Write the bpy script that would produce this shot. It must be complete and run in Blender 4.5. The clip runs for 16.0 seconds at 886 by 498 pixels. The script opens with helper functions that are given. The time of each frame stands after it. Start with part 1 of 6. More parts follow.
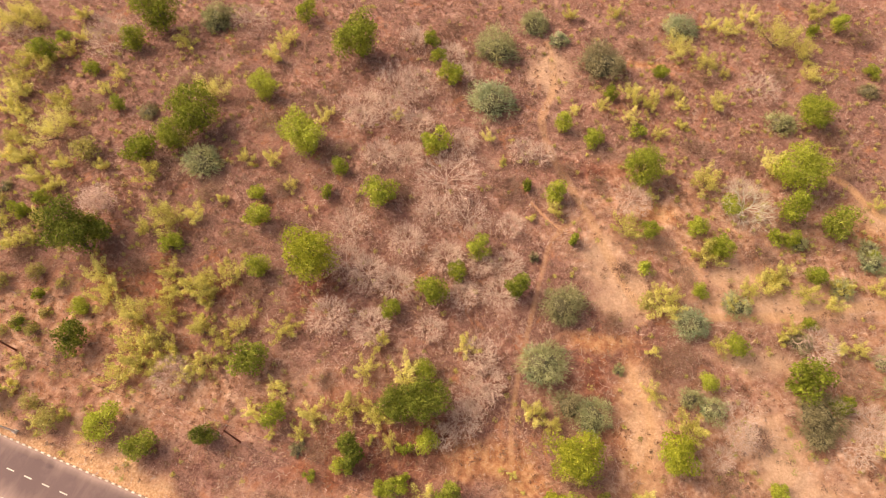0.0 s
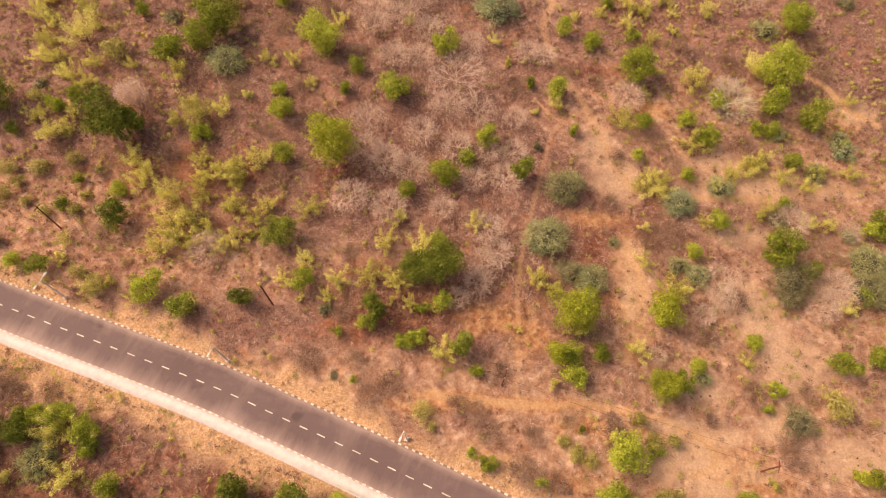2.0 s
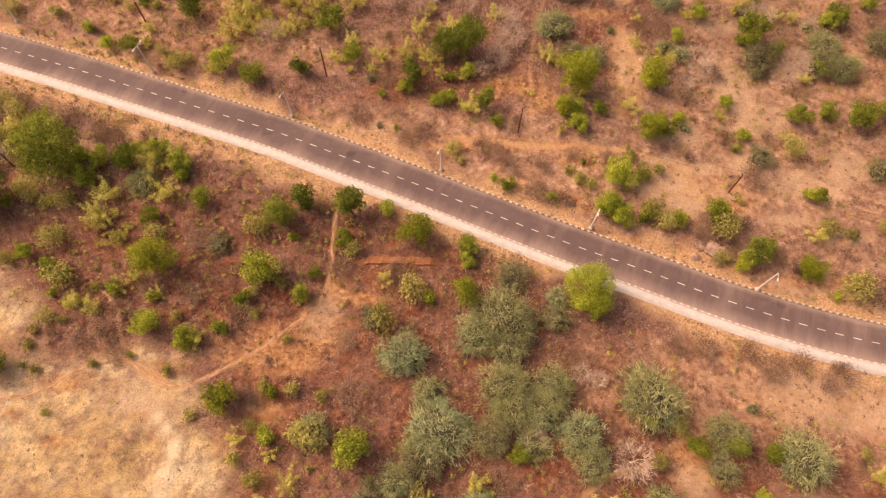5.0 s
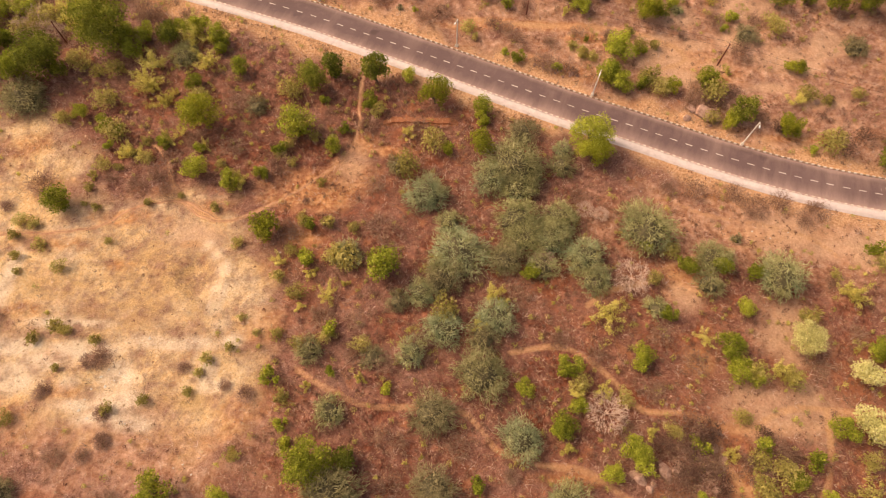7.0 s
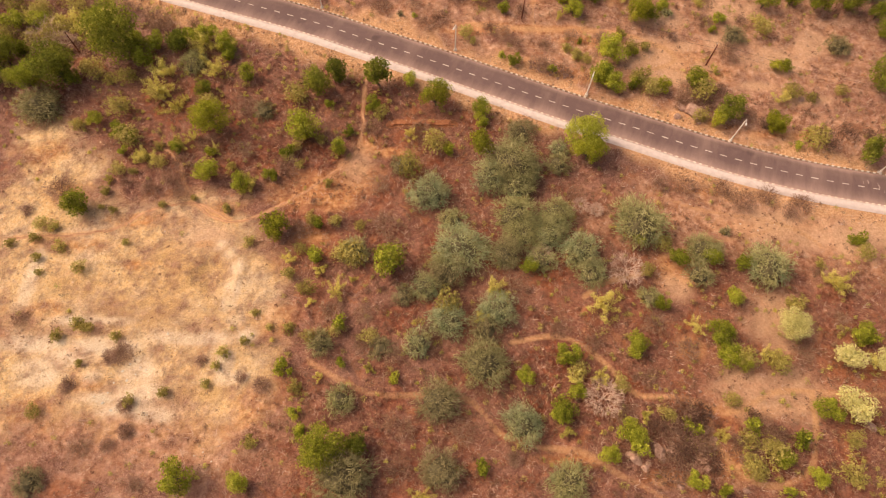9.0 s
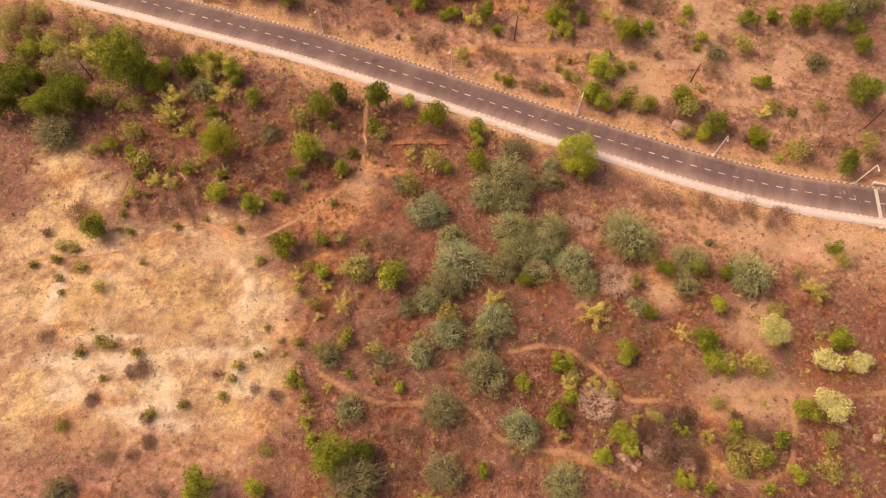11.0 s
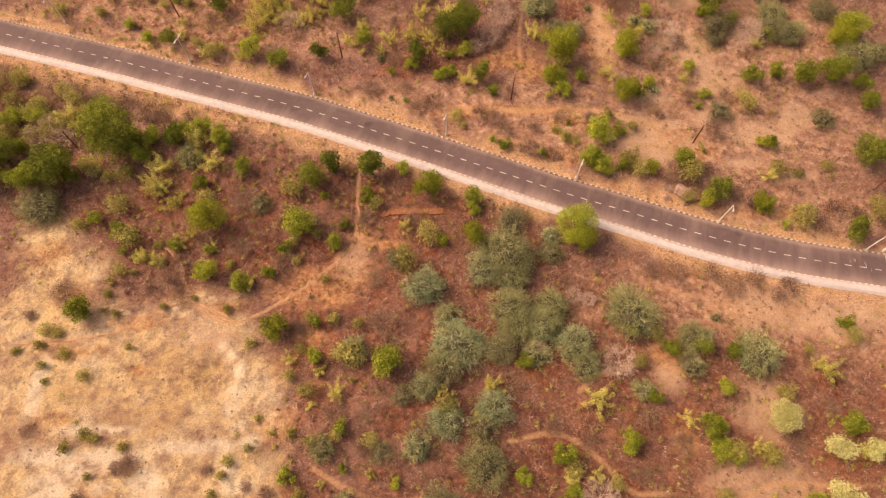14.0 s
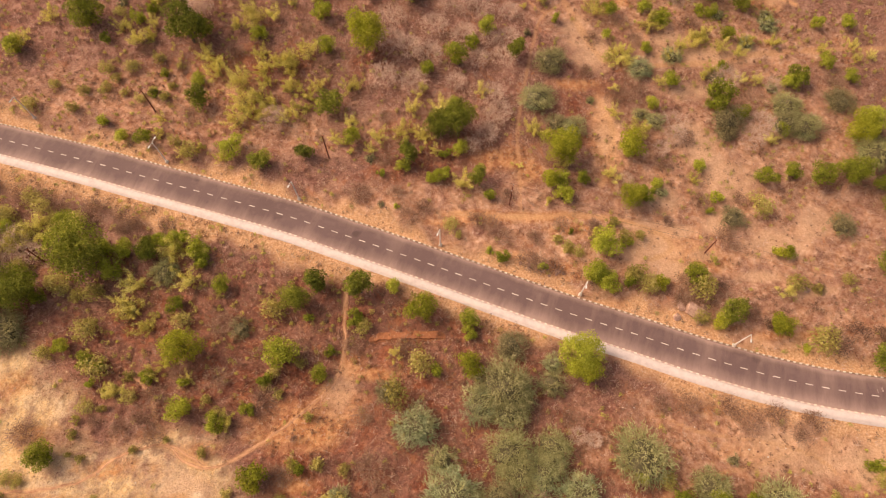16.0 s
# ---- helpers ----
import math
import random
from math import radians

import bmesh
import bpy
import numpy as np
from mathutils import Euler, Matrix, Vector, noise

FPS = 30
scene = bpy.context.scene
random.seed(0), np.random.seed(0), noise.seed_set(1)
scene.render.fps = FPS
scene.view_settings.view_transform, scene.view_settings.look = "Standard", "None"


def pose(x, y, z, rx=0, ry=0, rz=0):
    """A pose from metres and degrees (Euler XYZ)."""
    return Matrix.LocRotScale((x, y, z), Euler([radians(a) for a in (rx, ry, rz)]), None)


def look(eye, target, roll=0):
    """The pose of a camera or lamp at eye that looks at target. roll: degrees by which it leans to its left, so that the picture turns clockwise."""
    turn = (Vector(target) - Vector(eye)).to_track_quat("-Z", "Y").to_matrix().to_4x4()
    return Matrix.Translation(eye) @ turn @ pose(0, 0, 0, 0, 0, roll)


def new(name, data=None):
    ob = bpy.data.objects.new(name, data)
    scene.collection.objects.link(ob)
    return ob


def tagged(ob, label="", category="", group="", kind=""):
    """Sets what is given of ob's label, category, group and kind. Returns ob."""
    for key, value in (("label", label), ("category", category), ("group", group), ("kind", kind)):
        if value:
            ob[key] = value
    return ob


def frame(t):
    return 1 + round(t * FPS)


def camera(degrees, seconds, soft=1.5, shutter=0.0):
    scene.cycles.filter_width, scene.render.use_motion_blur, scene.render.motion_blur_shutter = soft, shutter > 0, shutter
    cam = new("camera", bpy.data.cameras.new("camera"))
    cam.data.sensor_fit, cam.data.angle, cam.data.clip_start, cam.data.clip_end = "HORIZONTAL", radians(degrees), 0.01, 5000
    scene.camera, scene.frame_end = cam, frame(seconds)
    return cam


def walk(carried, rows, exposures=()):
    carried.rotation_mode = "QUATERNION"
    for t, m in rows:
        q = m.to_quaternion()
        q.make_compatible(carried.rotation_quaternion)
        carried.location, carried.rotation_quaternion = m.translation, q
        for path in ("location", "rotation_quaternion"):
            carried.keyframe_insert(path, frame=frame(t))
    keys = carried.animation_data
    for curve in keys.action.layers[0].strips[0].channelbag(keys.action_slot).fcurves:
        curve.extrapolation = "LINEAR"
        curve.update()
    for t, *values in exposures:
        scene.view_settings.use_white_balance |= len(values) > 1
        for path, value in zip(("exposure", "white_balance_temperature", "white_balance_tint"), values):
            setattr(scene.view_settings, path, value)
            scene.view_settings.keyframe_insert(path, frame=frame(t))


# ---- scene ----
cam = camera(74.0, 16.0, 1.1)
PATH = [
    (0, (0.853, 2.466, 96.12), (0.791, 3.472, 94.392), -1.3),
    (0.5, (0.167, -0.996, 96.012), (0.115, -0.003, 94.277), -0.8),
    (1, (-0.765, -5.679, 95.826), (-0.805, -4.702, 94.081), -0.3),
    (1.5, (-1.453, -11.047, 95.869), (-1.486, -10.086, 94.115), 0.1),
    (2, (-2.77, -16.939, 96.466), (-2.789, -16.009, 94.695), 0.7),
    (2.5, (-3.846, -23.296, 96.697), (-3.857, -22.385, 94.917), 1.0),
    (3, (-4.894, -30.94, 97.015), (-4.896, -30.045, 95.226), 1.5),
    (3.5, (-5.566, -38.636, 97.061), (-5.566, -37.752, 95.267), 1.6),
    (4, (-5.894, -47.466, 96.694), (-5.901, -46.585, 94.898), 1.2),
    (4.5, (-6.338, -56.038, 96.366), (-6.349, -55.158, 94.57), 1.0),
    (5, (-7.102, -65.611, 95.75), (-7.113, -64.728, 93.955), 1.0),
    (7.5, (-11.062, -97.259, 95.056), (-11.055, -96.41, 93.245), 1.8),
    (8, (-11.204, -97.644, 95.992), (-11.199, -96.791, 94.183), 1.4),
    (8.5, (-11.356, -97.559, 97.584), (-11.347, -96.708, 95.774), 1.4),
    (9, (-11.476, -97.511, 99.407), (-11.466, -96.661, 97.597), 1.3),
    (11.5, (-11.716, -97.202, 107.772), (-11.702, -96.356, 105.96), 0.5),
    (12, (-11.683, -96.389, 108.298), (-11.67, -95.542, 106.486), 0.4),
    (12.5, (-11.478, -94.465, 108.501), (-11.466, -93.619, 106.689), 0.2),
    (13, (-11.245, -91.295, 108.654), (-11.233, -90.445, 106.844), 0.1),
    (13.5, (-10.904, -87.243, 108.895), (-10.895, -86.39, 107.086), -0.2),
    (14, (-10.585, -81.75, 109.379), (-10.574, -80.897, 107.57), -0.3),
    (14.5, (-10.3, -76.077, 109.784), (-10.288, -75.223, 107.976), -0.3),
    (15, (-9.982, -69.246, 110.339), (-9.968, -68.396, 108.528), -0.3),
    (15.5, (-9.468, -63.148, 110.579), (-9.454, -62.292, 108.772), -0.4),
    (16, (-8.726, -55.819, 111.453), (-8.715, -54.95, 109.652), -0.6),
]
walk(cam, [(t, look(eye, target, roll)) for t, eye, target, roll in PATH], [(0, 0.76, 7800, 9.5), (1.5, 0.62, 8050, 11), (3, 0.49, 8350, 13.5), (8, 0.32, 8650, 16.5), (13, 0.29, 8600, 16.5), (16, 0.36, 8500, 16.5)])

# ---- light ----
world = bpy.data.worlds.new("sky")
scene.world = world
world.use_nodes = True
wn = world.node_tree
sky = wn.nodes.new("ShaderNodeTexSky")
sky.sky_type, sky.sun_disc = "NISHITA", False
sky.sun_elevation, sky.sun_rotation = radians(46), radians(-68)
sky.dust_density, sky.air_density, sky.ozone_density = 6.0, 0.5, 0.5
wn.nodes["Background"].inputs["Strength"].default_value = 0.15
wn.links.new(sky.outputs[0], wn.nodes["Background"].inputs["Color"])
sun = new("sun", bpy.data.lights.new("sun", "SUN"))
sun.data.energy, sun.data.angle, sun.data.color = 0.95, radians(30), (1.0, 0.83, 0.62)
sun.matrix_world = look((-64, 26, 72), (0, 0, 0))


# ---- materials ----
def material(name):
    m = bpy.data.materials.new(name)
    m.use_nodes = True
    return m, m.node_tree, m.node_tree.nodes["Principled BSDF"]


def node(tree, kind, **values):
    n = tree.nodes.new(kind)
    for key, value in values.items():
        n.inputs[key].default_value = value
    return n


def noise_tex(tree, scale, detail=4.0, rough=0.6, coords=None, twist=0.0):
    n = node(tree, "ShaderNodeTexNoise", Scale=scale, Detail=detail, Roughness=rough, Distortion=twist)
    if coords is None:
        coords = tree.nodes.new("ShaderNodeTexCoord").outputs["Object"]
    tree.links.new(coords, n.inputs["Vector"])
    return n.outputs["Fac"]


def ramp(tree, fac, *stops):
    n = tree.nodes.new("ShaderNodeValToRGB")
    while len(n.color_ramp.elements) < len(stops):
        n.color_ramp.elements.new(0.5)
    for e, (at, colour) in zip(n.color_ramp.elements, stops):
        e.position, e.color = at, (*colour, 1)
    tree.links.new(fac, n.inputs[0])
    return n.outputs["Color"]


def mixed(tree, fac, a, b, blend="MIX"):
    n = tree.nodes.new("ShaderNodeMix")
    n.data_type, n.blend_type = "RGBA", blend
    for value, socket in ((fac, n.inputs[0]), (a, n.inputs[6]), (b, n.inputs[7])):
        if isinstance(value, (int, float)):
            socket.default_value = value
        elif isinstance(value, tuple):
            socket.default_value = (*value, 1)
        else:
            tree.links.new(value, socket)
    return n.outputs[2]


def maths(tree, op, a, b=0.0, clamp=False):
    n = tree.nodes.new("ShaderNodeMath")
    n.operation, n.use_clamp = op, clamp
    for value, socket in ((a, n.inputs[0]), (b, n.inputs[1])):
        if isinstance(value, (int, float)):
            socket.default_value = value
        else:
            tree.links.new(value, socket)
    return n.outputs[0]


def bump(tree, bsdf, height, strength, distance):
    n = node(tree, "ShaderNodeBump", Strength=strength, Distance=distance)
    tree.links.new(height, n.inputs["Height"])
    tree.links.new(n.outputs[0], bsdf.inputs["Normal"])


def attribute(tree, name):
    n = tree.nodes.new("ShaderNodeAttribute")
    n.attribute_name = name
    return n.outputs["Fac"]


def leaf_material(name, dark, mid, light, thin=0.3, cool=None, withered=None):
    """Foliage: every leaf and every plant a little different, light coming through the blades."""
    m, t, bsdf = material(name)
    island = t.nodes.new("ShaderNodeNewGeometry").outputs["Random Per Island"]
    plant = t.nodes.new("ShaderNodeObjectInfo").outputs["Random"]
    lumps = noise_tex(t, 1.5, 3.0, 0.6)
    f = maths(t, "ADD", maths(t, "MULTIPLY", island, 0.32), maths(t, "SUBTRACT", maths(t, "MULTIPLY", lumps, 1.15), 0.25))
    f = maths(t, "ADD", f, maths(t, "MULTIPLY", maths(t, "SUBTRACT", plant, 0.5), 0.35), True)
    c = ramp(t, f, (0.12, dark), (0.5, mid), (0.9, light))
    if cool:
        share = maths(t, "ADD", noise_tex(t, 0.28, 2.0), maths(t, "MULTIPLY", maths(t, "SUBTRACT", plant, 0.5), 0.5))
        c = mixed(t, ramp(t, share, (0.52, (0, 0, 0)), (0.74, (1, 1, 1))), c, ramp(t, f, (0.12, cool[0]), (0.5, cool[1]), (0.9, cool[2])))
    if withered:
        c = mixed(t, ramp(t, plant, (0.22, (0.75, 0.75, 0.75)), (0.36, (0, 0, 0))), c, ramp(t, f, (0.12, withered[0]), (0.5, withered[1]), (0.9, withered[2])))
    t.links.new(c, bsdf.inputs["Base Color"])
    bsdf.inputs["Roughness"].default_value = 0.75
    bsdf.inputs["Specular IOR Level"].default_value = 0.12
    through_leaf = t.nodes.new("ShaderNodeBsdfTranslucent")
    t.links.new(c, through_leaf.inputs["Color"])
    mix = t.nodes.new("ShaderNodeMixShader")
    mix.inputs[0].default_value = thin
    t.links.new(bsdf.outputs[0], mix.inputs[1])
    t.links.new(through_leaf.outputs[0], mix.inputs[2])
    t.links.new(mix.outputs[0], t.nodes["Material Output"].inputs["Surface"])
    return m


def bark_material(name, a, b, scale=6.0):
    m, t, bsdf = material(name)
    f = noise_tex(t, scale, 5.0)
    t.links.new(ramp(t, f, (0.3, a), (0.7, b)), bsdf.inputs["Base Color"])
    bsdf.inputs["Roughness"].default_value = 0.9
    bump(t, bsdf, f, 0.6, 0.03)
    return m


LEAF = {
    "dark": leaf_material("dark_green_leaves", (0.09, 0.108, 0.02), (0.245, 0.27, 0.043), (0.50, 0.505, 0.095), 0.3),
    "olive": leaf_material("olive_green_leaves", (0.155, 0.168, 0.022), (0.395, 0.41, 0.048), (0.70, 0.68, 0.11), 0.35),
    "lime": leaf_material("bright_green_leaves", (0.125, 0.145, 0.022), (0.365, 0.40, 0.055), (0.69, 0.70, 0.13), 0.35),
    "yellow": leaf_material("yellow_green_leaves", (0.40, 0.35, 0.095), (0.74, 0.66, 0.205), (0.94, 0.88, 0.38), 0.45),
    "pale": leaf_material("pale_yellow_blossom", (0.50, 0.46, 0.18), (0.82, 0.78, 0.38), (0.95, 0.92, 0.62), 0.35),
    "grey": leaf_material("grey_green_stems", (0.19, 0.18, 0.075), (0.50, 0.475, 0.22), (0.84, 0.80, 0.46), 0.2,
                          ((0.12, 0.15, 0.075), (0.34, 0.385, 0.20), (0.64, 0.68, 0.42)),
                          ((0.22, 0.165, 0.095), (0.45, 0.37, 0.215), (0.74, 0.64, 0.42))),
    "dry": leaf_material("dry_brown_leaves", (0.18, 0.09, 0.062), (0.33, 0.195, 0.13), (0.56, 0.39, 0.26)),
    "straw": leaf_material("dry_straw_blades", (0.42, 0.23, 0.13), (0.62, 0.37, 0.225), (0.82, 0.57, 0.38)),
    "brush": leaf_material("brown_twig_brush", (0.14, 0.058, 0.040), (0.28, 0.135, 0.092), (0.50, 0.30, 0.21)),
    "pink": leaf_material("pale_pink_blossom", (0.50, 0.31, 0.25), (0.74, 0.53, 0.44), (0.88, 0.71, 0.61), 0.4),
    "umber": leaf_material("dark_umber_twigs", (0.085, 0.045, 0.033), (0.21, 0.118, 0.085), (0.42, 0.275, 0.19), 0.15),
    "twig": leaf_material("pinkish_grey_twigs", (0.46, 0.28, 0.215), (0.67, 0.46, 0.365), (0.83, 0.63, 0.52), 0.25),
    "chips": leaf_material("pale_stone_chips", (0.34, 0.19, 0.11), (0.70, 0.49, 0.31), (0.93, 0.80, 0.64), 0.0),
    "clods": leaf_material("red_brown_clods", (0.14, 0.06, 0.04), (0.36, 0.18, 0.12), (0.66, 0.45, 0.34), 0.0),
    "weed": leaf_material("olive_weed_leaves", (0.27, 0.225, 0.065), (0.49, 0.42, 0.135), (0.70, 0.60, 0.24), 0.35),
}
BARK = bark_material("brown_bark", (0.10, 0.065, 0.045), (0.22, 0.15, 0.11))
BARE = bark_material("bleached_bare_wood", (0.52, 0.35, 0.27), (0.78, 0.57, 0.46))
DEAD_WOOD = bark_material("brown_dead_twigs", (0.24, 0.125, 0.09), (0.46, 0.29, 0.215))
DARK_CORE = bark_material("dark_core", (0.07, 0.062, 0.03), (0.19, 0.155, 0.08), 5.0)
WHITE_WOOD = bark_material("white_bare_wood", (0.52, 0.42, 0.30), (0.72, 0.62, 0.48))


def ground_material():
    """Red soil with dry litter; trodden tracks, pale sand and a dusty verge follow the ground's own attributes."""
    m, t, bsdf = material("red_soil")
    fine = noise_tex(t, 2.6, 6.0, 0.7)
    patch = noise_tex(t, 0.16, 5.0, 0.62)
    broad = noise_tex(t, 0.035, 3.0, 0.5)
    grain = noise_tex(t, 9.0, 3.0, 0.7)
    clods = noise_tex(t, 0.75, 5.0, 0.68)
    soil = ramp(t, clods, (0.30, (0.19, 0.078, 0.056)), (0.43, (0.305, 0.140, 0.107)), (0.55, (0.42, 0.212, 0.163)), (0.70, (0.61, 0.355, 0.27)))
    deep = ramp(t, clods, (0.30, (0.085, 0.024, 0.015)), (0.44, (0.19, 0.056, 0.032)), (0.56, (0.32, 0.098, 0.053)), (0.70, (0.54, 0.215, 0.118)))
    red = ramp(t, fine, (0.3, (0.38, 0.115, 0.052)), (0.7, (0.60, 0.235, 0.115)))
    film = ramp(t, fine, (0.3, (0.44, 0.235, 0.175)), (0.7, (0.68, 0.43, 0.335)))
    redness = attribute(t, "red")
    c = mixed(t, maths(t, "MULTIPLY", redness, ramp(t, patch, (0.35, (0.5, 0.5, 0.5)), (0.6, (1, 1, 1)))), soil, deep)
    # films of pinkish dust, and stretches of bare red earth
    c = mixed(t, maths(t, "MULTIPLY", ramp(t, noise_tex(t, 0.20, 6.0, 0.68, twist=0.7), (0.47, (0, 0, 0)), (0.64, (0.8, 0.8, 0.8))), maths(t, "SUBTRACT", 1.0, maths(t, "MULTIPLY", redness, 0.75))), c, film)
    c = mixed(t, maths(t, "MULTIPLY", ramp(t, broad, (0.50, (0, 0, 0)), (0.64, (0.6, 0.6, 0.6))), maths(t, "ADD", 0.2, redness, True)), c, red)
    # mats of dry purplish-brown growth with pale fibres
    fibre = noise_tex(t, 1.6, 6.0, 0.78, twist=2.6)
    hairs = noise_tex(t, 4.2, 4.0, 0.8, twist=4.0)
    mat_colour = ramp(t, fibre, (0.36, (0.095, 0.036, 0.027)), (0.46, (0.23, 0.107, 0.084)), (0.55, (0.38, 0.205, 0.162)), (0.67, (0.62, 0.41, 0.33)))
    spread = ramp(t, noise_tex(t, 0.12, 7.0, 0.75, twist=0.9), (0.44, (0, 0, 0)), (0.53, (0.9, 0.9, 0.9)))
    spread = maths(t, "MULTIPLY", spread, maths(t, "SUBTRACT", 1.0, maths(t, "MULTIPLY", redness, 0.45)))
    c = mixed(t, spread, c, mat_colour)
    straws = maths(t, "MULTIPLY", ramp(t, hairs, (0.57, (0, 0, 0)), (0.65, (0.55, 0.55, 0.55))), maths(t, "ADD", 0.2, maths(t, "MULTIPLY", spread, 0.7)))
    c = mixed(t, straws, c, (0.62, 0.405, 0.31))
    c = mixed(t, ramp(t, noise_tex(t, 0.55, 6.0, 0.75, twist=1.5), (0.35, (0.6, 0.6, 0.6)), (0.43, (0, 0, 0))), c, (0.15, 0.062, 0.046))
    c = mixed(t, ramp(t, noise_tex(t, 0.6, 6.0, 0.75, twist=1.5), (0.58, (0, 0, 0)), (0.66, (0.5, 0.5, 0.5))), c, (0.66, 0.42, 0.325))
    bare = ramp(t, noise_tex(t, 0.13, 6.0, 0.72, twist=1.2), (0.57, (0, 0, 0)), (0.66, (0.7, 0.7, 0.7)))
    c = mixed(t, bare, c, ramp(t, fine, (0.3, (0.36, 0.125, 0.065)), (0.55, (0.54, 0.225, 0.115)), (0.75, (0.70, 0.37, 0.205))))
    c = mixed(t, ramp(t, noise_tex(t, 1.7, 5.0, 0.75), (0.33, (0.75, 0.75, 0.75)), (0.46, (0, 0, 0))), c, (0.115, 0.042, 0.03))
    trodden_soil = ramp(t, fine, (0.3, (0.56, 0.28, 0.135)), (0.7, (0.80, 0.50, 0.295)))
    sandy = ramp(t, noise_tex(t, 1.5, 8.0, 0.8), (0.28, (0.55, 0.30, 0.14)), (0.42, (0.80, 0.52, 0.26)), (0.56, (0.90, 0.66, 0.37)), (0.72, (0.95, 0.79, 0.53)))
    sandy = mixed(t, ramp(t, noise_tex(t, 0.11, 5.0, 0.65), (0.50, (0, 0, 0)), (0.66, (0.8, 0.8, 0.8))), sandy, ramp(t, fine, (0.3, (0.72, 0.52, 0.33)), (0.7, (0.92, 0.78, 0.60))))
    sandy = mixed(t, ramp(t, noise_tex(t, 0.22, 7.0, 0.74, twist=1.5), (0.54, (0, 0, 0)), (0.63, (0.5, 0.5, 0.5))), sandy, ramp(t, fibre, (0.36, (0.28, 0.125, 0.07)), (0.5, (0.50, 0.26, 0.145)), (0.64, (0.76, 0.48, 0.29))))
    # dark brown specks: the small shadows of pebbles, painted into the sand's colour
    sandy = mixed(t, ramp(t, noise_tex(t, 3.4, 4.0, 0.75), (0.34, (0.75, 0.75, 0.75)), (0.45, (0, 0, 0))), sandy, (0.40, 0.20, 0.10))
    sandy = mixed(t, ramp(t, noise_tex(t, 2.7, 4.0, 0.75), (0.57, (0, 0, 0)), (0.66, (0.7, 0.7, 0.7))), sandy, (0.95, 0.82, 0.60))
    # on the clearing: rough brown ground, rusty rims and chalky patches
    gravel = noise_tex(t, 4.5, 4.0, 0.8)
    for name, colour in (("scuff", ramp(t, gravel, (0.34, (0.36, 0.19, 0.08)), (0.5, (0.68, 0.42, 0.195)), (0.66, (0.88, 0.63, 0.36)))),
                         ("rust", ramp(t, clods, (0.34, (0.40, 0.155, 0.062)), (0.5, (0.66, 0.30, 0.125)), (0.68, (0.86, 0.52, 0.27))))):
        k = maths(t, "MULTIPLY", attribute(t, name), 0.9)
        k = maths(t, "MULTIPLY", k, ramp(t, noise_tex(t, 0.32, 7.0, 0.75, twist=1.0), (0.40, (0.3, 0.3, 0.3)), (0.56, (1, 1, 1))))
        sandy = mixed(t, k, sandy, colour)
    pale = ramp(t, fine, (0.3, (0.58, 0.33, 0.205)), (0.7, (0.86, 0.59, 0.41)))
    verge = ramp(t, fine, (0.3, (0.46, 0.215, 0.105)), (0.50, (0.75, 0.43, 0.24)), (0.68, (0.93, 0.68, 0.46)))
    breakup = maths(t, "MULTIPLY", maths(t, "SUBTRACT", patch, 0.5), 1.3)
    straw = ramp(t, clods, (0.30, (0.36, 0.155, 0.09)), (0.44, (0.60, 0.31, 0.185)), (0.57, (0.75, 0.45, 0.31)), (0.70, (0.90, 0.64, 0.48)))
    worn = ramp(t, noise_tex(t, 0.35, 5.0, 0.7), (0.36, (0.25, 0.25, 0.25)), (0.58, (1, 1, 1)))
    ochre = ramp(t, clods, (0.32, (0.40, 0.145, 0.065)), (0.46, (0.62, 0.28, 0.13)), (0.60, (0.80, 0.455, 0.235)))
    chalk = ramp(t, gravel, (0.32, (0.58, 0.40, 0.27)), (0.46, (0.86, 0.70, 0.52)), (0.64, (0.98, 0.91, 0.80)))
    for name, colour in (("straw", straw), ("ochre", ochre), ("verge", verge), ("sand", sandy), ("pale", pale), ("chalk", chalk)):
        a = attribute(t, name)
        if name in ("sand", "straw", "chalk"):
            a = maths(t, "MULTIPLY", a, worn)
        edge = maths(t, "MULTIPLY", maths(t, "MULTIPLY", a, maths(t, "SUBTRACT", 1.0, a)), 4.0)
        c = mixed(t, maths(t, "ADD", a, maths(t, "MULTIPLY", edge, breakup), True), c, colour)
    # trodden tracks: "track" falls off with the distance from the middle of the path
    near = maths(t, "ADD", attribute(t, "track"), maths(t, "MULTIPLY", maths(t, "SUBTRACT", fibre, 0.5), 0.28))
    worn_path = maths(t, "MULTIPLY", ramp(t, near, (0.63, (0, 0, 0)), (0.74, (0.6, 0.6, 0.6)), (0.86, (0.95, 0.95, 0.95))), attribute(t, "bareness"))
    chalky = ramp(t, fine, (0.3, (0.80, 0.60, 0.38)), (0.6, (0.93, 0.78, 0.56)))
    c = mixed(t, worn_path, c, mixed(t, attribute(t, "chalk"), trodden_soil, chalky))
    t.links.new(c, bsdf.inputs["Base Color"])
    bsdf.inputs["Roughness"].default_value = 0.95
    bsdf.inputs["Specular IOR Level"].default_value = 0.1
    bump(t, bsdf, maths(t, "ADD", maths(t, "ADD", fine, clods), maths(t, "MULTIPLY", grain, 0.5)), 1.0, 0.35)
    return m


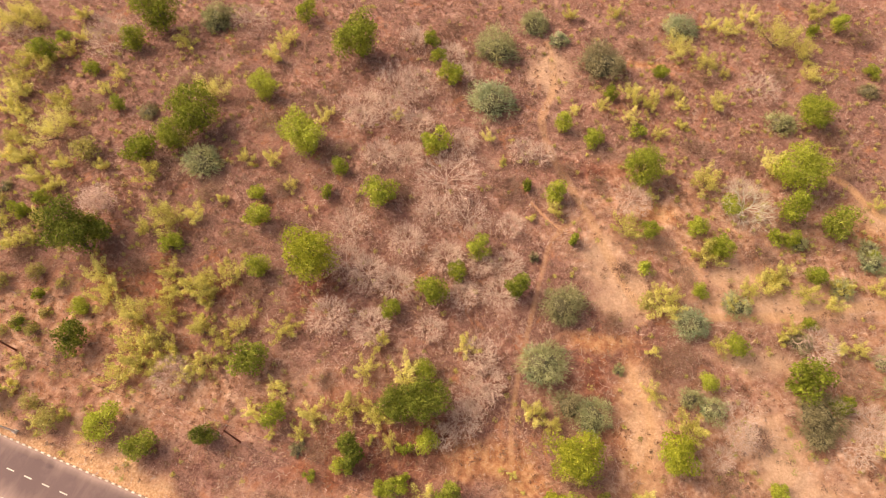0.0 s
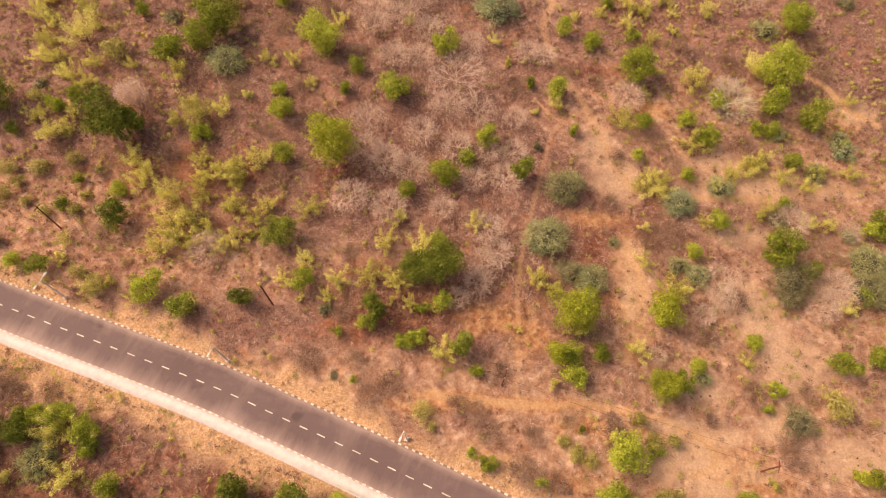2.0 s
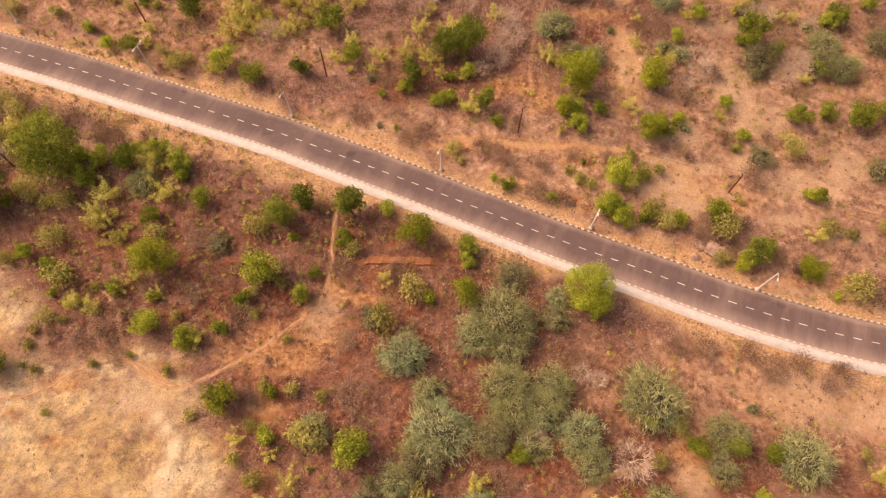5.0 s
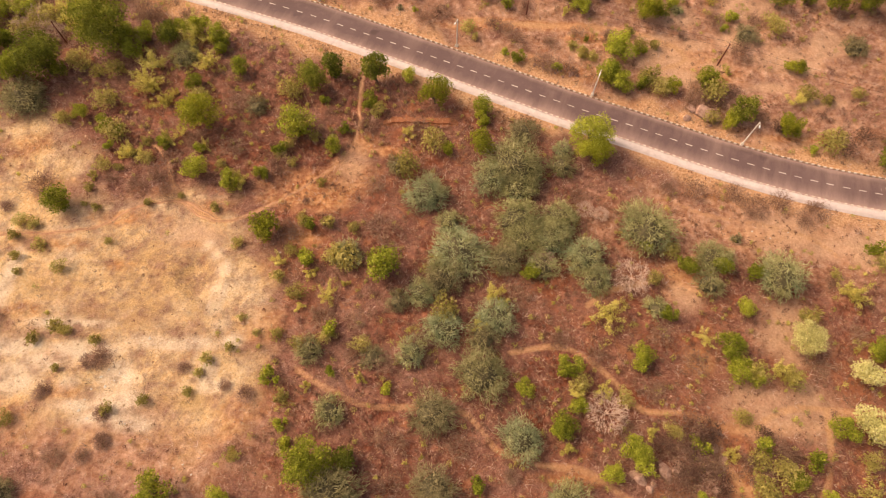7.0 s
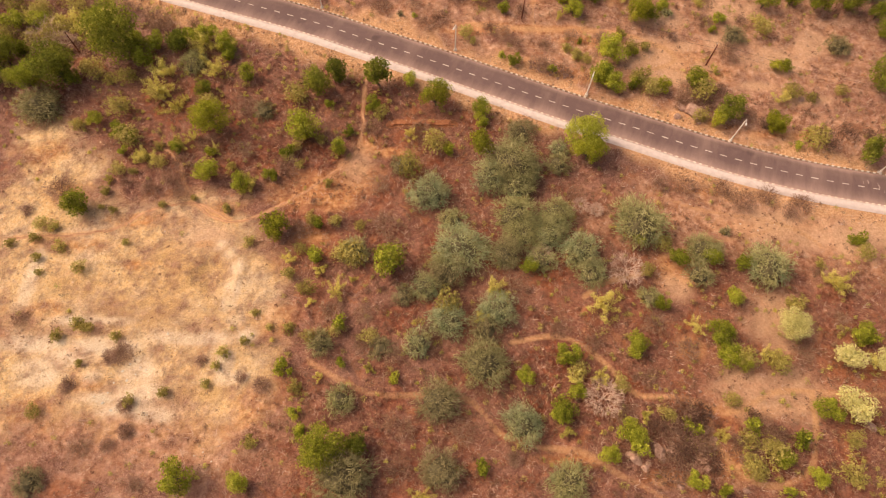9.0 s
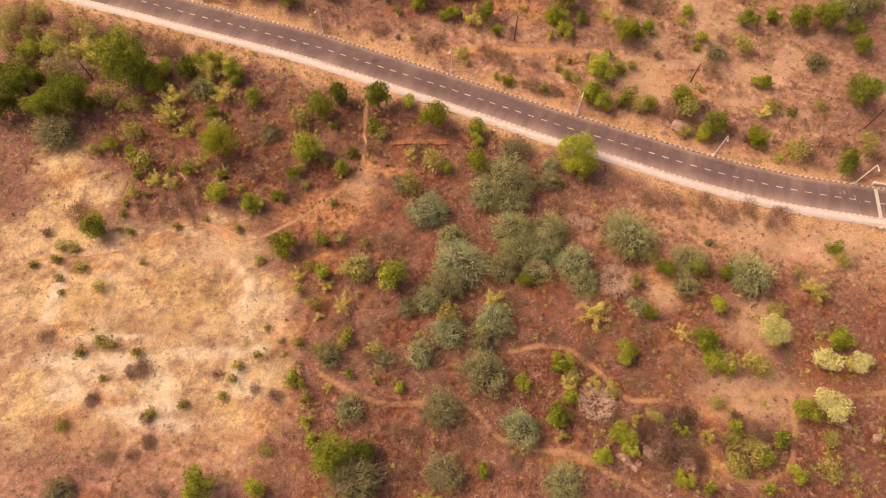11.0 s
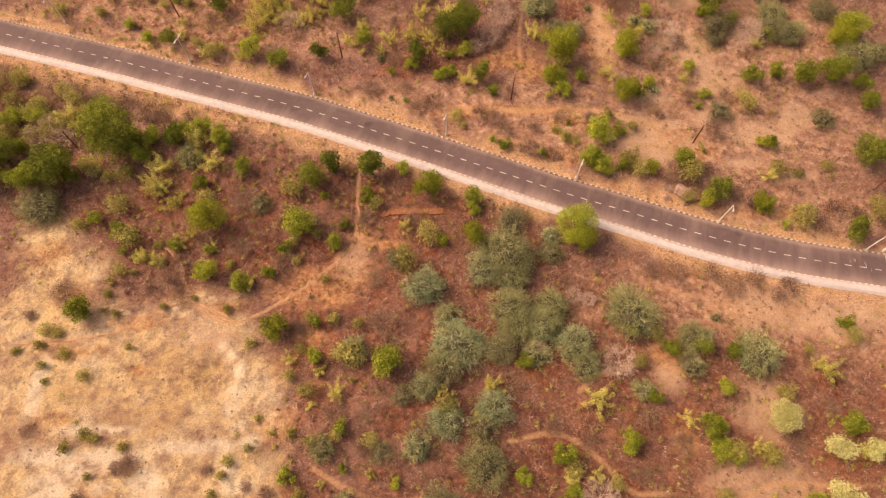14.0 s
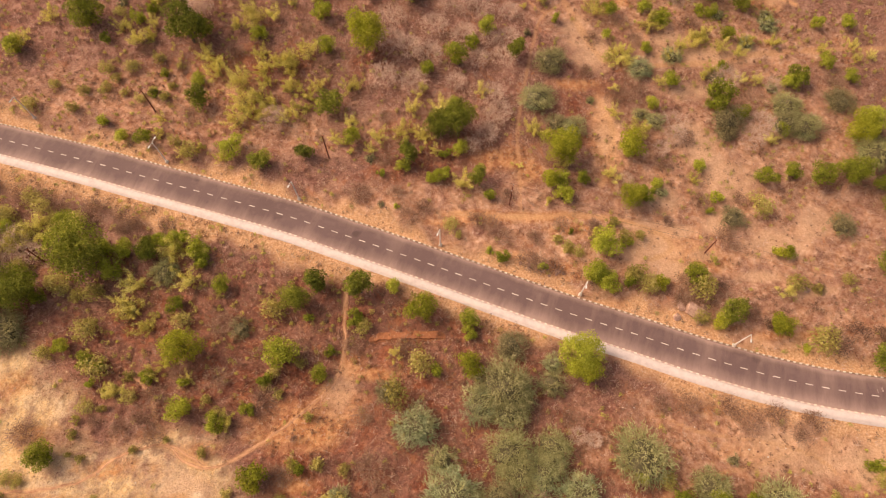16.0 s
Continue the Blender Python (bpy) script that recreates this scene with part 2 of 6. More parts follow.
def asphalt_material():
    """Grey-violet asphalt; dust drifts in from the edges in streaks across the road."""
    m, t, bsdf = material("worn_asphalt")
    fine = noise_tex(t, 14.0, 3.0, 0.7)
    broad = noise_tex(t, 0.06, 5.0, 0.5)
    c = ramp(t, broad, (0.3, (0.125, 0.073, 0.071)), (0.7, (0.165, 0.101, 0.098)))
    c = mixed(t, ramp(t, fine, (0.4, (0, 0, 0)), (0.7, (0.3, 0.3, 0.3))), c, (0.22, 0.15, 0.14))
    place = t.nodes.new("ShaderNodeCombineXYZ")
    t.links.new(attribute(t, "long_way"), place.inputs[0])
    t.links.new(maths(t, "MULTIPLY", attribute(t, "off_middle"), 0.22), place.inputs[1])
    streaks = noise_tex(t, 0.85, 6.0, 0.7, place.outputs[0], 0.3)
    clouds = noise_tex(t, 0.13, 4.0, 0.6, place.outputs[0])
    # wheel tracks, worn a little lighter, and tar-dark blots
    c = mixed(t, maths(t, "MULTIPLY", ramp(t, noise_tex(t, 0.4, 5.0, 0.6), (0.5, (0, 0, 0)), (0.7, (0.4, 0.4, 0.4))), attribute(t, "wheels")), c, (0.25, 0.165, 0.155))
    c = mixed(t, ramp(t, noise_tex(t, 0.23, 2.0, 0.4), (0.70, (0, 0, 0)), (0.76, (0.6, 0.6, 0.6))), c, (0.07, 0.04, 0.04))
    dust = attribute(t, "dust")
    f = maths(t, "ADD", dust, maths(t, "MULTIPLY", maths(t, "SUBTRACT", streaks, 0.5), 0.75))
    f = maths(t, "ADD", f, maths(t, "MULTIPLY", maths(t, "SUBTRACT", clouds, 0.5), 1.7))
    c = mixed(t, ramp(t, f, (0.22, (0, 0, 0)), (0.62, (0.30, 0.30, 0.30)), (1.0, (0.72, 0.72, 0.72))), c, (0.45, 0.30, 0.26))
    t.links.new(c, bsdf.inputs["Base Color"])
    bsdf.inputs["Roughness"].default_value = 0.85
    bump(t, bsdf, fine, 0.4, 0.02)
    return m


def painted(name, a, b, scale=3.0, rough=0.75):
    m, t, bsdf = material(name)
    f = noise_tex(t, scale, 5.0, 0.7)
    one = t.nodes.new("ShaderNodeObjectInfo").outputs["Random"]
    f = maths(t, "ADD", f, maths(t, "MULTIPLY", maths(t, "SUBTRACT", one, 0.5), 0.3), True)
    t.links.new(ramp(t, f, (0.3, a), (0.7, b)), bsdf.inputs["Base Color"])
    bsdf.inputs["Roughness"].default_value = rough
    bump(t, bsdf, f, 0.3, 0.02)
    return m


GROUND = ground_material()
ASPHALT = asphalt_material()
MARKING = painted("worn_white_road_paint", (0.55, 0.45, 0.40), (0.80, 0.72, 0.66), 5.0)
FADED = painted("faded_whitish_stain", (0.26, 0.18, 0.16), (0.46, 0.35, 0.32), 2.0)
KERB_WHITE = painted("white_painted_concrete", (0.68, 0.56, 0.46), (0.88, 0.79, 0.70), 4.0)
KERB_BLACK = painted("faded_black_painted_concrete", (0.26, 0.15, 0.10), (0.52, 0.33, 0.22), 1.2)
KERB_RED = painted("faded_red_painted_concrete", (0.48, 0.31, 0.265), (0.68, 0.50, 0.44), 4.0)
PAVING = painted("pale_concrete_paving", (0.56, 0.46, 0.435), (0.74, 0.63, 0.60), 0.9)
CONCRETE = painted("white_limewashed_concrete", (0.60, 0.52, 0.45), (0.80, 0.73, 0.66), 2.0)
ROCK = bark_material("weathered_boulder", (0.24, 0.125, 0.092), (0.58, 0.38, 0.30), 1.5)
EARTH = bark_material("raw_red_earth", (0.26, 0.085, 0.04), (0.46, 0.19, 0.09), 2.2)
STONE = bark_material("white_stone", (0.66, 0.58, 0.50), (0.82, 0.76, 0.68), 2.0)
TRODDEN = bark_material("trodden_dust", (0.40, 0.185, 0.105), (0.70, 0.40, 0.24), 0.7)
RUST = bark_material("rusty_steel", (0.13, 0.035, 0.02), (0.26, 0.08, 0.045), 4.0)
GALVANISED = painted("pale_painted_steel", (0.72, 0.64, 0.58), (0.86, 0.79, 0.73), 3.0, 0.5)
LAMP_WHITE = painted("white_lamp_housing", (0.75, 0.74, 0.72), (0.85, 0.84, 0.82), 3.0, 0.4)
INSULATOR = painted("white_porcelain", (0.60, 0.56, 0.52), (0.75, 0.72, 0.68), 3.0, 0.3)
CABLE = painted("black_cable", (0.03, 0.025, 0.025), (0.06, 0.05, 0.05))


# ---- helpers for meshes ----
def mesh_of(name, verts, faces, mat):
    me = bpy.data.meshes.new(name)
    me.from_pydata([tuple(v) for v in verts], [], faces)
    me.materials.append(mat)
    me.update()
    return me


def mesh_np(name, verts, faces, mat):
    """Verts (n, 3) and faces (m, k) as arrays."""
    me = bpy.data.meshes.new(name)
    verts, faces = np.asarray(verts, dtype=np.float32), np.asarray(faces, dtype=np.int32)
    n, k = faces.shape
    me.vertices.add(len(verts))
    me.vertices.foreach_set("co", verts.ravel())
    me.loops.add(n * k)
    me.loops.foreach_set("vertex_index", faces.ravel())
    me.polygons.add(n)
    me.polygons.foreach_set("loop_start", np.arange(0, n * k, k, dtype=np.int32))
    me.materials.append(mat)
    me.update(calc_edges=True)
    me.validate()
    return me


def part(name, me, parent, label="", at=None):
    ob = new(name, me)
    ob.parent = parent
    if at is not None:
        ob.matrix_basis = at
    return tagged(ob, label)


def unit(v):
    return v / np.maximum(np.linalg.norm(v, axis=-1, keepdims=True), 1e-6)


class Tubes:
    """Gathers tapered tubes into one mesh."""

    def __init__(self, sides=3):
        self.sides, self.v, self.f = sides, [], []

    def add(self, points, radii, caps=True):
        pts = [Vector(p) for p in points]
        first = len(self.v)
        for i, (p, r) in enumerate(zip(pts, radii)):
            d = (pts[min(i + 1, len(pts) - 1)] - pts[max(i - 1, 0)]).normalized()
            u = d.cross(Vector((0.3, 0.9, 0.2))).normalized()
            w = d.cross(u)
            for k in range(self.sides):
                a = 2 * math.pi * k / self.sides
                self.v.append(p + (u * math.cos(a) + w * math.sin(a)) * r)
        s = self.sides
        for i in range(len(pts) - 1):
            for k in range(s):
                a, b = first + i * s + k, first + i * s + (k + 1) % s
                self.f.append((a, b, b + s, a + s))
        if not caps:
            return
        self.f.append(tuple(first + k for k in reversed(range(s))))
        self.f.append(tuple(first + (len(pts) - 1) * s + k for k in range(s)))

    def mesh(self, name, mat):
        return mesh_of(name, self.v, self.f, mat)


def bevelled_box(name, x, y, z, mat, bevel=0.02, taper=1.0):
    """A box on its base, with bevelled edges."""
    bm = bmesh.new()
    bmesh.ops.create_cube(bm, size=1.0)
    for v in bm.verts:
        k = taper if v.co.z > 0 else 1.0
        v.co = Vector((v.co.x * x * k, v.co.y * y * k, (v.co.z + 0.5) * z))
    bmesh.ops.bevel(bm, geom=bm.edges[:], offset=bevel, segments=1, affect="EDGES")
    me = bpy.data.meshes.new(name)
    bm.to_mesh(me)
    bm.free()
    me.materials.append(mat)
    return me


# ---- lie of the land ----
def settle(y):
    """Beyond the two slopes the land levels out."""
    y = np.asarray(y, dtype=float)
    high = 55 + 20 * np.tanh((y - 55) / 20)
    low = -85 - 15 * np.tanh((-85 - y) / 15)
    return np.where(y > 55, high, np.where(y < -85, low, y))


def land(x, y):
    x, y = np.clip(np.asarray(x, dtype=float), -130, 130) / 100, settle(y) / 100
    return -1.641 - 0.3135 * x + 5.5527 * y - 1.2241 * x * x - 0.0852 * x * y + 7.5705 * y * y


def rough(x, y):
    """Small hummocks."""
    return (0.16 * np.sin(x * 0.43 + 1.3 * np.sin(y * 0.31)) * np.sin(y * 0.39 + np.sin(x * 0.23))
            + 0.07 * np.sin(x * 1.37 + y * 0.9) * np.sin(y * 1.51 - x * 0.6))


def hollow(x, y):
    """Places where the rain has washed out the soil."""
    total = np.zeros(np.shape(x))
    for cx, cy, r, deep in ((-54, -55.5, 4.2, 0.9), (32.5, -83, 5.0, 1.4), (62, -47, 4.0, 0.6), (-66, -76, 4.5, 0.5)):
        k = np.clip(1.25 - np.hypot(x - cx, y - cy) / r + 0.15 * np.sin(1.3 * x) * np.sin(1.1 * y), 0, 1)
        total = total + deep * k * k * (3 - 2 * k)
    return total


def spline(points, step=1.0):
    """A smooth line through points, resampled evenly."""
    p = np.array(points, dtype=float)
    p = np.vstack([2 * p[0] - p[1], p, 2 * p[-1] - p[-2]])
    out = []
    for i in range(1, len(p) - 2):
        for u in np.linspace(0, 1, 24, endpoint=False):
            a, b, c, d = p[i - 1], p[i], p[i + 1], p[i + 2]
            out.append(0.5 * (2 * b + (c - a) * u + (2 * a - 5 * b + 4 * c - d) * u ** 2 + (3 * b - a - 3 * c + d) * u ** 3))
    out = np.array(out + [p[-2]])
    s = np.concatenate([[0], np.cumsum(np.linalg.norm(np.diff(out, axis=0), axis=1))])
    at = np.arange(0, s[-1], step)
    return np.stack([np.interp(at, s, out[:, 0]), np.interp(at, s, out[:, 1])], 1)


def far_from(x, y, line):
    """Distance from a polyline; positive on its left."""
    best = np.full(x.shape, 1e9)
    side = np.zeros(x.shape)
    for (ax, ay), (bx, by) in zip(line[:-1], line[1:]):
        dx, dy = bx - ax, by - ay
        u = np.clip(((x - ax) * dx + (y - ay) * dy) / (dx * dx + dy * dy), 0, 1)
        d = np.hypot(x - ax - u * dx, y - ay - u * dy)
        near = d < best
        best = np.where(near, d, best)
        side = np.where(near, np.sign(dx * (y - ay) - dy * (x - ax)), side)
    return best * side


ROAD_LINE = spline([(-420, 130), (-260, 76), (-160, 44), (-111, 29.3), (-88, 22.3), (-72.3, 17.2), (-56.7, 12.2), (-41.2, 7.1), (-28.7, 2.3),
                    (-13.8, -3.5), (6.4, -11.7), (18, -16.3), (30.2, -20.7), (42, -25.2), (53.8, -29.1), (65.4, -32.1), (77.4, -34.3),
                    (90, -36.2), (130, -40), (240, -48), (420, -62)], 1.0)
ROAD_Z = land(ROAD_LINE[:, 0], ROAD_LINE[:, 1])
tangent = np.gradient(ROAD_LINE, axis=0)
tangent /= np.linalg.norm(tangent, axis=1)[:, None]
LEFT = np.stack([-tangent[:, 1], tangent[:, 0]], 1)
HALF = 3.75
PAVE = 2.0


def beside(s, off, z=0.0):
    """A place s metres along the road, off metres to the left of its middle (the far side), z over it, and the heading."""
    i = np.arange(len(ROAD_LINE))
    x, y = np.interp(s, i, ROAD_LINE[:, 0]), np.interp(s, i, ROAD_LINE[:, 1])
    nx, ny = np.interp(s, i, LEFT[:, 0]), np.interp(s, i, LEFT[:, 1])
    return x + nx * off, y + ny * off, np.interp(s, i, ROAD_Z) + z, math.degrees(math.atan2(-nx, ny))


def along(x, y):
    return float(np.argmin(np.hypot(ROAD_LINE[:, 0] - x, ROAD_LINE[:, 1] - y)))


TRACKS = []


def track(half, bare, *places):
    """A trodden path: half its width, how bare it is, and the places that it passes."""
    TRACKS.append((half, bare, places))


track(0.4, 1.0, (-28.2, -6.5), (-28.4, -16.7), (-28.1, -22.4), (-29.9, -29), (-35.2, -34.4), (-42.1, -39.6), (-49, -43.6), (-52.6, -44.2), (-58, -42), (-62.9, -36.2), (-65.6, -30), (-72.7, -24.7))
track(0.5, 0.9, (-52.7, -43.7), (-60.4, -40.1), (-67.8, -41.3), (-75, -45.8), (-82, -47.2), (-96, -48))
track(0.5, 0.8, (-34, -72), (-28.1, -75.3), (-22.3, -77.5), (-14.7, -77.7), (-7.2, -77.9), (-3.5, -81.1), (-0.8, -84.2), (5.4, -85.9), (12.6, -86.7), (17.6, -90), (23.3, -92.8), (32, -99))
track(0.5, 0.85, (1.3, -68.1), (8.8, -66.8), (13.6, -68.3), (18.1, -72.2), (22.2, -77), (28.8, -77.4), (34.2, -78.7), (36.8, -80.1), (42, -78.2), (48.3, -76.1), (64.4, -76.5), (90, -74))
track(0.5, 0.8, (52.5, -76.6), (51.6, -82.6), (48.8, -88.8), (43.1, -91.4), (38, -90.2), (35.3, -86.4), (34.2, -79))
track(0.4, 0.6, (9.2, 8), (9.7, 18.6), (9.7, 25.3), (10.7, 32.5), (13.3, 44.2), (15.5, 52.6), (17.7, 59.2), (24.1, 64))
track(0.25, 0.9, (13.6, 66), (17.5, 62), (21, 60))
track(1.0, 0.55, (18.5, 108), (19.3, 95.4), (16.3, 84.4), (20, 72), (24.1, 64), (27.7, 55.2), (32, 46.9), (38.6, 45.2), (60, 46), (75, 48.7), (110, 50))
track(0.7, 0.9, (-6.2, 7.2), (1.6, 6.5), (11.2, 5.8), (21.7, 6.1), (31.4, 4.5), (39.5, 1), (40.8, -2.6), (36, -4.5))
track(0.8, 0.5, (29, 36), (31.6, 30), (31.8, 24), (29.5, 18), (27.5, 13))
track(0.9, 1.0, (66, 75), (73, 73.2), (76.8, 67.3), (84, 62))
track(0.8, 1.0, (-57.8, -49.2), (-54.3, -49.1), (-51.3, -51.0), (-49.8, -54.2), (-49.8, -57.9), (-50.2, -61.2), (-48.0, -64.4), (-45.5, -67.5))
track(0.35, 0.8, (33.7, -37.2), (37.1, -39.2), (43, -40.7), (49.6, -41.7), (57.3, -43.6), (62, -46.1), (63.7, -49.2))
track(0.35, 0.7, (28.8, -52.2), (32.6, -50.2), (38.3, -47.8), (41.7, -47.1), (50, -45.8), (54.6, -43.7))
track(0.5, 0.8, (28, -54), (20, -56), (14, -60))
REDS = [(-23.4, -86.3, 4.5, 4.2), (-35.6, -76.4, 2.8, 2.4), (-70.7, -93.5, 5.2, 2.0), (12, -62, 44, 38), (-30, -22, 44, 20), (-62, -22, 40, 18), (-14, -40, 34, 24), (60, -60, 40, 24), (55, -88, 40, 26), (-20, -92, 24, 22), (28, 33, 9, 14), (-60, 38, 22, 14), (-8, 22, 14, 8), (-13.7, 28.4, 10.0, 3.0), (-17.2, 18.3, 7.8, 4.4), (-24.5, 47.0, 5.6, 4.4), (-9.4, 21.1, 5.6, 6.2), (24.7, 73.8, 6.7, 2.5), (-16.7, -30.7, 6.1, 5.2), (-0.7, -43.2, 6.1, 6.8)]
OCHRES = [(-36, -37, 9, 4), (27.9, -14.3, 5.4, 1.0), (37.7, -17.0, 4.2, 1.0), (18.8, -8.3, 4.3, 1.0), (4.7, -3.5, 5.6, 1.5), (-3.1, 5.0, 10.2, 1.0), (20.6, 2.8, 6.8, 1.3), (42.4, -3.4, 4.4, 2.7), (61.4, -21.6, 7.4, 1.0), (48.2, -19.8, 4.3, 1.0), (37.1, -88.5, 2.8, 2.9), (25.5, -90.7, 4.4, 1.2), (40.8, -79.3, 7.6, 1.0), (33.3, -68.9, 2.5, 2.3), (33.0, -53.6, 4.0, 3.3), (-28.1, -33.5, 4.8, 4.1), (-32.7, -38.2, 6.0, 3.0), (9.9, -87.9, 4.9, 1.1), (-36.7, -47.3, 3.4, 1.8), (30.0, 26.1, 2.9, 11.1), (24.7, 40.2, 6.1, 1.7), (37.2, 64.5, 5.0, 2.0), (74.9, 63.8, 5.0, 4.9), (5.7, 20.5, 6.7, 3.2), (11.9, 17.8, 3.8, 4.2), (35.3, 101.9, 8.9, 1.1), (9.4, 5.9, 15.3, 1.4), (-2.0, 6.9, 7.1, 1.1), (38.4, 0.0, 7.1, 2.9), (47.2, -4.4, 5.1, 3.2), (15.6, -6.3, 7.1, 1.6), (-30.6, -35.4, 6.1, 2.9), (-26.5, -26.2, 2.4, 3.2), (-40.3, -39.1, 7.1, 1.1), (53.5, -43.6, 9.7, 2.0), (43.9, -35.7, 7.1, 1.0), (33.8, -55.4, 3.7, 1.1), (-20.8, -27.7, 4.1, 1.4), (-41.2, -64.3, 4.1, 3.4)]
STRAWS = [(58, 0, 34, 16), (46, 20, 22, 14), (-82, 40, 34, 9), (58, -21, 40, 6), (66, -42, 36, 7), (66, 50, 30, 10), (28, -2, 40, 12), (62, 4, 26, 20), (-12, 9, 30, 6), (72, 26, 22, 16), (-60, 30, 40, 7), (48, -41, 30, 8), (74, -48, 24, 8), (-58, -84, 20, 9), (-98, -96, 18, 12), (44, 62, 26, 10)]
SANDS = [(-88, -33, 9, 6), (-60, -41, 9, 4), (-94, -25, 7, 5), (-61, -56, 17, 10), (-82, -56, 17, 10), (-68, -72, 20, 10), (-47, -59, 7, 9), (-92, -44, 14, 9), (-84, -76, 15, 8), (-48, -76, 9, 9), (-104, -62, 14, 18), (-56, -46, 9, 4), (-75, -46, 14, 6)]
PALES = [(42.0, 1.7, 5.1, 1.6), (36.5, 3.4, 5.7, 1.0), (54.1, 3.5, 5.8, 2.6), (62.8, -1.3, 6.9, 2.0), (72.6, 1.7, 4.0, 2.1), (59.0, -8.9, 4.4, 1.4), (47.8, -3.8, 3.4, 1.5), (69.1, -12.1, 4.4, 1.4), (57.0, 16.5, 6.1, 4.5), (51.7, 20.5, 4.1, 2.3), (64.0, -1.2, 7.1, 3.4), (39.1, -6.6, 4.6, 2.3), (73.2, 4.4, 5.1, 3.4), (63.7, 27.5, 4.1, 1.6), (18.2, 98.7, 4.2, 6.8), (26.1, 54.1, 4.4, 4.9), (30.1, 47.4, 5.6, 3.7), (48.5, 52.8, 6.7, 2.0), (65.3, 47.8, 10.0, 2.0), (51.8, 37.9, 6.7, 2.5), (50.3, 24.4, 5.6, 4.9), (31, 27, 3.5, 9), (-28.5, -31, 3.2, 4.5), (56.5, 14.3, 7, 5), (31, 49, 5, 4), (78, 66, 5, 3), (19.4, 99, 4, 7), (50, -63, 6, 6), (32.5, -57, 3, 3), (46, -76, 10, 5), (36.3, -2, 7, 4), (54, -43.5, 8, 4.5), (70, -46, 12, 4), (40, 10, 5, 3),
         (62, -46, 5, 2.5), (-56, -47.5, 5, 3), (58, 48, 14, 3)]

CHALKS = [(-83.3, -69.2, 5.4, 1.4), (-63.6, -74.0, 4.6, 1.4), (-67.3, -78.5, 5.7, 1.1), (-65.2, -80.7, 3.7, 1.0), (-81.0, -73.0, 3.9, 1.2), (-73.0, -68.9, 3.9, 1.0), (-71.2, -74.9, 1.9, 1.3), (-47.2, -75.1, 2.8, 1.1), (-53.5, -49.2, 1.2, 1.1), (-51.3, -51.0, 1.4, 1.3), (-49.7, -54.2, 1.4, 1.8), (-49.8, -57.9, 1.2, 1.8), (-50.1, -61.2, 1.4, 1.6), (-48.0, -64.4, 1.7, 1.6), (-45.5, -67.3, 1.7, 1.3), (-69.8, -69.7, 6.2, 1.6), (-62.6, -77.7, 5.7, 1.8), (-76.2, -71.5, 5.2, 1.6), (-58.9, -81.2, 4.2, 1.3), (-87.8, -56.0, 1.5, 6.2), (-81.9, -69.0, 5.2, 1.3), (-55.5, -67.9, 8.3, 1.3), (-74.3, -64.7, 7.3, 0.9), (-79.9, -75.0, 4.2, 2.0), (-63.1, -72.8, 2.5, 2.0), (-48.6, -72.7, 1.5, 2.5)]
SCUFFS = [(-60.4, -54.6, 9.4, 5.6), (-64.9, -61.9, 10.4, 3.4), (-54.1, -54.5, 2.9, 4.0), (-79.3, -58.2, 7.3, 2.2), (-52.4, -77.6, 7.3, 1.8), (-68.4, -84.2, 9.4, 3.4), (-54.7, -84.0, 8.3, 2.5)]
RUSTS = [(-84.8, -38.2, 6.1, 2.7), (-69.1, -37.8, 7.2, 1.9), (-54.1, -41.3, 7.1, 1.9), (-41.4, -49.3, 2.8, 6.2), (-93.4, -28.3, 5.0, 2.9), (-73.0, -91.9, 6.1, 3.2), (-76.6, -84.3, 3.7, 1.7), (-43.6, -84.8, 4.6, 2.6), (-38.3, -89.0, 3.5, 3.3), (-75.3, -70.9, 2.9, 1.4), (-84.0, -62.6, 4.2, 1.6), (-83.0, -49.5, 7.3, 1.6), (-70.4, -43.9, 9.4, 1.6), (-80.7, -80.7, 4.2, 2.7), (-38.3, -77.4, 1.5, 7.8), (-35.3, -88.1, 1.7, 6.7), (-70.6, -76.8, 4.2, 1.8), (-75.4, -87.7, 5.2, 4.5), (-42.5, -80.2, 3.1, 3.4), (-68.0, -53.5, 3.1, 1.1)]


def blobs(x, y, rows):
    """How far each place lies inside one of some ragged ovals."""
    m = np.zeros(x.shape)
    for cx, cy, rx, ry in rows:
        d = np.hypot((x - cx) / rx, (y - cy) / ry) + 0.18 * np.sin(x * 0.6 + cy) * np.sin(y * 0.7 + cx) + 0.10 * np.sin(x * 1.7) * np.sin(y * 1.9)
        m = np.maximum(m, np.clip((1.35 - d) / 0.8, 0, 1))
    return m


def trodden(x, y):
    near, m = paths(x, y)
    return np.clip((near - 0.45) / 0.4, 0, 1) * m


def paths(x, y):
    """How near each place is to the middle of a path (0.75 at its edge), and how bare that path is."""
    near, m = np.zeros(x.shape), np.zeros(x.shape)
    for half, bare, line in TRACKS:
        d = np.abs(far_from(x, y, spline(line, 2.0)))
        wob = 0.72 * half * (1 + 0.3 * np.sin(x * 0.5) * np.sin(y * 0.6))
        fade = np.clip(bare * (0.95 + 0.2 * np.sin(x * 0.21 + 0.5) * np.sin(y * 0.26)), 0, 1)
        here = np.clip(0.75 - (d - wob) / 2.6, 0, 1)
        m = np.where(here > near, fade, m)
        near = np.maximum(near, here)
    return near, m


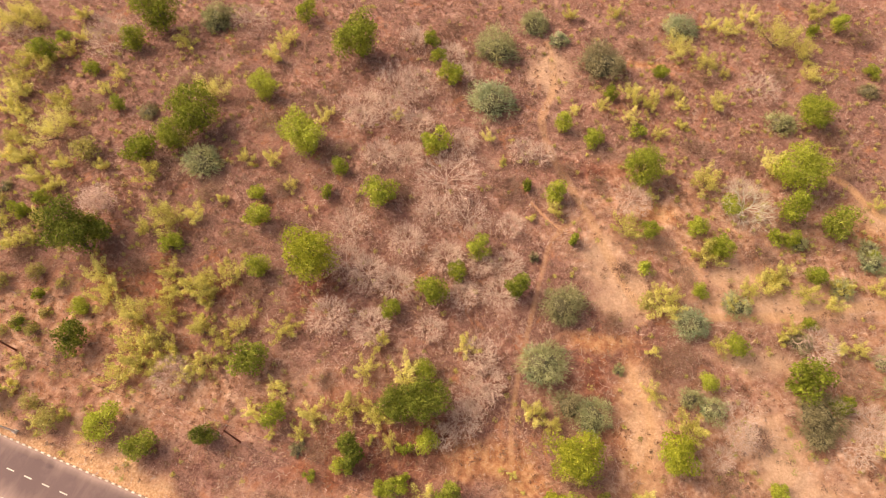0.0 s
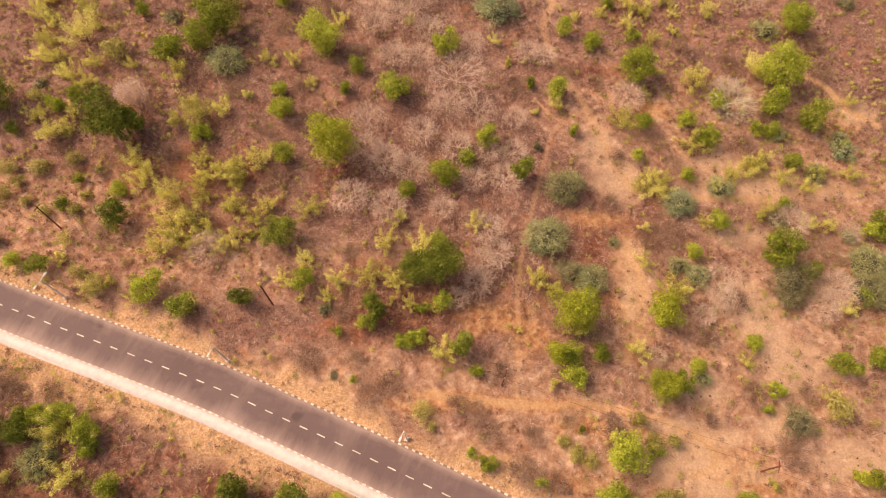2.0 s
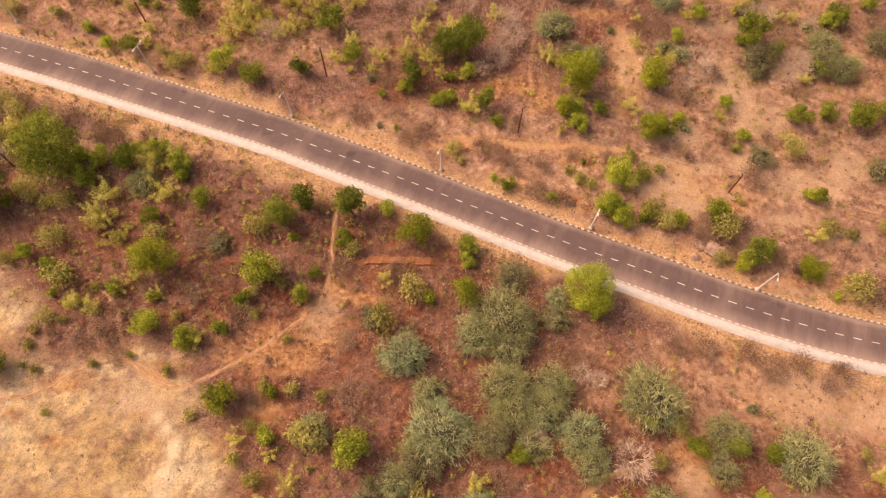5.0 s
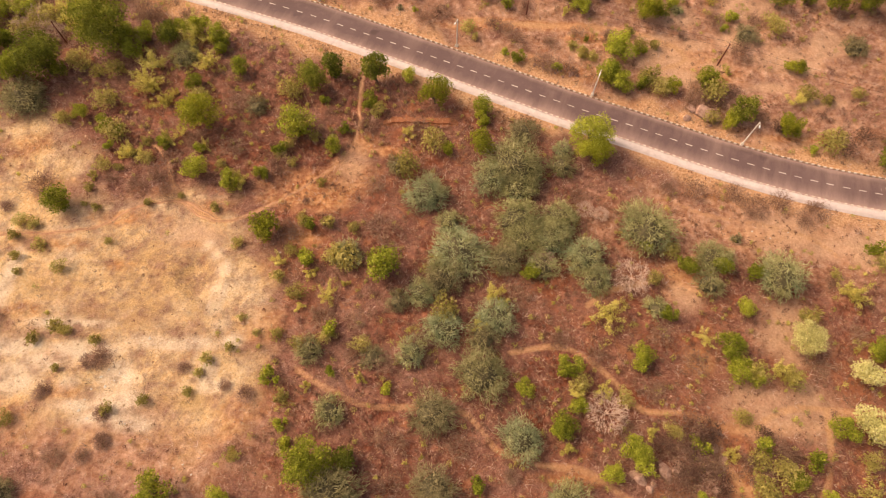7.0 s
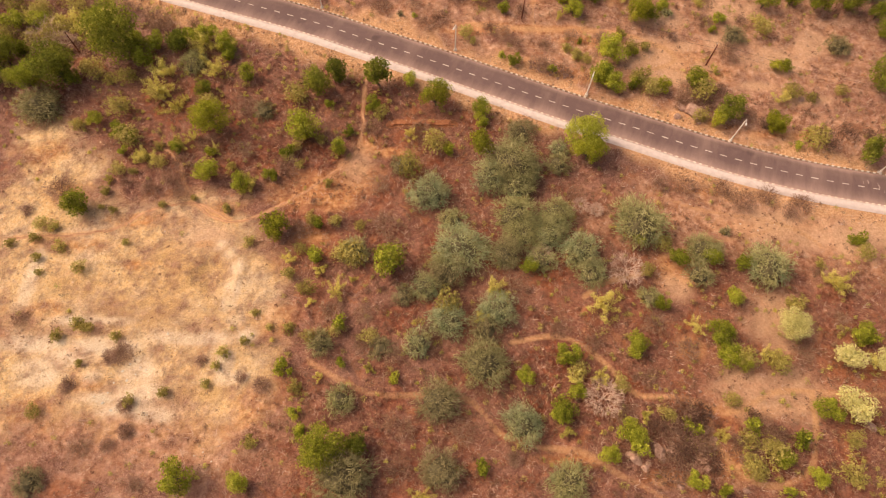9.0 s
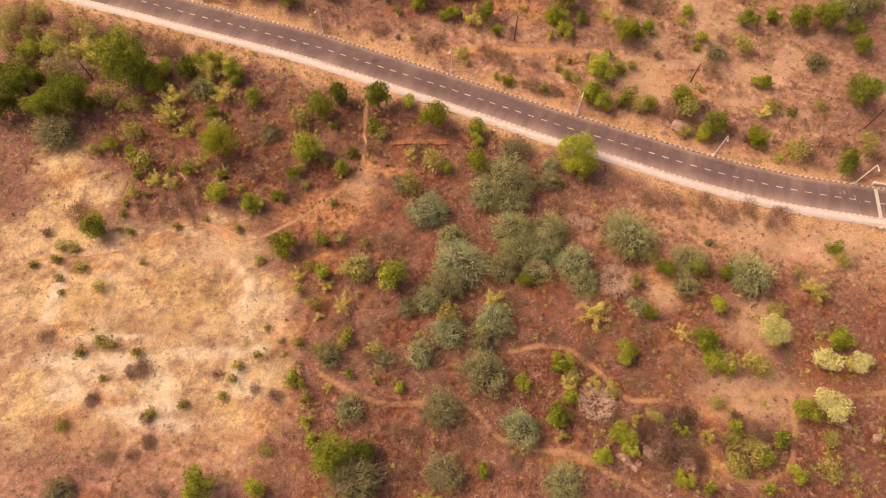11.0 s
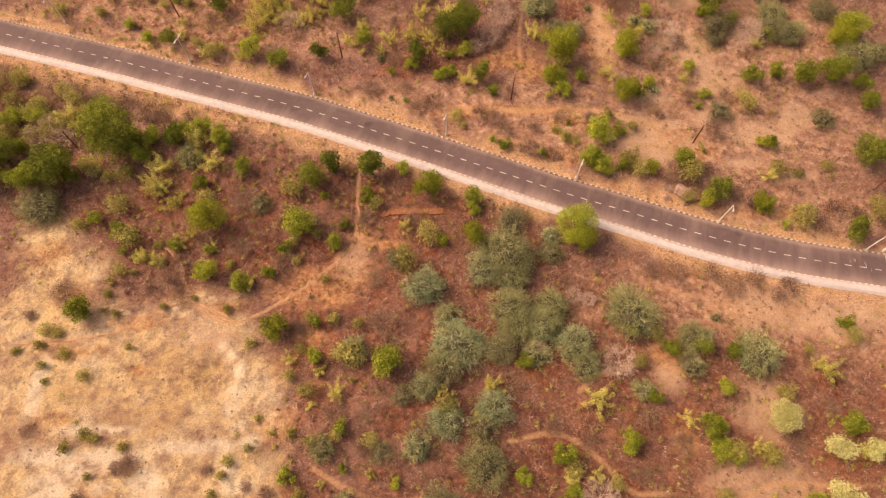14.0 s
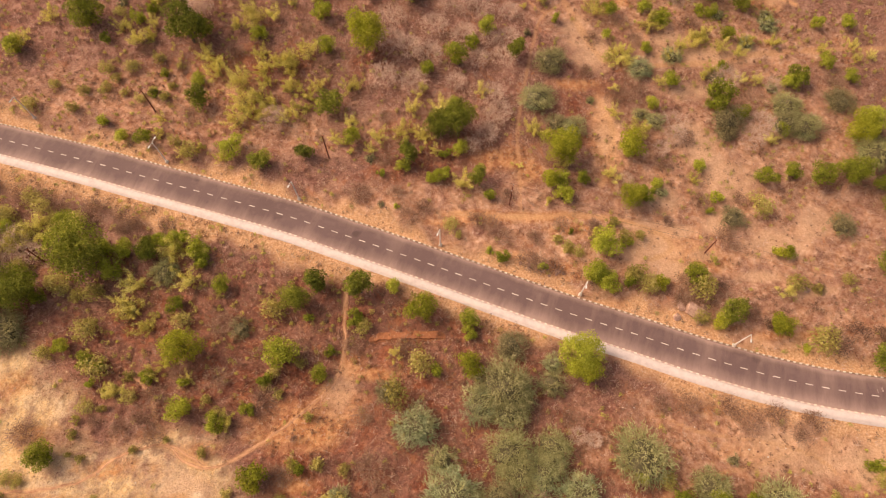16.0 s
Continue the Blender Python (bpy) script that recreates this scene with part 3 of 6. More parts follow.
def build_ground():
    def axis(a, b, step, reach):
        mid = np.arange(a, b + step / 2, step)
        grow = step * np.cumsum(1.35 ** np.arange(1, 40))
        grow = grow[grow < reach]
        return np.concatenate([a - grow[::-1], mid, b + grow])

    xs, ys = axis(-128, 112, 0.72, 4000), axis(-122, 132, 0.72, 4000)
    x, y = np.meshgrid(xs, ys)
    x, y = x.ravel(), y.ravel()
    near_road = ROAD_LINE[(ROAD_LINE[:, 0] > -440)][::4]
    d = far_from(x, y, near_road)
    # under the road, and on its verges, the ground is level with it
    inner = np.clip((np.abs(d + 0.9) - 5.2) / 4.0, 0, 1)
    inner = inner * inner * (3 - 2 * inner)
    nearest = np.interp(x, ROAD_LINE[:, 0], ROAD_LINE[:, 1])
    road_z = land(x + 0.0, nearest)
    natural = land(x, y) + rough(x, y) - hollow(x, y)
    z = np.where(np.abs(d) < 12, natural * inner + road_z * (1 - inner), natural)
    nx, ny = len(xs), len(ys)
    q = np.arange((ny - 1) * (nx - 1))
    a = (q // (nx - 1)) * nx + q % (nx - 1)
    me = mesh_np("ground", np.stack([x, y, z], 1), np.stack([a, a + 1, a + nx + 1, a + nx], 1), GROUND)
    far_side = np.clip((8.2 + 1.6 * np.sin(x * 0.21) + 0.9 * np.sin(x * 0.83) - d) / 3.2, 0, 1) * (d > 0)
    near_side = np.clip((8.5 + 1.5 * np.clip((12 - x) / 30, 0, 1) + 1.6 * np.clip((-20 - x) / 25, 0, 1) + 2.2 * np.clip((x - 25) / 30, 0, 1) + 1.2 * np.sin(x * 0.17 + 1) + 0.8 * np.sin(x * 0.71) + d) / 2.6, 0, 1) * (d <= 0)
    values = {"verge": (far_side + near_side) * 0.95, "sand": blobs(x, y, SANDS), "pale": blobs(x, y, PALES) * 0.7, "straw": blobs(x, y, STRAWS) * 0.8, "red": blobs(x, y, REDS) * 0.95, "ochre": blobs(x, y, OCHRES) * 0.75, "track": paths(x, y)[0], "bareness": paths(x, y)[1], "chalk": 0.85 * blobs(x, y, CHALKS), "scuff": blobs(x, y, SCUFFS), "rust": blobs(x, y, RUSTS)}
    for name, value in values.items():
        me.attributes.new(name, "FLOAT", "POINT").data.foreach_set("value", value.astype(np.float32))
    me.polygons.foreach_set("use_smooth", np.ones(len(me.polygons), dtype=bool))
    return tagged(new("ground", me), "red-brown dry soil with trodden tracks and sandy clearings", "ground", kind="structure")


build_ground()


def height(x, y):
    """The ground's height at a place."""
    d = far_from(np.array([x]), np.array([y]), ROAD_LINE[::4])[0]
    k = min(max((abs(d + 0.9) - 5.2) / 4.0, 0), 1)
    k = k * k * (3 - 2 * k)
    natural = float(land(x, y) + rough(x, y) - hollow(np.array(x), np.array(y)))
    if abs(d) >= 12:
        return natural
    return natural * k + (float(land(x, np.interp(x, ROAD_LINE[:, 0], ROAD_LINE[:, 1])))) * (1 - k)


# ---- footpaths: the trodden middle of each narrow track ----
def footpath(line, half, seed):
    rng = random.Random(seed)
    pts = spline(line, 0.6)
    way = unit(np.gradient(pts, axis=0))
    verts, faces = [], []
    for i, ((x, y), (dx, dy)) in enumerate(zip(pts, way)):
        k = half * min(1.0, 0.3 + i / 6, 0.3 + (len(pts) - 1 - i) / 6)
        shift = 0.12 * math.sin(i * 0.9 + seed) + 0.10 * math.sin(i * 0.37)
        for off, up in ((-1.0 + rng.uniform(-0.35, 0.2), -0.03), (0.0, 0.035), (1.0 + rng.uniform(-0.2, 0.35), -0.03)):
            px, py = x - dy * (k * off + shift), y + dx * (k * off + shift)
            verts.append((px, py, height(px, py) + 0.03 + up))
        if i:
            a = 3 * i
            faces += [(a - 3, a, a + 1, a - 2), (a - 2, a + 1, a + 2, a - 1)]
    tagged(new("footpath", mesh_of("footpath", verts, faces, TRODDEN)), "narrow trodden footpath of pale orange dust", "path", kind="structure")


for k, (half, bare, line) in enumerate(TRACKS):
    if k in (0, 1, 6):
        footpath(line, 0.10 + 0.22 * half * bare, k)


# ---- road, kerbs, pavement ----
def strip(name, offs, mat, s0=0, s1=None, step=2):
    """A band that follows the road; offs: (offset, height) across it."""
    s = np.arange(s0, s1 if s1 is not None else len(ROAD_LINE) - 1, step)
    rows = []
    for o, z in offs:
        rows.append(np.stack([ROAD_LINE[s, 0] + LEFT[s, 0] * o, ROAD_LINE[s, 1] + LEFT[s, 1] * o, ROAD_Z[s] + z], 1))
    v = np.stack(rows, 1).reshape(-1, 3)
    k = len(offs)
    i = np.arange((len(s) - 1) * (k - 1))
    a = (i // (k - 1)) * k + i % (k - 1)
    return mesh_np(name, v, np.stack([a, a + k, a + k + 1, a + 1], 1), mat)


offsets = [-HALF, -HALF + 0.5, -HALF + 1.4, -1.2, 0, 1.2, HALF - 1.2, HALF - 0.5, HALF]
road_mesh = strip("road", [(o, 0.10 - 0.02 * abs(o) / HALF) for o in offsets], ASPHALT)
rows = len(road_mesh.vertices) // 9
long_way = np.repeat(ROAD_LINE[np.arange(0, len(ROAD_LINE) - 1, 2), 0], 9)
dust = np.tile(np.array([1.0, 0.80, 0.52, 0.26, 0.18, 0.16, 0.22, 0.66, 1.15]), rows) + 0.14 * np.clip((long_way - 5) / 50, 0, 1)
for name, value in {"dust": dust, "long_way": long_way, "off_middle": np.tile(np.array(offsets), rows), "wheels": np.tile(np.array([0, 0.3, 1, 0.8, 0.1, 0.8, 1, 0.3, 0]), rows)}.items():
    road_mesh.attributes.new(name, "FLOAT", "POINT").data.foreach_set("value", value.astype(np.float32))
road = tagged(new("road", road_mesh), "worn grey-brown asphalt road with dusty edges", "road", kind="structure")
pavement = tagged(new("pavement", strip("pavement", [(-HALF - 0.02, -0.1), (-HALF - 0.02, 0.16), (-HALF - PAVE, 0.16), (-HALF - PAVE, -0.3)], PAVING)),
                  "pale pinkish concrete pavement along the road", "pavement", kind="structure")
edging = part("edging", strip("edging", [(-HALF - PAVE + 0.02, -0.3), (-HALF - PAVE + 0.02, 0.175), (-HALF - PAVE - 0.14, 0.175), (-HALF - PAVE - 0.14, -0.3)], PAVING), pavement, "low concrete edging")


def lay_dashes():
    me = bevelled_box("dash", 1.45, 0.17, 0.02, MARKING, 0.004)
    middle = along(-13.9, -3.5) - 0.1
    for k in range(-34, 38):
        s = 3.118 * k if k > 0 else 3.137 * k - 0.0085 * k * k if k > -15 else 3.36 * (k + 15) - 48.97
        x, y, z, a = beside(middle + s, 0.0, 0.094)
        part("centre_line_dash", me, road, at=pose(x, y, z, 0, 0, a))


lay_dashes()


def lay_kerb(name, off, light, dark, label, lift):
    base = tagged(new(name, strip(name, [(off - 0.10, -0.1), (off - 0.10, lift), (off + 0.10, lift), (off + 0.10, -0.1)], dark)), label, "kerb", kind="structure")
    stones = [bevelled_box("kerb_stone", 0.58, 0.28, 0.24, m, 0.03, 0.94) for m in (light, dark)]
    verts, faces = [], []
    s, k, made = along(-125, 33), 0, 0
    while s < along(105, -38):
        x, y, z, a = beside(s, off, lift - 0.16)
        if k % 2 == 0 and -78 < x < 84 or -48 < x < 64 and made < 296:
            part("kerb_stone", stones[k % 2], base, at=pose(x, y, z + random.uniform(-0.01, 0.02), 0, 0, a + random.uniform(-1, 1)))
            made += 1
        else:
            m = pose(x, y, z, 0, 0, a)
            n = len(verts)
            src = stones[k % 2]
            if k % 2 == 0:
                verts.extend([m @ v.co for v in src.vertices])
                faces.extend([tuple(n + i for i in p.vertices) for p in src.polygons])
        s += 0.61
        k += 1
    rest = part("far_kerb_stones", mesh_of("far_kerb_stones", verts, faces, light), base)
    tagged(rest, kind="stuff")


lay_kerb("kerb_1", HALF + 0.12, KERB_WHITE, KERB_BLACK, "kerb of alternating white and black painted stones", 0.24)
lay_kerb("kerb_2", -HALF - 0.10, KERB_WHITE, KERB_RED, "worn kerb of white and faded red stones beside the pavement", 0.20)


def culvert(s):
    """White parapets and the pale joint of a small road bridge."""
    x, y, z, a = beside(s, 0, 0)
    root = tagged(new("culvert"), "white limewashed culvert parapets with a pale joint across the road", "culvert")
    root.matrix_basis = pose(x, y, z, 0, 0, a)
    part("joint", bevelled_box("joint", 0.75, 2 * HALF - 0.1, 0.03, CONCRETE, 0.01), root, at=pose(0, 0, 0.093))
    for side, off in ((1, HALF + 0.9), (-1, -HALF - PAVE - 0.6)):
        part("parapet", bevelled_box("parapet", 6.5, 0.4, 0.95, CONCRETE, 0.04), root, at=pose(3.0, off, 0.0))
        part("end_post", bevelled_box("end_post", 0.6, 0.6, 1.15, CONCRETE, 0.05), root, at=pose(-0.45, off, 0.0))


culvert(along(83.4, -35.4))
for s, off, size in ((78.0, 0.6, 0.9), (79.5, -0.3, 0.6), (76.5, 1.4, 0.7), (75.5, 0.9, 0.5), (86.6, 0.4, 0.9), (87.4, -0.7, 0.7)):
    x, y, z, a = beside(along(s, -34.4), off, 0.095)
    blot = bmesh.new()
    bmesh.ops.create_circle(blot, cap_ends=True, radius=size, segments=14)
    for v in blot.verts:
        v.co *= random.uniform(0.45, 1.0)
        v.co.x *= 0.5
    me = bpy.data.meshes.new("paint_blot")
    blot.to_mesh(me)
    blot.free()
    me.materials.append(FADED)
    part("paint_blot", me, road, "spilt whitish patch", pose(x, y, z, 0, 0, a + random.uniform(-20, 20)))


# ---- street lamps, poles, cables ----
def street_lamp(x, y, lean, double=False):
    i = int(along(x, y))
    z = height(x, y)
    root = tagged(new("street_lamp"), "slender pale street lamp with a short arm on a white base", "street lamp", "street lamps along the kerb")
    a = math.degrees(math.atan2(-LEFT[i, 1], -LEFT[i, 0]))
    root.matrix_basis = pose(x, y, z - 0.05, 0, 0, a)
    part("base", bevelled_box("base", 0.7, 0.7, 0.6, CONCRETE, 0.06, 0.85), root, "white concrete base")
    t = Tubes(8)
    t.add([(0, 0, 0.5), (0, 0, 4.0), (lean, 0, 7.6)], [0.16, 0.14, 0.11])
    part("pole", t.mesh("pole", GALVANISED), root)
    t = Tubes(6)
    t.add([(lean, 0, 7.55), (lean + 0.6, 0, 7.75), (lean + 1.1, 0, 7.75)], [0.07, 0.06, 0.05])
    part("arm", t.mesh("arm", GALVANISED), root)
    head = part("lamp_head", bevelled_box("lamp_head", 0.75, 0.34, 0.16, LAMP_WHITE, 0.05, 0.8), root, "white lamp housing", pose(lean + 1.3, 0, 7.66))
    part("diffuser", bevelled_box("diffuser", 0.5, 0.24, 0.06, INSULATOR, 0.02), head, "milky glass diffuser", pose(0.04, 0, -0.055))
    if double:
        t = Tubes(6)
        t.add([(lean, 0, 7.55), (lean - 0.6, 0, 7.75), (lean - 1.1, 0, 7.75)], [0.07, 0.06, 0.05])
        part("arm", t.mesh("arm", GALVANISED), root)
        part("lamp_head", bevelled_box("lamp_head", 0.75, 0.34, 0.16, LAMP_WHITE, 0.05, 0.8), root, "white lamp housing", pose(lean - 1.3, 0, 7.66))


for x, y in ((-103.8, 34.7), (-70.7, 22.0), (-39.7, 11.6), (-8.6, -0.2), (20.1, -12.1), (49.6, -23.4), (79.5, -30.4)):
    street_lamp(x, y, 0.12, -72 < x < -70)


def electric_pole(x, y, tall, turn):
    root = tagged(new("electric_pole"), "rusty reddish steel electric pole with a crossarm", "electric pole", "electric poles in the scrub")
    root.matrix_basis = pose(x, y, height(x, y) - 0.1, 0, 0, turn)
    t = Tubes(6)
    t.add([(0, 0, 0), (0, 0, tall)], [0.17, 0.11])
    part("pole", t.mesh("pole", RUST), root)
    arm = part("crossarm", bevelled_box("crossarm", 0.12, 1.9, 0.12, RUST, 0.015), root, at=pose(0, 0, tall - 0.5))
    for off in (-0.8, 0.0, 0.8):
        t = Tubes(6)
        t.add([(0, off, 0.12), (0, off, 0.22), (0, off, 0.38)], [0.05, 0.09, 0.05])
        part("insulator", t.mesh("insulator", INSULATOR), arm, "white porcelain insulator")
    return root, tall


POLES = [(-116.5, 48.6, 8.0), (-75.1, 35.2, 8.0), (-33.5, 21.7, 8.4), (6.8, 8.9, 7.6), (47.9, -3.2, 6.2), (85.9, -15.9, 7.0)]
for x, y, tall in POLES:
    electric_pole(x, y, tall, -18)
electric_pole(-93.2, -1.8, 6.0, 30)
for (ax, ay, at), (bx, by, bt) in zip(POLES[:-1], POLES[1:]):
    for off in (-0.8, 0.8):
        cable = Tubes(3)
        pts = []
        for k in range(13):
            u = k / 12
            za, zb = height(ax, ay) + at - 0.2, height(bx, by) + bt - 0.2
            pts.append((ax + (bx - ax) * u + 0.3 * off, ay + (by - ay) * u + off, za + (zb - za) * u - 1.1 * 4 * u * (1 - u)))
        cable.add(pts, [0.018] * 13)
        tagged(new("power_cable", cable.mesh("power_cable", CABLE)), "thin dark sagging power cable between rusty poles", "cable", "power cables")


# ---- plants: shapes ----
def leaves(rng, centres, normals, size, stretch=1.5, fine=False):
    """A small bent blade at every centre; fine: a single pointed leaflet."""
    n = len(centres)
    side = unit(np.cross(normals, rng.normal(size=(n, 3))))
    up = np.cross(normals, side)
    s = size * rng.uniform(0.55, 1.3, (n, 1))
    a = centres - side * s * 0.5
    b = centres + side * s * 0.5
    c = centres + up * s * stretch * 0.55 + normals * s * rng.uniform(-0.1, 0.35, (n, 1))
    if fine:
        return np.stack([a, b, c], 1).reshape(-1, 3), np.arange(3 * n).reshape(-1, 3)
    d = centres - up * s * stretch * 0.55 + normals * s * rng.uniform(-0.35, 0.1, (n, 1))
    return np.stack([a, d, b, c], 1).reshape(-1, 3), np.arange(4 * n).reshape(-1, 4)


def leafy_crown(seed, r, high, n, size, lobes, spread, lobe, mat, fill=0.2, squash=0.85, plume=1.0):
    """Leaves on and in a cluster of lobes, with an uneven outline and gaps; plume draws the lobes out upwards."""
    rng = np.random.default_rng(seed)
    c = unit(rng.normal(size=(lobes, 3))) * (rng.uniform(0.15, 1, (lobes, 1)) ** 0.55) * spread * r
    c[:, 2] = c[:, 2] * squash
    lr = r * lobe * rng.uniform(0.55, 1.35, lobes)
    shape = np.array([1, 1, squash * plume])
    pick = rng.choice(lobes, n, p=lr ** 2 / np.sum(lr ** 2))
    d = unit(rng.normal(size=(n, 3)) + np.array([0, 0, 0.3]))
    knobs = 1 + 0.16 * np.sin(7 * d[:, :1] + pick[:, None]) * np.sin(6 * d[:, 1:2] + 2 * pick[:, None]) + 0.10 * np.sin(15 * d[:, 2:] + 9 * d[:, :1])
    reach = rng.uniform(0.72, 1.06, (n, 1)) * knobs
    reach = np.where(rng.uniform(size=(n, 1)) < fill, rng.uniform(0.2, 0.8, (n, 1)), reach)
    reach = np.where(rng.uniform(size=(n, 1)) < 0.06, reach * rng.uniform(1.05, 1.3, (n, 1)), reach)
    p = c[pick] + d * lr[pick][:, None] * reach * shape
    for k in range(lobes):
        gone = (np.linalg.norm((p - c[k]) / shape, axis=1) < 0.6 * lr[k]) & (pick != k) & (rng.uniform(size=len(p)) < 0.7)
        p, d, pick = p[~gone], d[~gone], pick[~gone]
    p[:, 2] += high
    keep = p[:, 2] > 0.06 * r
    p, d = p[keep], d[keep]
    normals = unit(d * 0.7 + rng.normal(size=d.shape) * 0.65 + np.array([0, 0, 0.3]))
    v, f = leaves(rng, p, normals, size, 1.6, True)
    return mesh_np("crown", v, f, mat), c + np.array([0, 0, high])


def plume_crown(seed, r, plumes, n, size, mat):
    """A feathery crown: leaflets crowd round a few branches that sweep outwards and up and end in soft tapering plumes."""
    rng = np.random.default_rng(seed)
    d = unit(rng.normal(size=(plumes, 3)) * np.array([1, 1, 0.5]) + np.array([0, 0, 0.85]))
    d[:, 2] = np.abs(d[:, 2])
    long = r * rng.uniform(0.55, 1.15, plumes)
    foot = np.stack([rng.normal(0, 0.22 * r, plumes), rng.normal(0, 0.22 * r, plumes), np.full(plumes, 0.25 * r)], 1)
    pick = rng.choice(plumes, n, p=long / np.sum(long))
    u = rng.uniform(0.15, 1.0, (n, 1)) ** 0.7
    p = foot[pick] + d[pick] * long[pick][:, None] * u
    p[:, 2:] += 0.22 * r * u * u
    around = unit(rng.normal(size=(n, 3)))
    wide = r * (0.31 - 0.16 * u) * rng.uniform(0.15, 1.1, (n, 1)) ** 0.6
    p += around * wide * (1 + 0.25 * np.sin(9 * around[:, :1] + pick[:, None]))
    p[:, 2] = np.maximum(p[:, 2], 0.08)
    normals = unit(around * 0.6 + d[pick] * 0.3 + rng.normal(size=(n, 3)) * 0.5 + np.array([0, 0, 0.4]))
    v, f = leaves(rng, p, normals, size, 1.8, True)
    return mesh_np("crown", v, f, mat), foot[:9] + d[:9] * long[:9, None] * 0.7


def limbs(seed, tips, thick, mat, sides=5, fork=0.4):
    """A tapered trunk that forks into limbs towards the lobes of the crown."""
    rng = random.Random(seed)
    t = Tubes(sides)
    low = min(p[2] for p in tips)
    top = Vector((rng.uniform(-0.1, 0.1), rng.uniform(-0.1, 0.1), max(low * fork, 0.3)))
    t.add([(0, 0, -0.25), (0.03, 0, 0), top], [thick * 1.35, thick, thick * 0.75])
    for p in tips:
        p = Vector(p)
        mid = top.lerp(p, 0.5) + Vector((rng.uniform(-0.15, 0.15), rng.uniform(-0.15, 0.15), 0.1)) * p.length * 0.3
        t.add([top, mid, p], [thick * 0.55, thick * 0.35, thick * 0.14])
    return t.mesh("trunk", mat)


def spiky_dome(seed, r, n, mat):
    """A mound of pencil-thin fleshy stems that fork into antler-like sheaves, with gaps and hollows between the sheaves."""
    rng = np.random.default_rng(seed)
    sheaves = max(16, n // 14)
    heads = unit(rng.normal(size=(sheaves, 3)) * np.array([1, 1, 0.8]) + np.array([0, 0, 0.5]))
    heads[:, 2] = np.abs(heads[:, 2])
    lumps = 1 + 0.16 * np.sin(3 * heads[:, 0] + seed) * np.sin(3 * heads[:, 1] + 2 * seed)
    size = rng.uniform(0.72, 1.06, sheaves) * lumps
    pick = rng.integers(0, sheaves, n)
    tilt = unit(rng.normal(size=(sheaves, 3)) * 0.28 + heads)
    d = unit(heads[pick] + rng.normal(size=(n, 3)) * 0.15)
    base = np.array([0, 0, 0.14 * r])
    start = base + d * np.array([1, 1, 0.85]) * r * (size[pick] * rng.uniform(0.58, 0.93, n))[:, None]
    bend = unit(tilt[pick] * np.array([1, 1, 0.55]) + rng.normal(size=(n, 3)) * np.array([0.62, 0.62, 0.35]))
    tip = start + bend * ((0.075 * r + 0.28) * rng.uniform(0.5, 1.25, n))[:, None]
    ok = (tip[:, 2] > 0.05) & (start[:, 2] > 0.0)
    start, tip, bend = start[ok], tip[ok], bend[ok]
    m = len(start)
    w = (rng.uniform(0.032, 0.052, m) * (0.85 + 0.06 * r))[:, None]
    u = unit(np.cross(bend, np.array([0.2, 0.9, 0.35])))
    s = np.cross(bend, u)
    ring = [u * math.cos(a) + s * math.sin(a) for a in (0, 2.094, 4.189)]
    v = np.stack([start + q * w for q in ring] + [tip + q * w * 0.6 for q in ring], 1).reshape(-1, 3)
    k = 6 * np.arange(m)[:, None]
    f = np.concatenate([k + np.array([[j, (j + 1) % 3, 3 + (j + 1) % 3, 3 + j]]) for j in range(3)])
    tips = heads[:6] * r * 0.5 + base
    return mesh_np("stem_dome", v, f, mat), tips


def bare_crown(seed, r, mat, thick, twigs=3, depth=3):
    """A leafless crown that forks down to fine twigs."""
    rng = random.Random(seed)
    t = Tubes(3)

    def grow(p, d, long, w, level):
        side = Vector((rng.gauss(0, 1), rng.gauss(0, 1), rng.gauss(0, 0.7)))
        q = p + d * long * 0.5 + side * long * 0.11
        e = p + d * long + side * long * 0.05
        if level > 1:
            t.add([p, q, e], [w, w * 0.8, w * 0.6], False)
        else:
            t.add([p, e], [w, w * 0.3], False)
        if level == 0:
            return
        for k in range(twigs):
            turn = Vector((rng.gauss(0, 1), rng.gauss(0, 1), rng.gauss(0, 0.8)))
            nd = (d + turn * 0.52 + Vector((0, 0, 0.10))).normalized()
            grow(e if k else q, nd, long * rng.uniform(0.62, 0.85), max(w * 0.60, 0.024), level - 1)

    n = 7 if twigs > 2 else 6
    for k in range(n):
        a = 2 * math.pi * (k + rng.uniform(-0.3, 0.3)) / n
        d = Vector((math.cos(a), math.sin(a), rng.uniform(0.5, 1.2))).normalized()
        grow(Vector((0, 0, 0.28 * r)), d, r * 0.40, thick, depth)
    for k in range(950 if twigs > 2 else 250):
        d = Vector((rng.gauss(0, 1), rng.gauss(0, 1), abs(rng.gauss(0, 0.7)))).normalized()
        p = d * r * rng.uniform(0.45, 0.95) + Vector((0, 0, 0.25 * r))
        e = p + (d + Vector((rng.gauss(0, 0.6), rng.gauss(0, 0.6), rng.gauss(0.2, 0.5)))).normalized() * rng.uniform(0.3, 0.7) * (0.6 + 0.12 * r)
        w = Vector((-d.y, d.x, 0.3)) * rng.uniform(0.016, 0.036)
        i = len(t.v)
        t.v += [p - w, p + w, e]
        t.f.append((i, i + 1, i + 2))
    return t.mesh("bare_crown", mat)


def stub(r, thick, mat):
    t = Tubes(6)
    t.add([(0, 0, -0.25), (0, 0, 0), (0.02 * r, 0, 0.30 * r)], [thick * 1.5, thick * 1.2, thick])
    return t.mesh("trunk", mat)


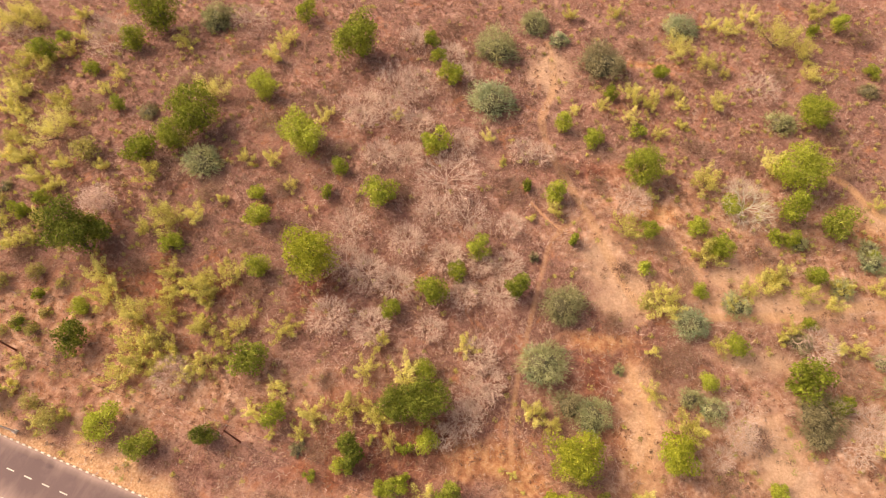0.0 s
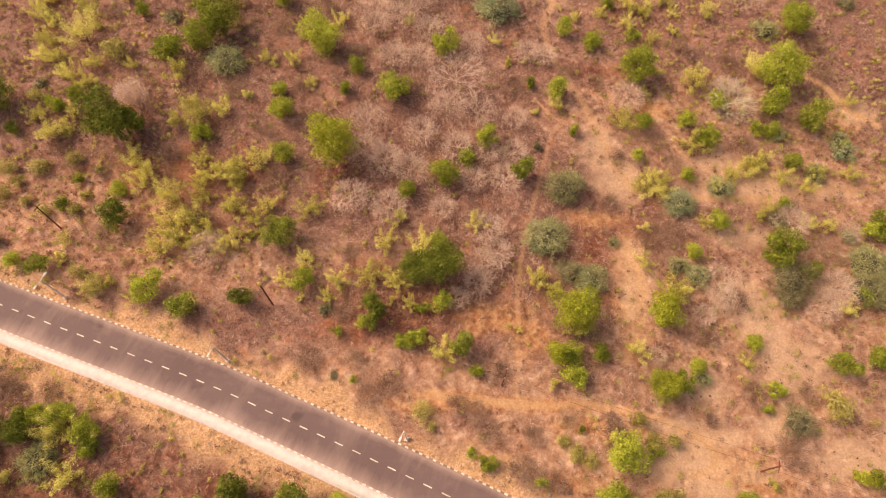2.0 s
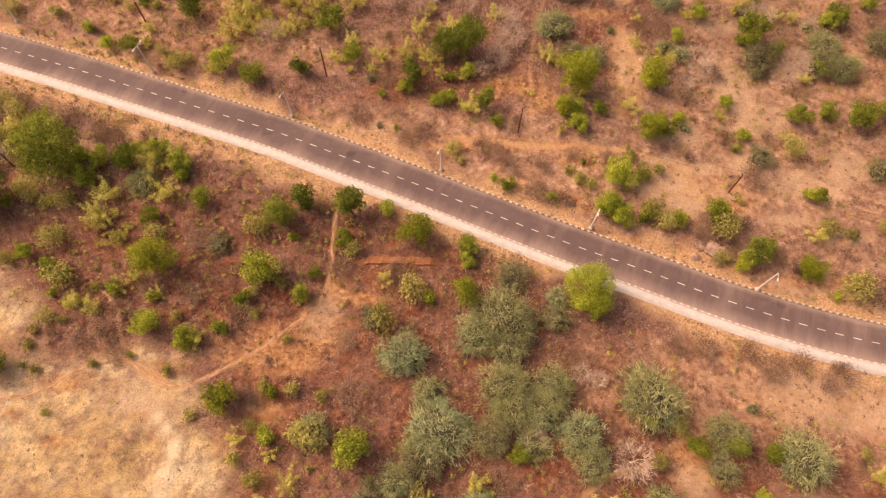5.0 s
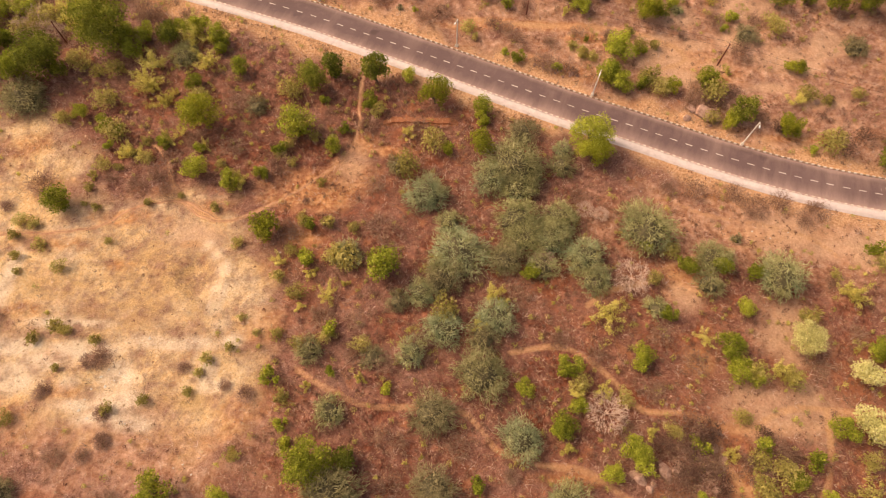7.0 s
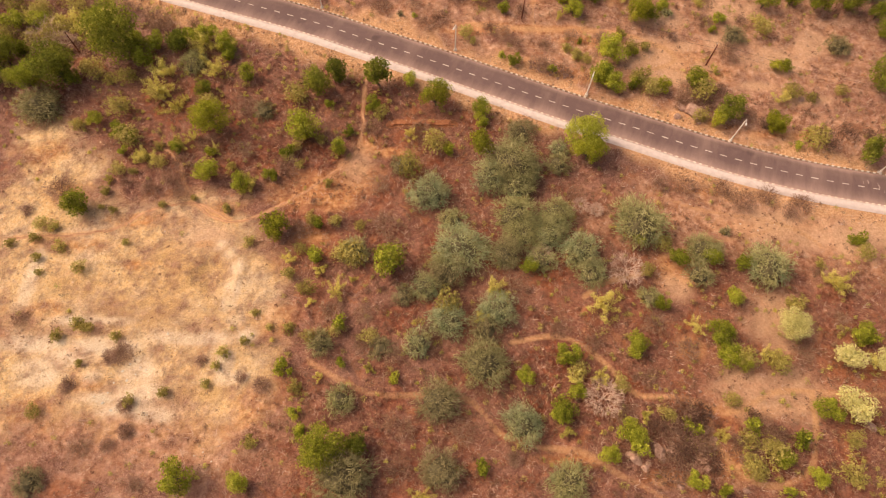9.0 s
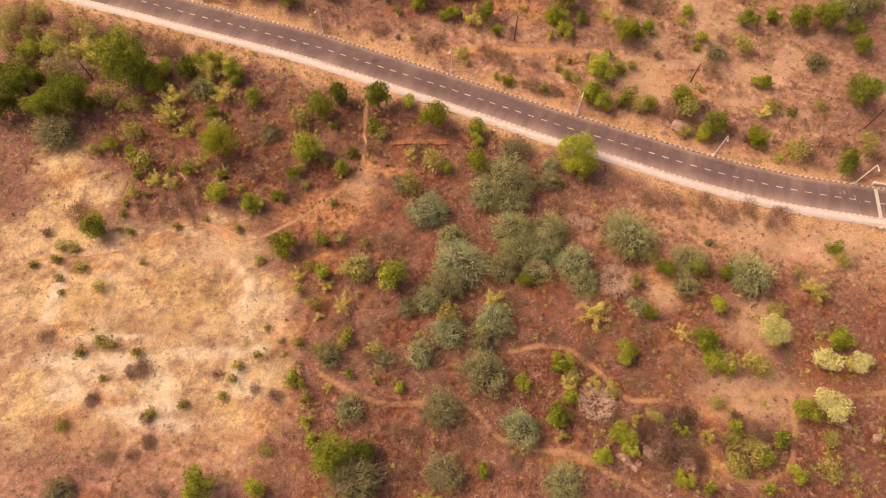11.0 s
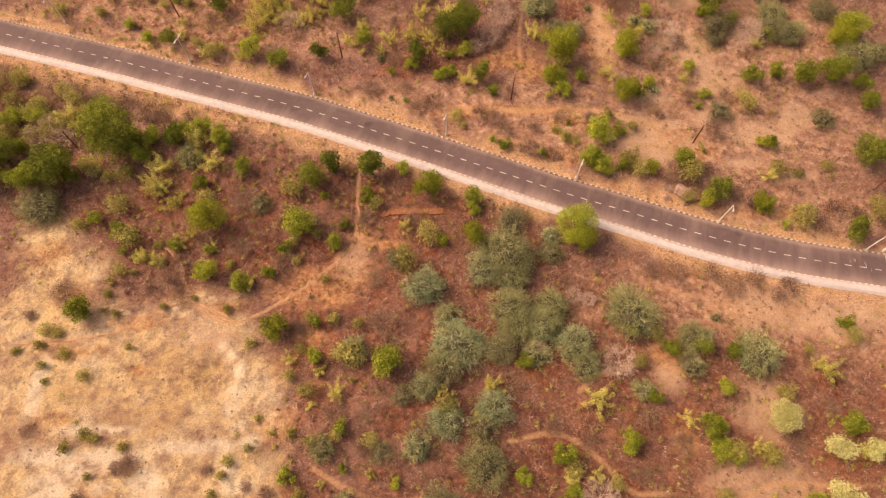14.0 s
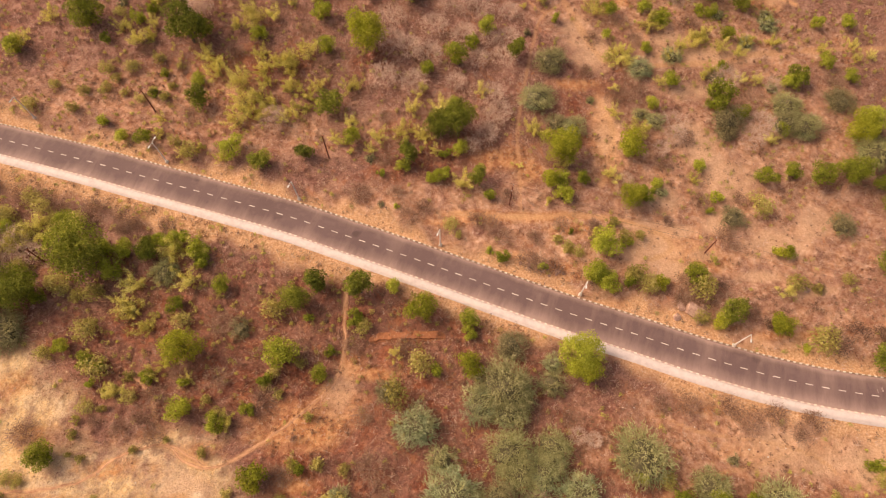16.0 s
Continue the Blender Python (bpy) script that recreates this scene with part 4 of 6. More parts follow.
def dome_core(seed, r, mat):
    """The core of a succulent: a dark rumpled mound that fills the inside of the dome."""
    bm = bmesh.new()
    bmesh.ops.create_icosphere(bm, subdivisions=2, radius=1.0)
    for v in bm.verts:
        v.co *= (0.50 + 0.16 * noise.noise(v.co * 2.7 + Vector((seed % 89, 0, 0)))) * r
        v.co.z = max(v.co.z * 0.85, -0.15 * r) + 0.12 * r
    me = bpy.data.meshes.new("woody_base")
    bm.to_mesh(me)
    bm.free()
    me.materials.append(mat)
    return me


SHAPES = {}


def shapes(kind, size):
    """Three variants of every kind of plant and size, as (nominal radius, [(part, mesh)])."""
    key = (kind, size)
    if key in SHAPES:
        return SHAPES[key]
    out = []
    for k in range(4 if size < 2 else 3):
        seed = 101 * k + 13 * size + sum(ord(ch) for ch in kind)
        if kind in ("dark", "olive", "lime", "pale"):
            r, n, leaf, lobes = ((0.9, 760, 0.165, 8), (2.0, 2900, 0.175, 17), (4.2, 9800, 0.205, 36))[size]
            tight = {"dark": 0.52, "olive": 0.55, "lime": 0.60, "pale": 0.55}[kind]
            mesh, tips = leafy_crown(seed, r, 0.80 * r, n, leaf, lobes, tight + 0.12, (0.42, 0.33, 0.265)[size], LEAF[kind], 0.2)
            out.append((r, [("trunk", limbs(seed, tips[:7], 0.055 * r + 0.03, BARK)), ("crown", mesh)]))
        elif kind == "yellow":
            r, n, leaf, plumes = ((0.9, 560, 0.135, 7), (2.0, 1900, 0.14, 12), (3.6, 4200, 0.16, 20))[size]
            mesh, tips = plume_crown(seed, r, plumes, n, leaf, LEAF[kind])
            out.append((r, [("woody_base", limbs(seed, tips, 0.03 * r + 0.02, BARK, 4, 0.2)), ("crown", mesh)]))
        elif kind == "pink":
            r = (1.2, 2.2, 3.6)[size]
            mesh, tips = leafy_crown(seed, r, 0.75 * r, (800, 2200, 4600)[size], 0.15, 22, 0.75, 0.3, LEAF[kind], 0.4)
            out.append((r, [("trunk", limbs(seed, tips[:9], 0.04 * r + 0.03, BARE)), ("crown", mesh)]))
        elif kind == "weed":
            r, n, leaf, lobes = ((0.8, 380, 0.17, 7), (1.5, 1050, 0.175, 12), (2.6, 2800, 0.19, 18))[size]
            mesh, tips = leafy_crown(seed, r, 0.55 * r, n, leaf, lobes, 0.6, 0.45, LEAF["weed"], 0.25, 0.7)
            out.append((r, [("woody_base", limbs(seed, tips[:5], 0.03 * r + 0.02, BARK, 4, 0.2)), ("crown", mesh)]))
        elif kind == "grey":
            r, n = ((1.1, 240), (2.6, 760), (4.6, 1650))[size]
            mesh, tips = spiky_dome(seed, r, n, LEAF["grey"])
            # here the base is a plain dark mound inside the stems
            out.append((r, [("woody_base", dome_core(seed, r, DARK_CORE)), ("stem_dome", mesh)]))
        elif kind in ("bare", "white"):
            r = (1.4, 2.6, 4.4)[size]
            mat = BARE if kind == "bare" else WHITE_WOOD
            thick = (0.045 if kind == "bare" else 0.08) * (0.7 + 0.12 * r)
            out.append((r, [("trunk", stub(r, thick * 1.6, mat)), ("bare_crown", bare_crown(seed, r, mat, thick))]))
        elif kind == "thicket":
            r, n, leaf, lobes = ((0.9, 500, 0.11, 9), (1.8, 1400, 0.12, 16), (3.2, 3400, 0.14, 26))[size]
            mesh, tips = leafy_crown(seed, r, 0.55 * r, n, leaf, lobes, 0.72, 0.36, LEAF["umber"], 0.4, 0.75)
            out.append((r, [("woody_base", limbs(seed, tips[:9], 0.03 * r + 0.02, DEAD_WOOD, 4, 0.2)), ("crown", mesh)]))
        elif kind == "dry":
            r, n, leaf, lobes = ((0.9, 380, 0.115, 9), (1.8, 1000, 0.12, 16), (3.2, 2200, 0.13, 26))[size]
            mesh, tips = leafy_crown(seed, r, 0.3 * r, n, leaf, lobes, 0.75, 0.36, LEAF["dry"], 0.5, 0.5)
            out.append((r, [("bare_crown", bare_crown(seed, r * 0.9, DEAD_WOOD, 0.026, 2, 2)), ("crown", mesh)]))
    SHAPES[key] = out
    return out


NAMES = {
    "dark": ("tree", "leafy dark green tree", "round dark green bush"),
    "olive": ("tree", "broad tree with olive-green sunlit leaves", "olive-green leafy bush"),
    "lime": ("tree", "spreading bright green tree", "small bright green bush"),
    "yellow": ("shrub", "tall ragged yellow-green thorn shrub", "thin yellow-green thorn shrub"),
    "pale": ("shrub", "pale yellow flowering shrub", "pale yellow flowering shrub"),
    "weed": ("bush", "low dull green bush", "small low dull green bush"),
    "grey": ("succulent", "wide dome of grey-green spiky succulent stems", "small clump of grey-green spiky stems"),
    "bare": ("bare tree", "leafless pinkish-grey tree with fine twigs", "small leafless pinkish-grey shrub"),
    "white": ("bare tree", "leafless whitish tree with stout branches", "leafless whitish shrub"),
    "pink": ("tree", "pale pink dry-blossomed tree", "pale pink dry-blossomed shrub"),
    "thicket": ("shrub", "dense dark brown thorny thicket", "small dark brown thorny shrub"),
    "dry": ("shrub", "half-dead brown tangled shrub", "small withered brown shrub"),
}
OBJECT = {"dark": "leafy_tree", "olive": "leafy_tree", "lime": "green_bush", "yellow": "thorn_shrub", "pale": "flowering_shrub", "weed": "low_bush",
          "grey": "spiky_succulent", "bare": "bare_tree", "white": "bare_tree", "dry": "withered_shrub", "pink": "blossoming_tree", "thicket": "brown_thicket"}
pick = random.Random(7)
TALL = {"dark": 1.2, "olive": 1.2, "lime": 1.12, "yellow": 1.1, "bare": 0.9, "dry": 0.7}
GROW = {"pink": 1.25, "thicket": 1.25, "dark": 1.38, "olive": 1.26, "lime": 1.36, "yellow": 1.18, "pale": 1.25, "weed": 1.25, "grey": 1.22, "bare": 1.35, "white": 1.7, "dry": 1.35}


def plant(kind, x, y, r):
    size = 0 if r < 1.35 else 1 if r < 3.0 else 2
    nominal, parts = pick.choice(shapes(kind, size))
    category, tall, small = NAMES[kind]
    root = tagged(new(OBJECT[kind]), (tall if r >= 2.0 else small) + " on dry red soil", category, OBJECT[kind].replace("_", " ") + "s in the scrubland")
    k = r * GROW[kind] / nominal
    root.matrix_basis = (pose(x, y, height(x, y) - 0.05, pick.uniform(-4, 4), pick.uniform(-4, 4), pick.uniform(0, 360))
                         @ Matrix.Diagonal((k * pick.uniform(0.92, 1.08), k * pick.uniform(0.92, 1.08), k * TALL.get(kind, 1.0) * pick.uniform(0.9, 1.1), 1)))
    for name, me in parts:
        ob = part(name, me, root)
        if name == "stem_dome":
            tagged(ob, kind="stuff")


# ---- plants: places ----
plant("weed", -116.4, 13.0, 2.6)
plant("weed", -110.7, 10.7, 2.4)
plant("weed", -104.0, 7.9, 2.6)
plant("weed", -99.2, 4.9, 2.2)
plant("weed", -115.6, 7.0, 2.5)
plant("weed", -109.9, 3.5, 2.3)
plant("weed", -96.2, 10.4, 2.4)
plant("weed", -92.8, 7.2, 2.0)
plant("weed", -104.4, 0.8, 2.2)
plant("dark", -113.8, -3.8, 3.4)
plant("dark", -108.8, -9.5, 2.8)
plant("dark", -111.6, -12.6, 3.0)
plant("weed", -87.3, 7.5, 2.0)
plant("weed", -99.1, 14.2, 2.0)
plant("weed", -110.1, 16.3, 2.2)
plant("dark", 68.2, 62.3, 2.83)
plant("dark", -65.5, 56.3, 2.46)
plant("dark", -89.9, 55.7, 1.25)
plant("dark", -68.1, 54.5, 5.19)
plant("dark", 10.7, 48.2, 2.14)
plant("dark", -64.4, 36.5, 2.66)
plant("dark", -33.8, 33.8, 2.92)
plant("dark", -3.9, 28.0, 3.85)
plant("dark", -8.5, 27.7, 3.06)
plant("dark", -38.7, 22.0, 1.84)
plant("dark", -15.2, 20.7, 2.50)
plant("dark", -48.5, 19.8, 2.50)
plant("dark", -0.1, 14.6, 2.15)
plant("dark", -70.7, 0.9, 1.59)
plant("dark", -70.5, -1.2, 2.23)
plant("dark", -82.9, -2.3, 5.55)
plant("olive", 63.2, -3.6, 1.29)
plant("olive", 65.8, -3.9, 1.29)
plant("dark", -107.6, -5.3, 3.60)
plant("lime", 24.1, -7.9, 2.27)
plant("lime", 44.1, -8.1, 1.71)
plant("dark", 85.8, -8.6, 3.64)
plant("lime", 22.7, -8.6, 2.13)
plant("dark", -34.3, -9.5, 2.65)
plant("lime", 44.7, -9.7, 1.85)
plant("lime", 30.7, -9.9, 1.30)
plant("olive", 37.0, -10.4, 1.44)
plant("lime", 25.9, -10.5, 2.11)
plant("dark", -25.2, -10.6, 2.84)
plant("dark", -38.5, -12.9, 3.13)
plant("dark", 49.3, -17.5, 2.77)
plant("olive", 47.2, -19.1, 1.85)
plant("olive", 58.6, -20.0, 2.17)
plant("olive", 60.0, -20.3, 1.84)
plant("olive", -58.6, -22.3, 3.70)
plant("lime", 63.9, -24.4, 0.79)
plant("dark", 77.0, -27.1, 2.46)
plant("olive", -42.6, -46.5, 2.80)
plant("lime", -21.3, -53.9, 2.9)
plant("dark", -24.5, -86.1, 1.95)
plant("olive", -25.4, 51.1, 5.05)
plant("olive", 88.4, 25.1, 3.60)
plant("olive", 35.3, 22.3, 2.81)
plant("olive", 18.4, 21.1, 4.14)
plant("olive", 16.0, 14.0, 2.44)
plant("olive", 33.2, 8.9, 3.04)
plant("dark", -94.2, -10.0, 4.74)
plant("olive", -12.8, -15.5, 3.39)
plant("lime", 18.2, -25.6, 4.0)
plant("olive", -3.4, -26.6, 2.48)
plant("olive", 18.4, -28.6, 3.0)
plant("lime", -30.1, -87.2, 3.5)
plant("lime", 83.2, 115.0, 1.76)
plant("lime", -35.8, 113.7, 2.29)
plant("lime", 77.3, 113.0, 1.25)
plant("lime", -67.4, 109.7, 4.71)
plant("lime", -6.8, 106.2, 1.60)
plant("lime", -89.2, 105.6, 1.51)
plant("lime", -72.0, 104.0, 2.47)
plant("lime", -22.4, 102.9, 4.76)
plant("lime", -5.4, 101.7, 1.69)
plant("lime", 86.3, 101.0, 1.43)
plant("lime", -91.1, 100.5, 2.69)
plant("lime", 41.6, 98.8, 1.42)
plant("lime", -79.5, 96.0, 1.57)
plant("lime", -2.7, 95.1, 2.34)
plant("lime", 30.6, 91.9, 1.39)
plant("lime", -40.6, 90.1, 3.00)
plant("lime", 69.8, 87.3, 3.11)
plant("lime", -70.5, 85.9, 1.39)
plant("lime", 20.5, 83.2, 1.78)
plant("lime", 34.9, 82.2, 1.33)
plant("lime", -52.2, 80.7, 4.61)
plant("lime", 26.0, 79.4, 1.97)
plant("lime", -4.3, 77.6, 2.82)
plant("lime", -30.0, 76.7, 4.30)
plant("lime", -55.8, 76.6, 3.07)
plant("lime", -62.0, 74.1, 2.73)
plant("lime", 34.5, 71.7, 3.35)
plant("lime", -22.9, 71.7, 1.72)
plant("lime", 12.8, 68.8, 1.06)
plant("lime", 18.1, 67.1, 1.88)
plant("lime", -24.5, 66.2, 1.27)
plant("lime", -37.7, 65.6, 1.48)
plant("lime", -14.4, 65.5, 2.91)
plant("lime", 50.0, 65.5, 1.86)
plant("lime", 60.7, 64.8, 2.65)
plant("lime", -78.9, 64.0, 1.50)
plant("lime", 43.5, 61.2, 1.83)
plant("lime", -82.3, 60.9, 1.69)
plant("lime", -36.7, 60.6, 2.07)
plant("lime", -94.6, 60.6, 3.85)
plant("lime", 34.7, 60.5, 1.63)
plant("lime", 57.0, 60.0, 1.22)
plant("lime", 60.3, 59.9, 1.62)
plant("lime", 21.3, 58.2, 1.02)
plant("lime", 47.7, 57.5, 2.00)
plant("lime", 74.4, 57.1, 1.01)
plant("lime", 45.9, 56.9, 1.41)
plant("lime", 93.8, 56.1, 1.68)
plant("lime", 85.9, 56.0, 1.40)
plant("lime", 3.7, 55.3, 2.01)
plant("lime", -51.8, 54.7, 1.84)
plant("lime", -111.8, 53.2, 2.20)
plant("lime", 33.4, 53.1, 1.19)
plant("lime", 62.8, 53.0, 1.77)
plant("lime", 0.2, 51.0, 1.78)
plant("lime", -34.6, 50.8, 2.00)
plant("lime", 42.5, 49.2, 1.37)
plant("lime", -3.9, 46.9, 2.52)
plant("lime", -74.0, 45.0, 0.90)
plant("lime", 85.9, 44.7, 1.64)
plant("lime", -10.6, 44.1, 1.55)
plant("lime", 60.4, 44.1, 1.15)
plant("lime", -65.3, 42.4, 1.38)
plant("lime", 91.2, 40.8, 1.62)
plant("lime", 77.6, 39.9, 2.15)
plant("lime", 47.1, 39.8, 1.72)
plant("lime", -75.7, 39.3, 0.98)
plant("lime", 75.6, 38.8, 1.93)
plant("lime", 57.5, 33.9, 2.92)
plant("lime", 55.9, 33.9, 1.06)
plant("lime", -4.6, 33.7, 1.58)
plant("lime", 41.8, 33.7, 1.48)
plant("lime", -86.4, 32.6, 1.20)
plant("lime", 62.3, 30.7, 1.67)
plant("lime", -81.5, 28.2, 1.41)
plant("lime", -75.9, 27.4, 1.64)
plant("lime", 91.6, 26.7, 3.23)
plant("lime", -27.9, 26.1, 1.84)
plant("lime", 71.0, 26.0, 1.24)
plant("lime", -55.3, 22.9, 2.52)
plant("lime", -3.7, 22.4, 1.82)
plant("lime", 34.4, 21.7, 1.65)
plant("lime", -7.3, 21.7, 1.02)
plant("lime", -16.6, 18.4, 1.60)
plant("lime", -21.6, 17.1, 0.80)
plant("lime", 50.2, 17.1, 1.39)
plant("lime", -7.1, 16.9, 1.00)
plant("lime", -10.0, 15.6, 1.39)
plant("lime", -8.5, 15.6, 1.58)
plant("lime", 70.5, 15.1, 1.78)
plant("lime", 23.5, 14.6, 1.48)
plant("lime", 83.8, 14.5, 3.46)
plant("lime", 18.6, 13.9, 1.84)
plant("lime", 63.6, 13.8, 1.96)
plant("lime", 76.5, 13.7, 2.50)
plant("lime", 39.6, 12.6, 1.37)
plant("lime", 90.2, 11.6, 1.94)
plant("lime", 2.4, 11.0, 1.17)
plant("lime", 18.7, 10.2, 1.93)
plant("lime", 37.1, 9.9, 1.74)
plant("lime", 52.3, 9.2, 1.16)
plant("lime", -18.0, 8.9, 0.58)
plant("lime", -90.5, 7.6, 1.71)
plant("lime", 90.6, 6.8, 1.92)
plant("lime", 50.6, 6.3, 0.77)
plant("lime", -103.3, 5.8, 2.03)
plant("lime", -108.2, 5.5, 2.28)
plant("lime", 19.5, 2.1, 0.57)
plant("lime", -68.2, 1.4, 1.78)
plant("lime", -64.7, 1.3, 2.00)
plant("lime", -75.7, -0.4, 1.87)
plant("lime", -59.4, -0.5, 1.98)
plant("lime", -80.4, -0.5, 2.21)
plant("lime", 30.8, -1.0, 1.11)
plant("lime", 26.5, -1.5, 2.73)
plant("lime", -106.4, -2.1, 1.98)
plant("lime", 2.0, -2.2, 0.74)
plant("lime", -58.5, -2.8, 1.49)
plant("lime", 4.7, -3.6, 1.37)
plant("lime", -59.1, -3.7, 1.10)
plant("lime", -77.0, -5.3, 1.96)
plant("lime", 12.9, -6.4, 0.91)
plant("lime", -53.7, -8.9, 1.71)
plant("lime", -18.5, -10.2, 1.49)
plant("lime", -91.8, -10.3, 1.70)
plant("lime", -100.7, -11.1, 3.34)
plant("lime", -62.6, -12.5, 1.59)
plant("lime", -35.5, -16.2, 0.84)
plant("lime", -26.1, -16.4, 1.66)
plant("lime", -3.0, -17.5, 1.86)
plant("lime", -3.4, -20.1, 1.44)
plant("lime", -84.5, -20.7, 1.45)
plant("lime", -30.9, -23.0, 1.02)
plant("lime", -39.9, -24.0, 2.99)
plant("lime", -78.6, -24.0, 1.63)
plant("lime", -75.5, -24.8, 1.22)
plant("lime", -9.8, -27.3, 1.20)
plant("lime", -66.0, -27.4, 1.40)
plant("lime", -32.2, -27.6, 1.59)
plant("lime", -77.4, -28.0, 0.81)
plant("lime", -43.2, -28.3, 1.20)
plant("lime", -58.8, -28.7, 1.00)
plant("lime", -58.5, -33.8, 2.13)
plant("lime", -46.0, -34.2, 1.36)
plant("lime", -51.2, -36.7, 1.73)
plant("lime", -82.1, -41.7, 2.37)
plant("lime", -35.2, -44.5, 1.11)
plant("lime", 69.5, -46.4, 1.29)
plant("lime", 27.1, -47.0, 1.10)
plant("lime", 39.8, -51.2, 1.61)
plant("lime", 33.5, -51.4, 1.61)
plant("lime", -34.9, -51.7, 1.34)
plant("lime", 45.9, -52.3, 1.42)
plant("lime", 5.2, -53.5, 1.41)
plant("lime", 42.7, -59.2, 1.42)
plant("lime", 0.0, -59.4, 0.86)
plant("weed", 53.5, -60.2, 1.82)
plant("lime", 29.2, -60.6, 1.41)
plant("lime", -28.9, -65.1, 1.18)
plant("lime", 38.3, -66.0, 2.15)
plant("lime", 63.8, -66.4, 1.77)
plant("lime", 23.4, -68.1, 1.75)
plant("lime", 22.9, -69.9, 0.97)
plant("lime", 11.0, -70.4, 1.92)
plant("lime", 39.0, -70.4, 1.92)
plant("lime", 41.9, -71.7, 1.35)
plant("lime", -28.3, -72.1, 0.77)
plant("lime", -38.0, -73.4, 1.33)
plant("lime", 3.7, -74.3, 1.42)
plant("lime", -18.8, -75.0, 0.95)
plant("lime", 11.9, -77.0, 1.40)
plant("lime", 53.3, -79.3, 1.85)
plant("lime", 9.2, -79.9, 1.83)
plant("lime", -35.2, -80.8, 0.92)
plant("lime", 30.7, -81.8, 1.28)
plant("lime", 40.2, -82.5, 1.28)
plant("lime", 19.7, -83.3, 1.80)
plant("lime", -34.3, -83.9, 1.08)
plant("lime", 21.1, -84.1, 1.44)
plant("lime", 48.0, -84.2, 1.27)
plant("weed", 56.8, -84.5, 1.62)
plant("lime", 21.0, -85.4, 1.25)
plant("weed", 42.4, -85.6, 1.61)
plant("weed", 43.0, -86.6, 2.47)
plant("lime", 16.1, -87.2, 1.59)
plant("lime", 44.2, -87.3, 1.60)
plant("weed", 39.1, -88.3, 2.19)
plant("lime", -4.2, -89.1, 1.23)
plant("weed", 40.5, -89.4, 1.58)
plant("weed", 54.9, -90.1, 2.17)
plant("lime", 48.8, -90.1, 1.40)
plant("lime", 29.6, -90.8, 1.56)
plant("lime", -42.6, -91.7, 1.55)
plant("lime", -51.7, -91.8, 2.39)
plant("lime", 33.5, -92.3, 1.04)
plant("lime", 44.0, -92.6, 0.87)
plant("pale", 51.6, -64.9, 3.33)
plant("pale", 60.5, -70.6, 2.69)
plant("pale", 66.6, -70.7, 2.08)
plant("pale", 58.6, -78.8, 2.95)
plant("yellow", 82.9, 120.7, 1.80)
plant("yellow", 78.8, 118.8, 2.53)
plant("yellow", 33.9, 116.9, 1.91)
plant("yellow", 63.9, 116.5, 2.27)
plant("yellow", 24.4, 116.0, 1.78)
plant("yellow", -103.0, 115.0, 2.60)
plant("yellow", 55.2, 114.3, 1.76)
plant("yellow", -87.0, 113.5, 2.32)
plant("yellow", 58.7, 113.1, 2.48)
plant("yellow", -102.1, 111.3, 3.57)
plant("yellow", -96.7, 110.1, 3.05)
plant("yellow", 67.8, 108.5, 4.21)
plant("yellow", -39.0, 106.3, 2.22)
plant("yellow", -84.8, 106.1, 1.88)
plant("yellow", 72.8, 105.4, 2.41)
plant("yellow", 46.1, 105.0, 3.00)
plant("yellow", -61.1, 104.7, 2.47)
plant("yellow", -86.4, 101.7, 1.85)
plant("yellow", 51.7, 101.4, 2.38)
plant("yellow", -40.4, 100.8, 2.42)
plant("yellow", -93.9, 100.3, 2.21)
plant("yellow", 73.1, 99.5, 2.12)
plant("yellow", 55.3, 99.4, 1.42)
plant("yellow", -95.1, 97.4, 2.43)
plant("yellow", -89.8, 96.6, 2.42)
plant("yellow", -73.3, 94.5, 1.91)
plant("yellow", 43.0, 93.0, 1.62)
plant("yellow", 34.8, 92.9, 2.08)
plant("yellow", -95.0, 92.4, 2.38)
plant("yellow", 39.6, 92.3, 1.39)
plant("yellow", -74.9, 90.8, 1.89)
plant("yellow", 52.0, 90.4, 2.27)
plant("yellow", 35.8, 90.4, 1.60)
plant("yellow", 44.4, 90.2, 1.37)
plant("yellow", -92.1, 90.0, 1.66)
plant("yellow", -93.7, 89.8, 2.59)
plant("yellow", 37.9, 89.5, 1.82)
plant("yellow", 28.3, 89.3, 1.60)
plant("yellow", -52.1, 89.2, 3.00)
plant("yellow", 22.9, 87.5, 1.36)
plant("yellow", -82.9, 86.8, 2.55)
plant("yellow", 33.6, 86.3, 1.80)
plant("yellow", -94.0, 86.2, 1.87)
plant("yellow", -13.2, 85.1, 1.36)
plant("yellow", -91.8, 84.6, 2.31)
plant("yellow", 44.1, 84.6, 1.34)
plant("yellow", -27.2, 84.0, 2.03)
plant("yellow", 39.3, 82.5, 1.55)
plant("yellow", -89.4, 82.2, 1.83)
plant("yellow", -79.6, 82.0, 1.37)
plant("yellow", 5.6, 79.8, 1.55)
plant("yellow", -80.9, 78.2, 3.55)
plant("yellow", -90.3, 78.1, 1.58)
plant("yellow", -88.4, 77.0, 2.02)
plant("yellow", 59.1, 75.0, 2.66)
plant("yellow", 8.3, 74.5, 1.09)
plant("yellow", -88.9, 73.6, 1.99)
plant("yellow", -41.5, 73.5, 1.74)
plant("yellow", 39.3, 73.3, 1.29)
plant("yellow", -36.2, 73.0, 1.74)
plant("yellow", -85.0, 72.8, 2.20)
plant("lime", 62.9, 72.1, 4.14)
plant("yellow", -76.7, 71.2, 1.97)
plant("yellow", -69.1, 71.1, 1.53)
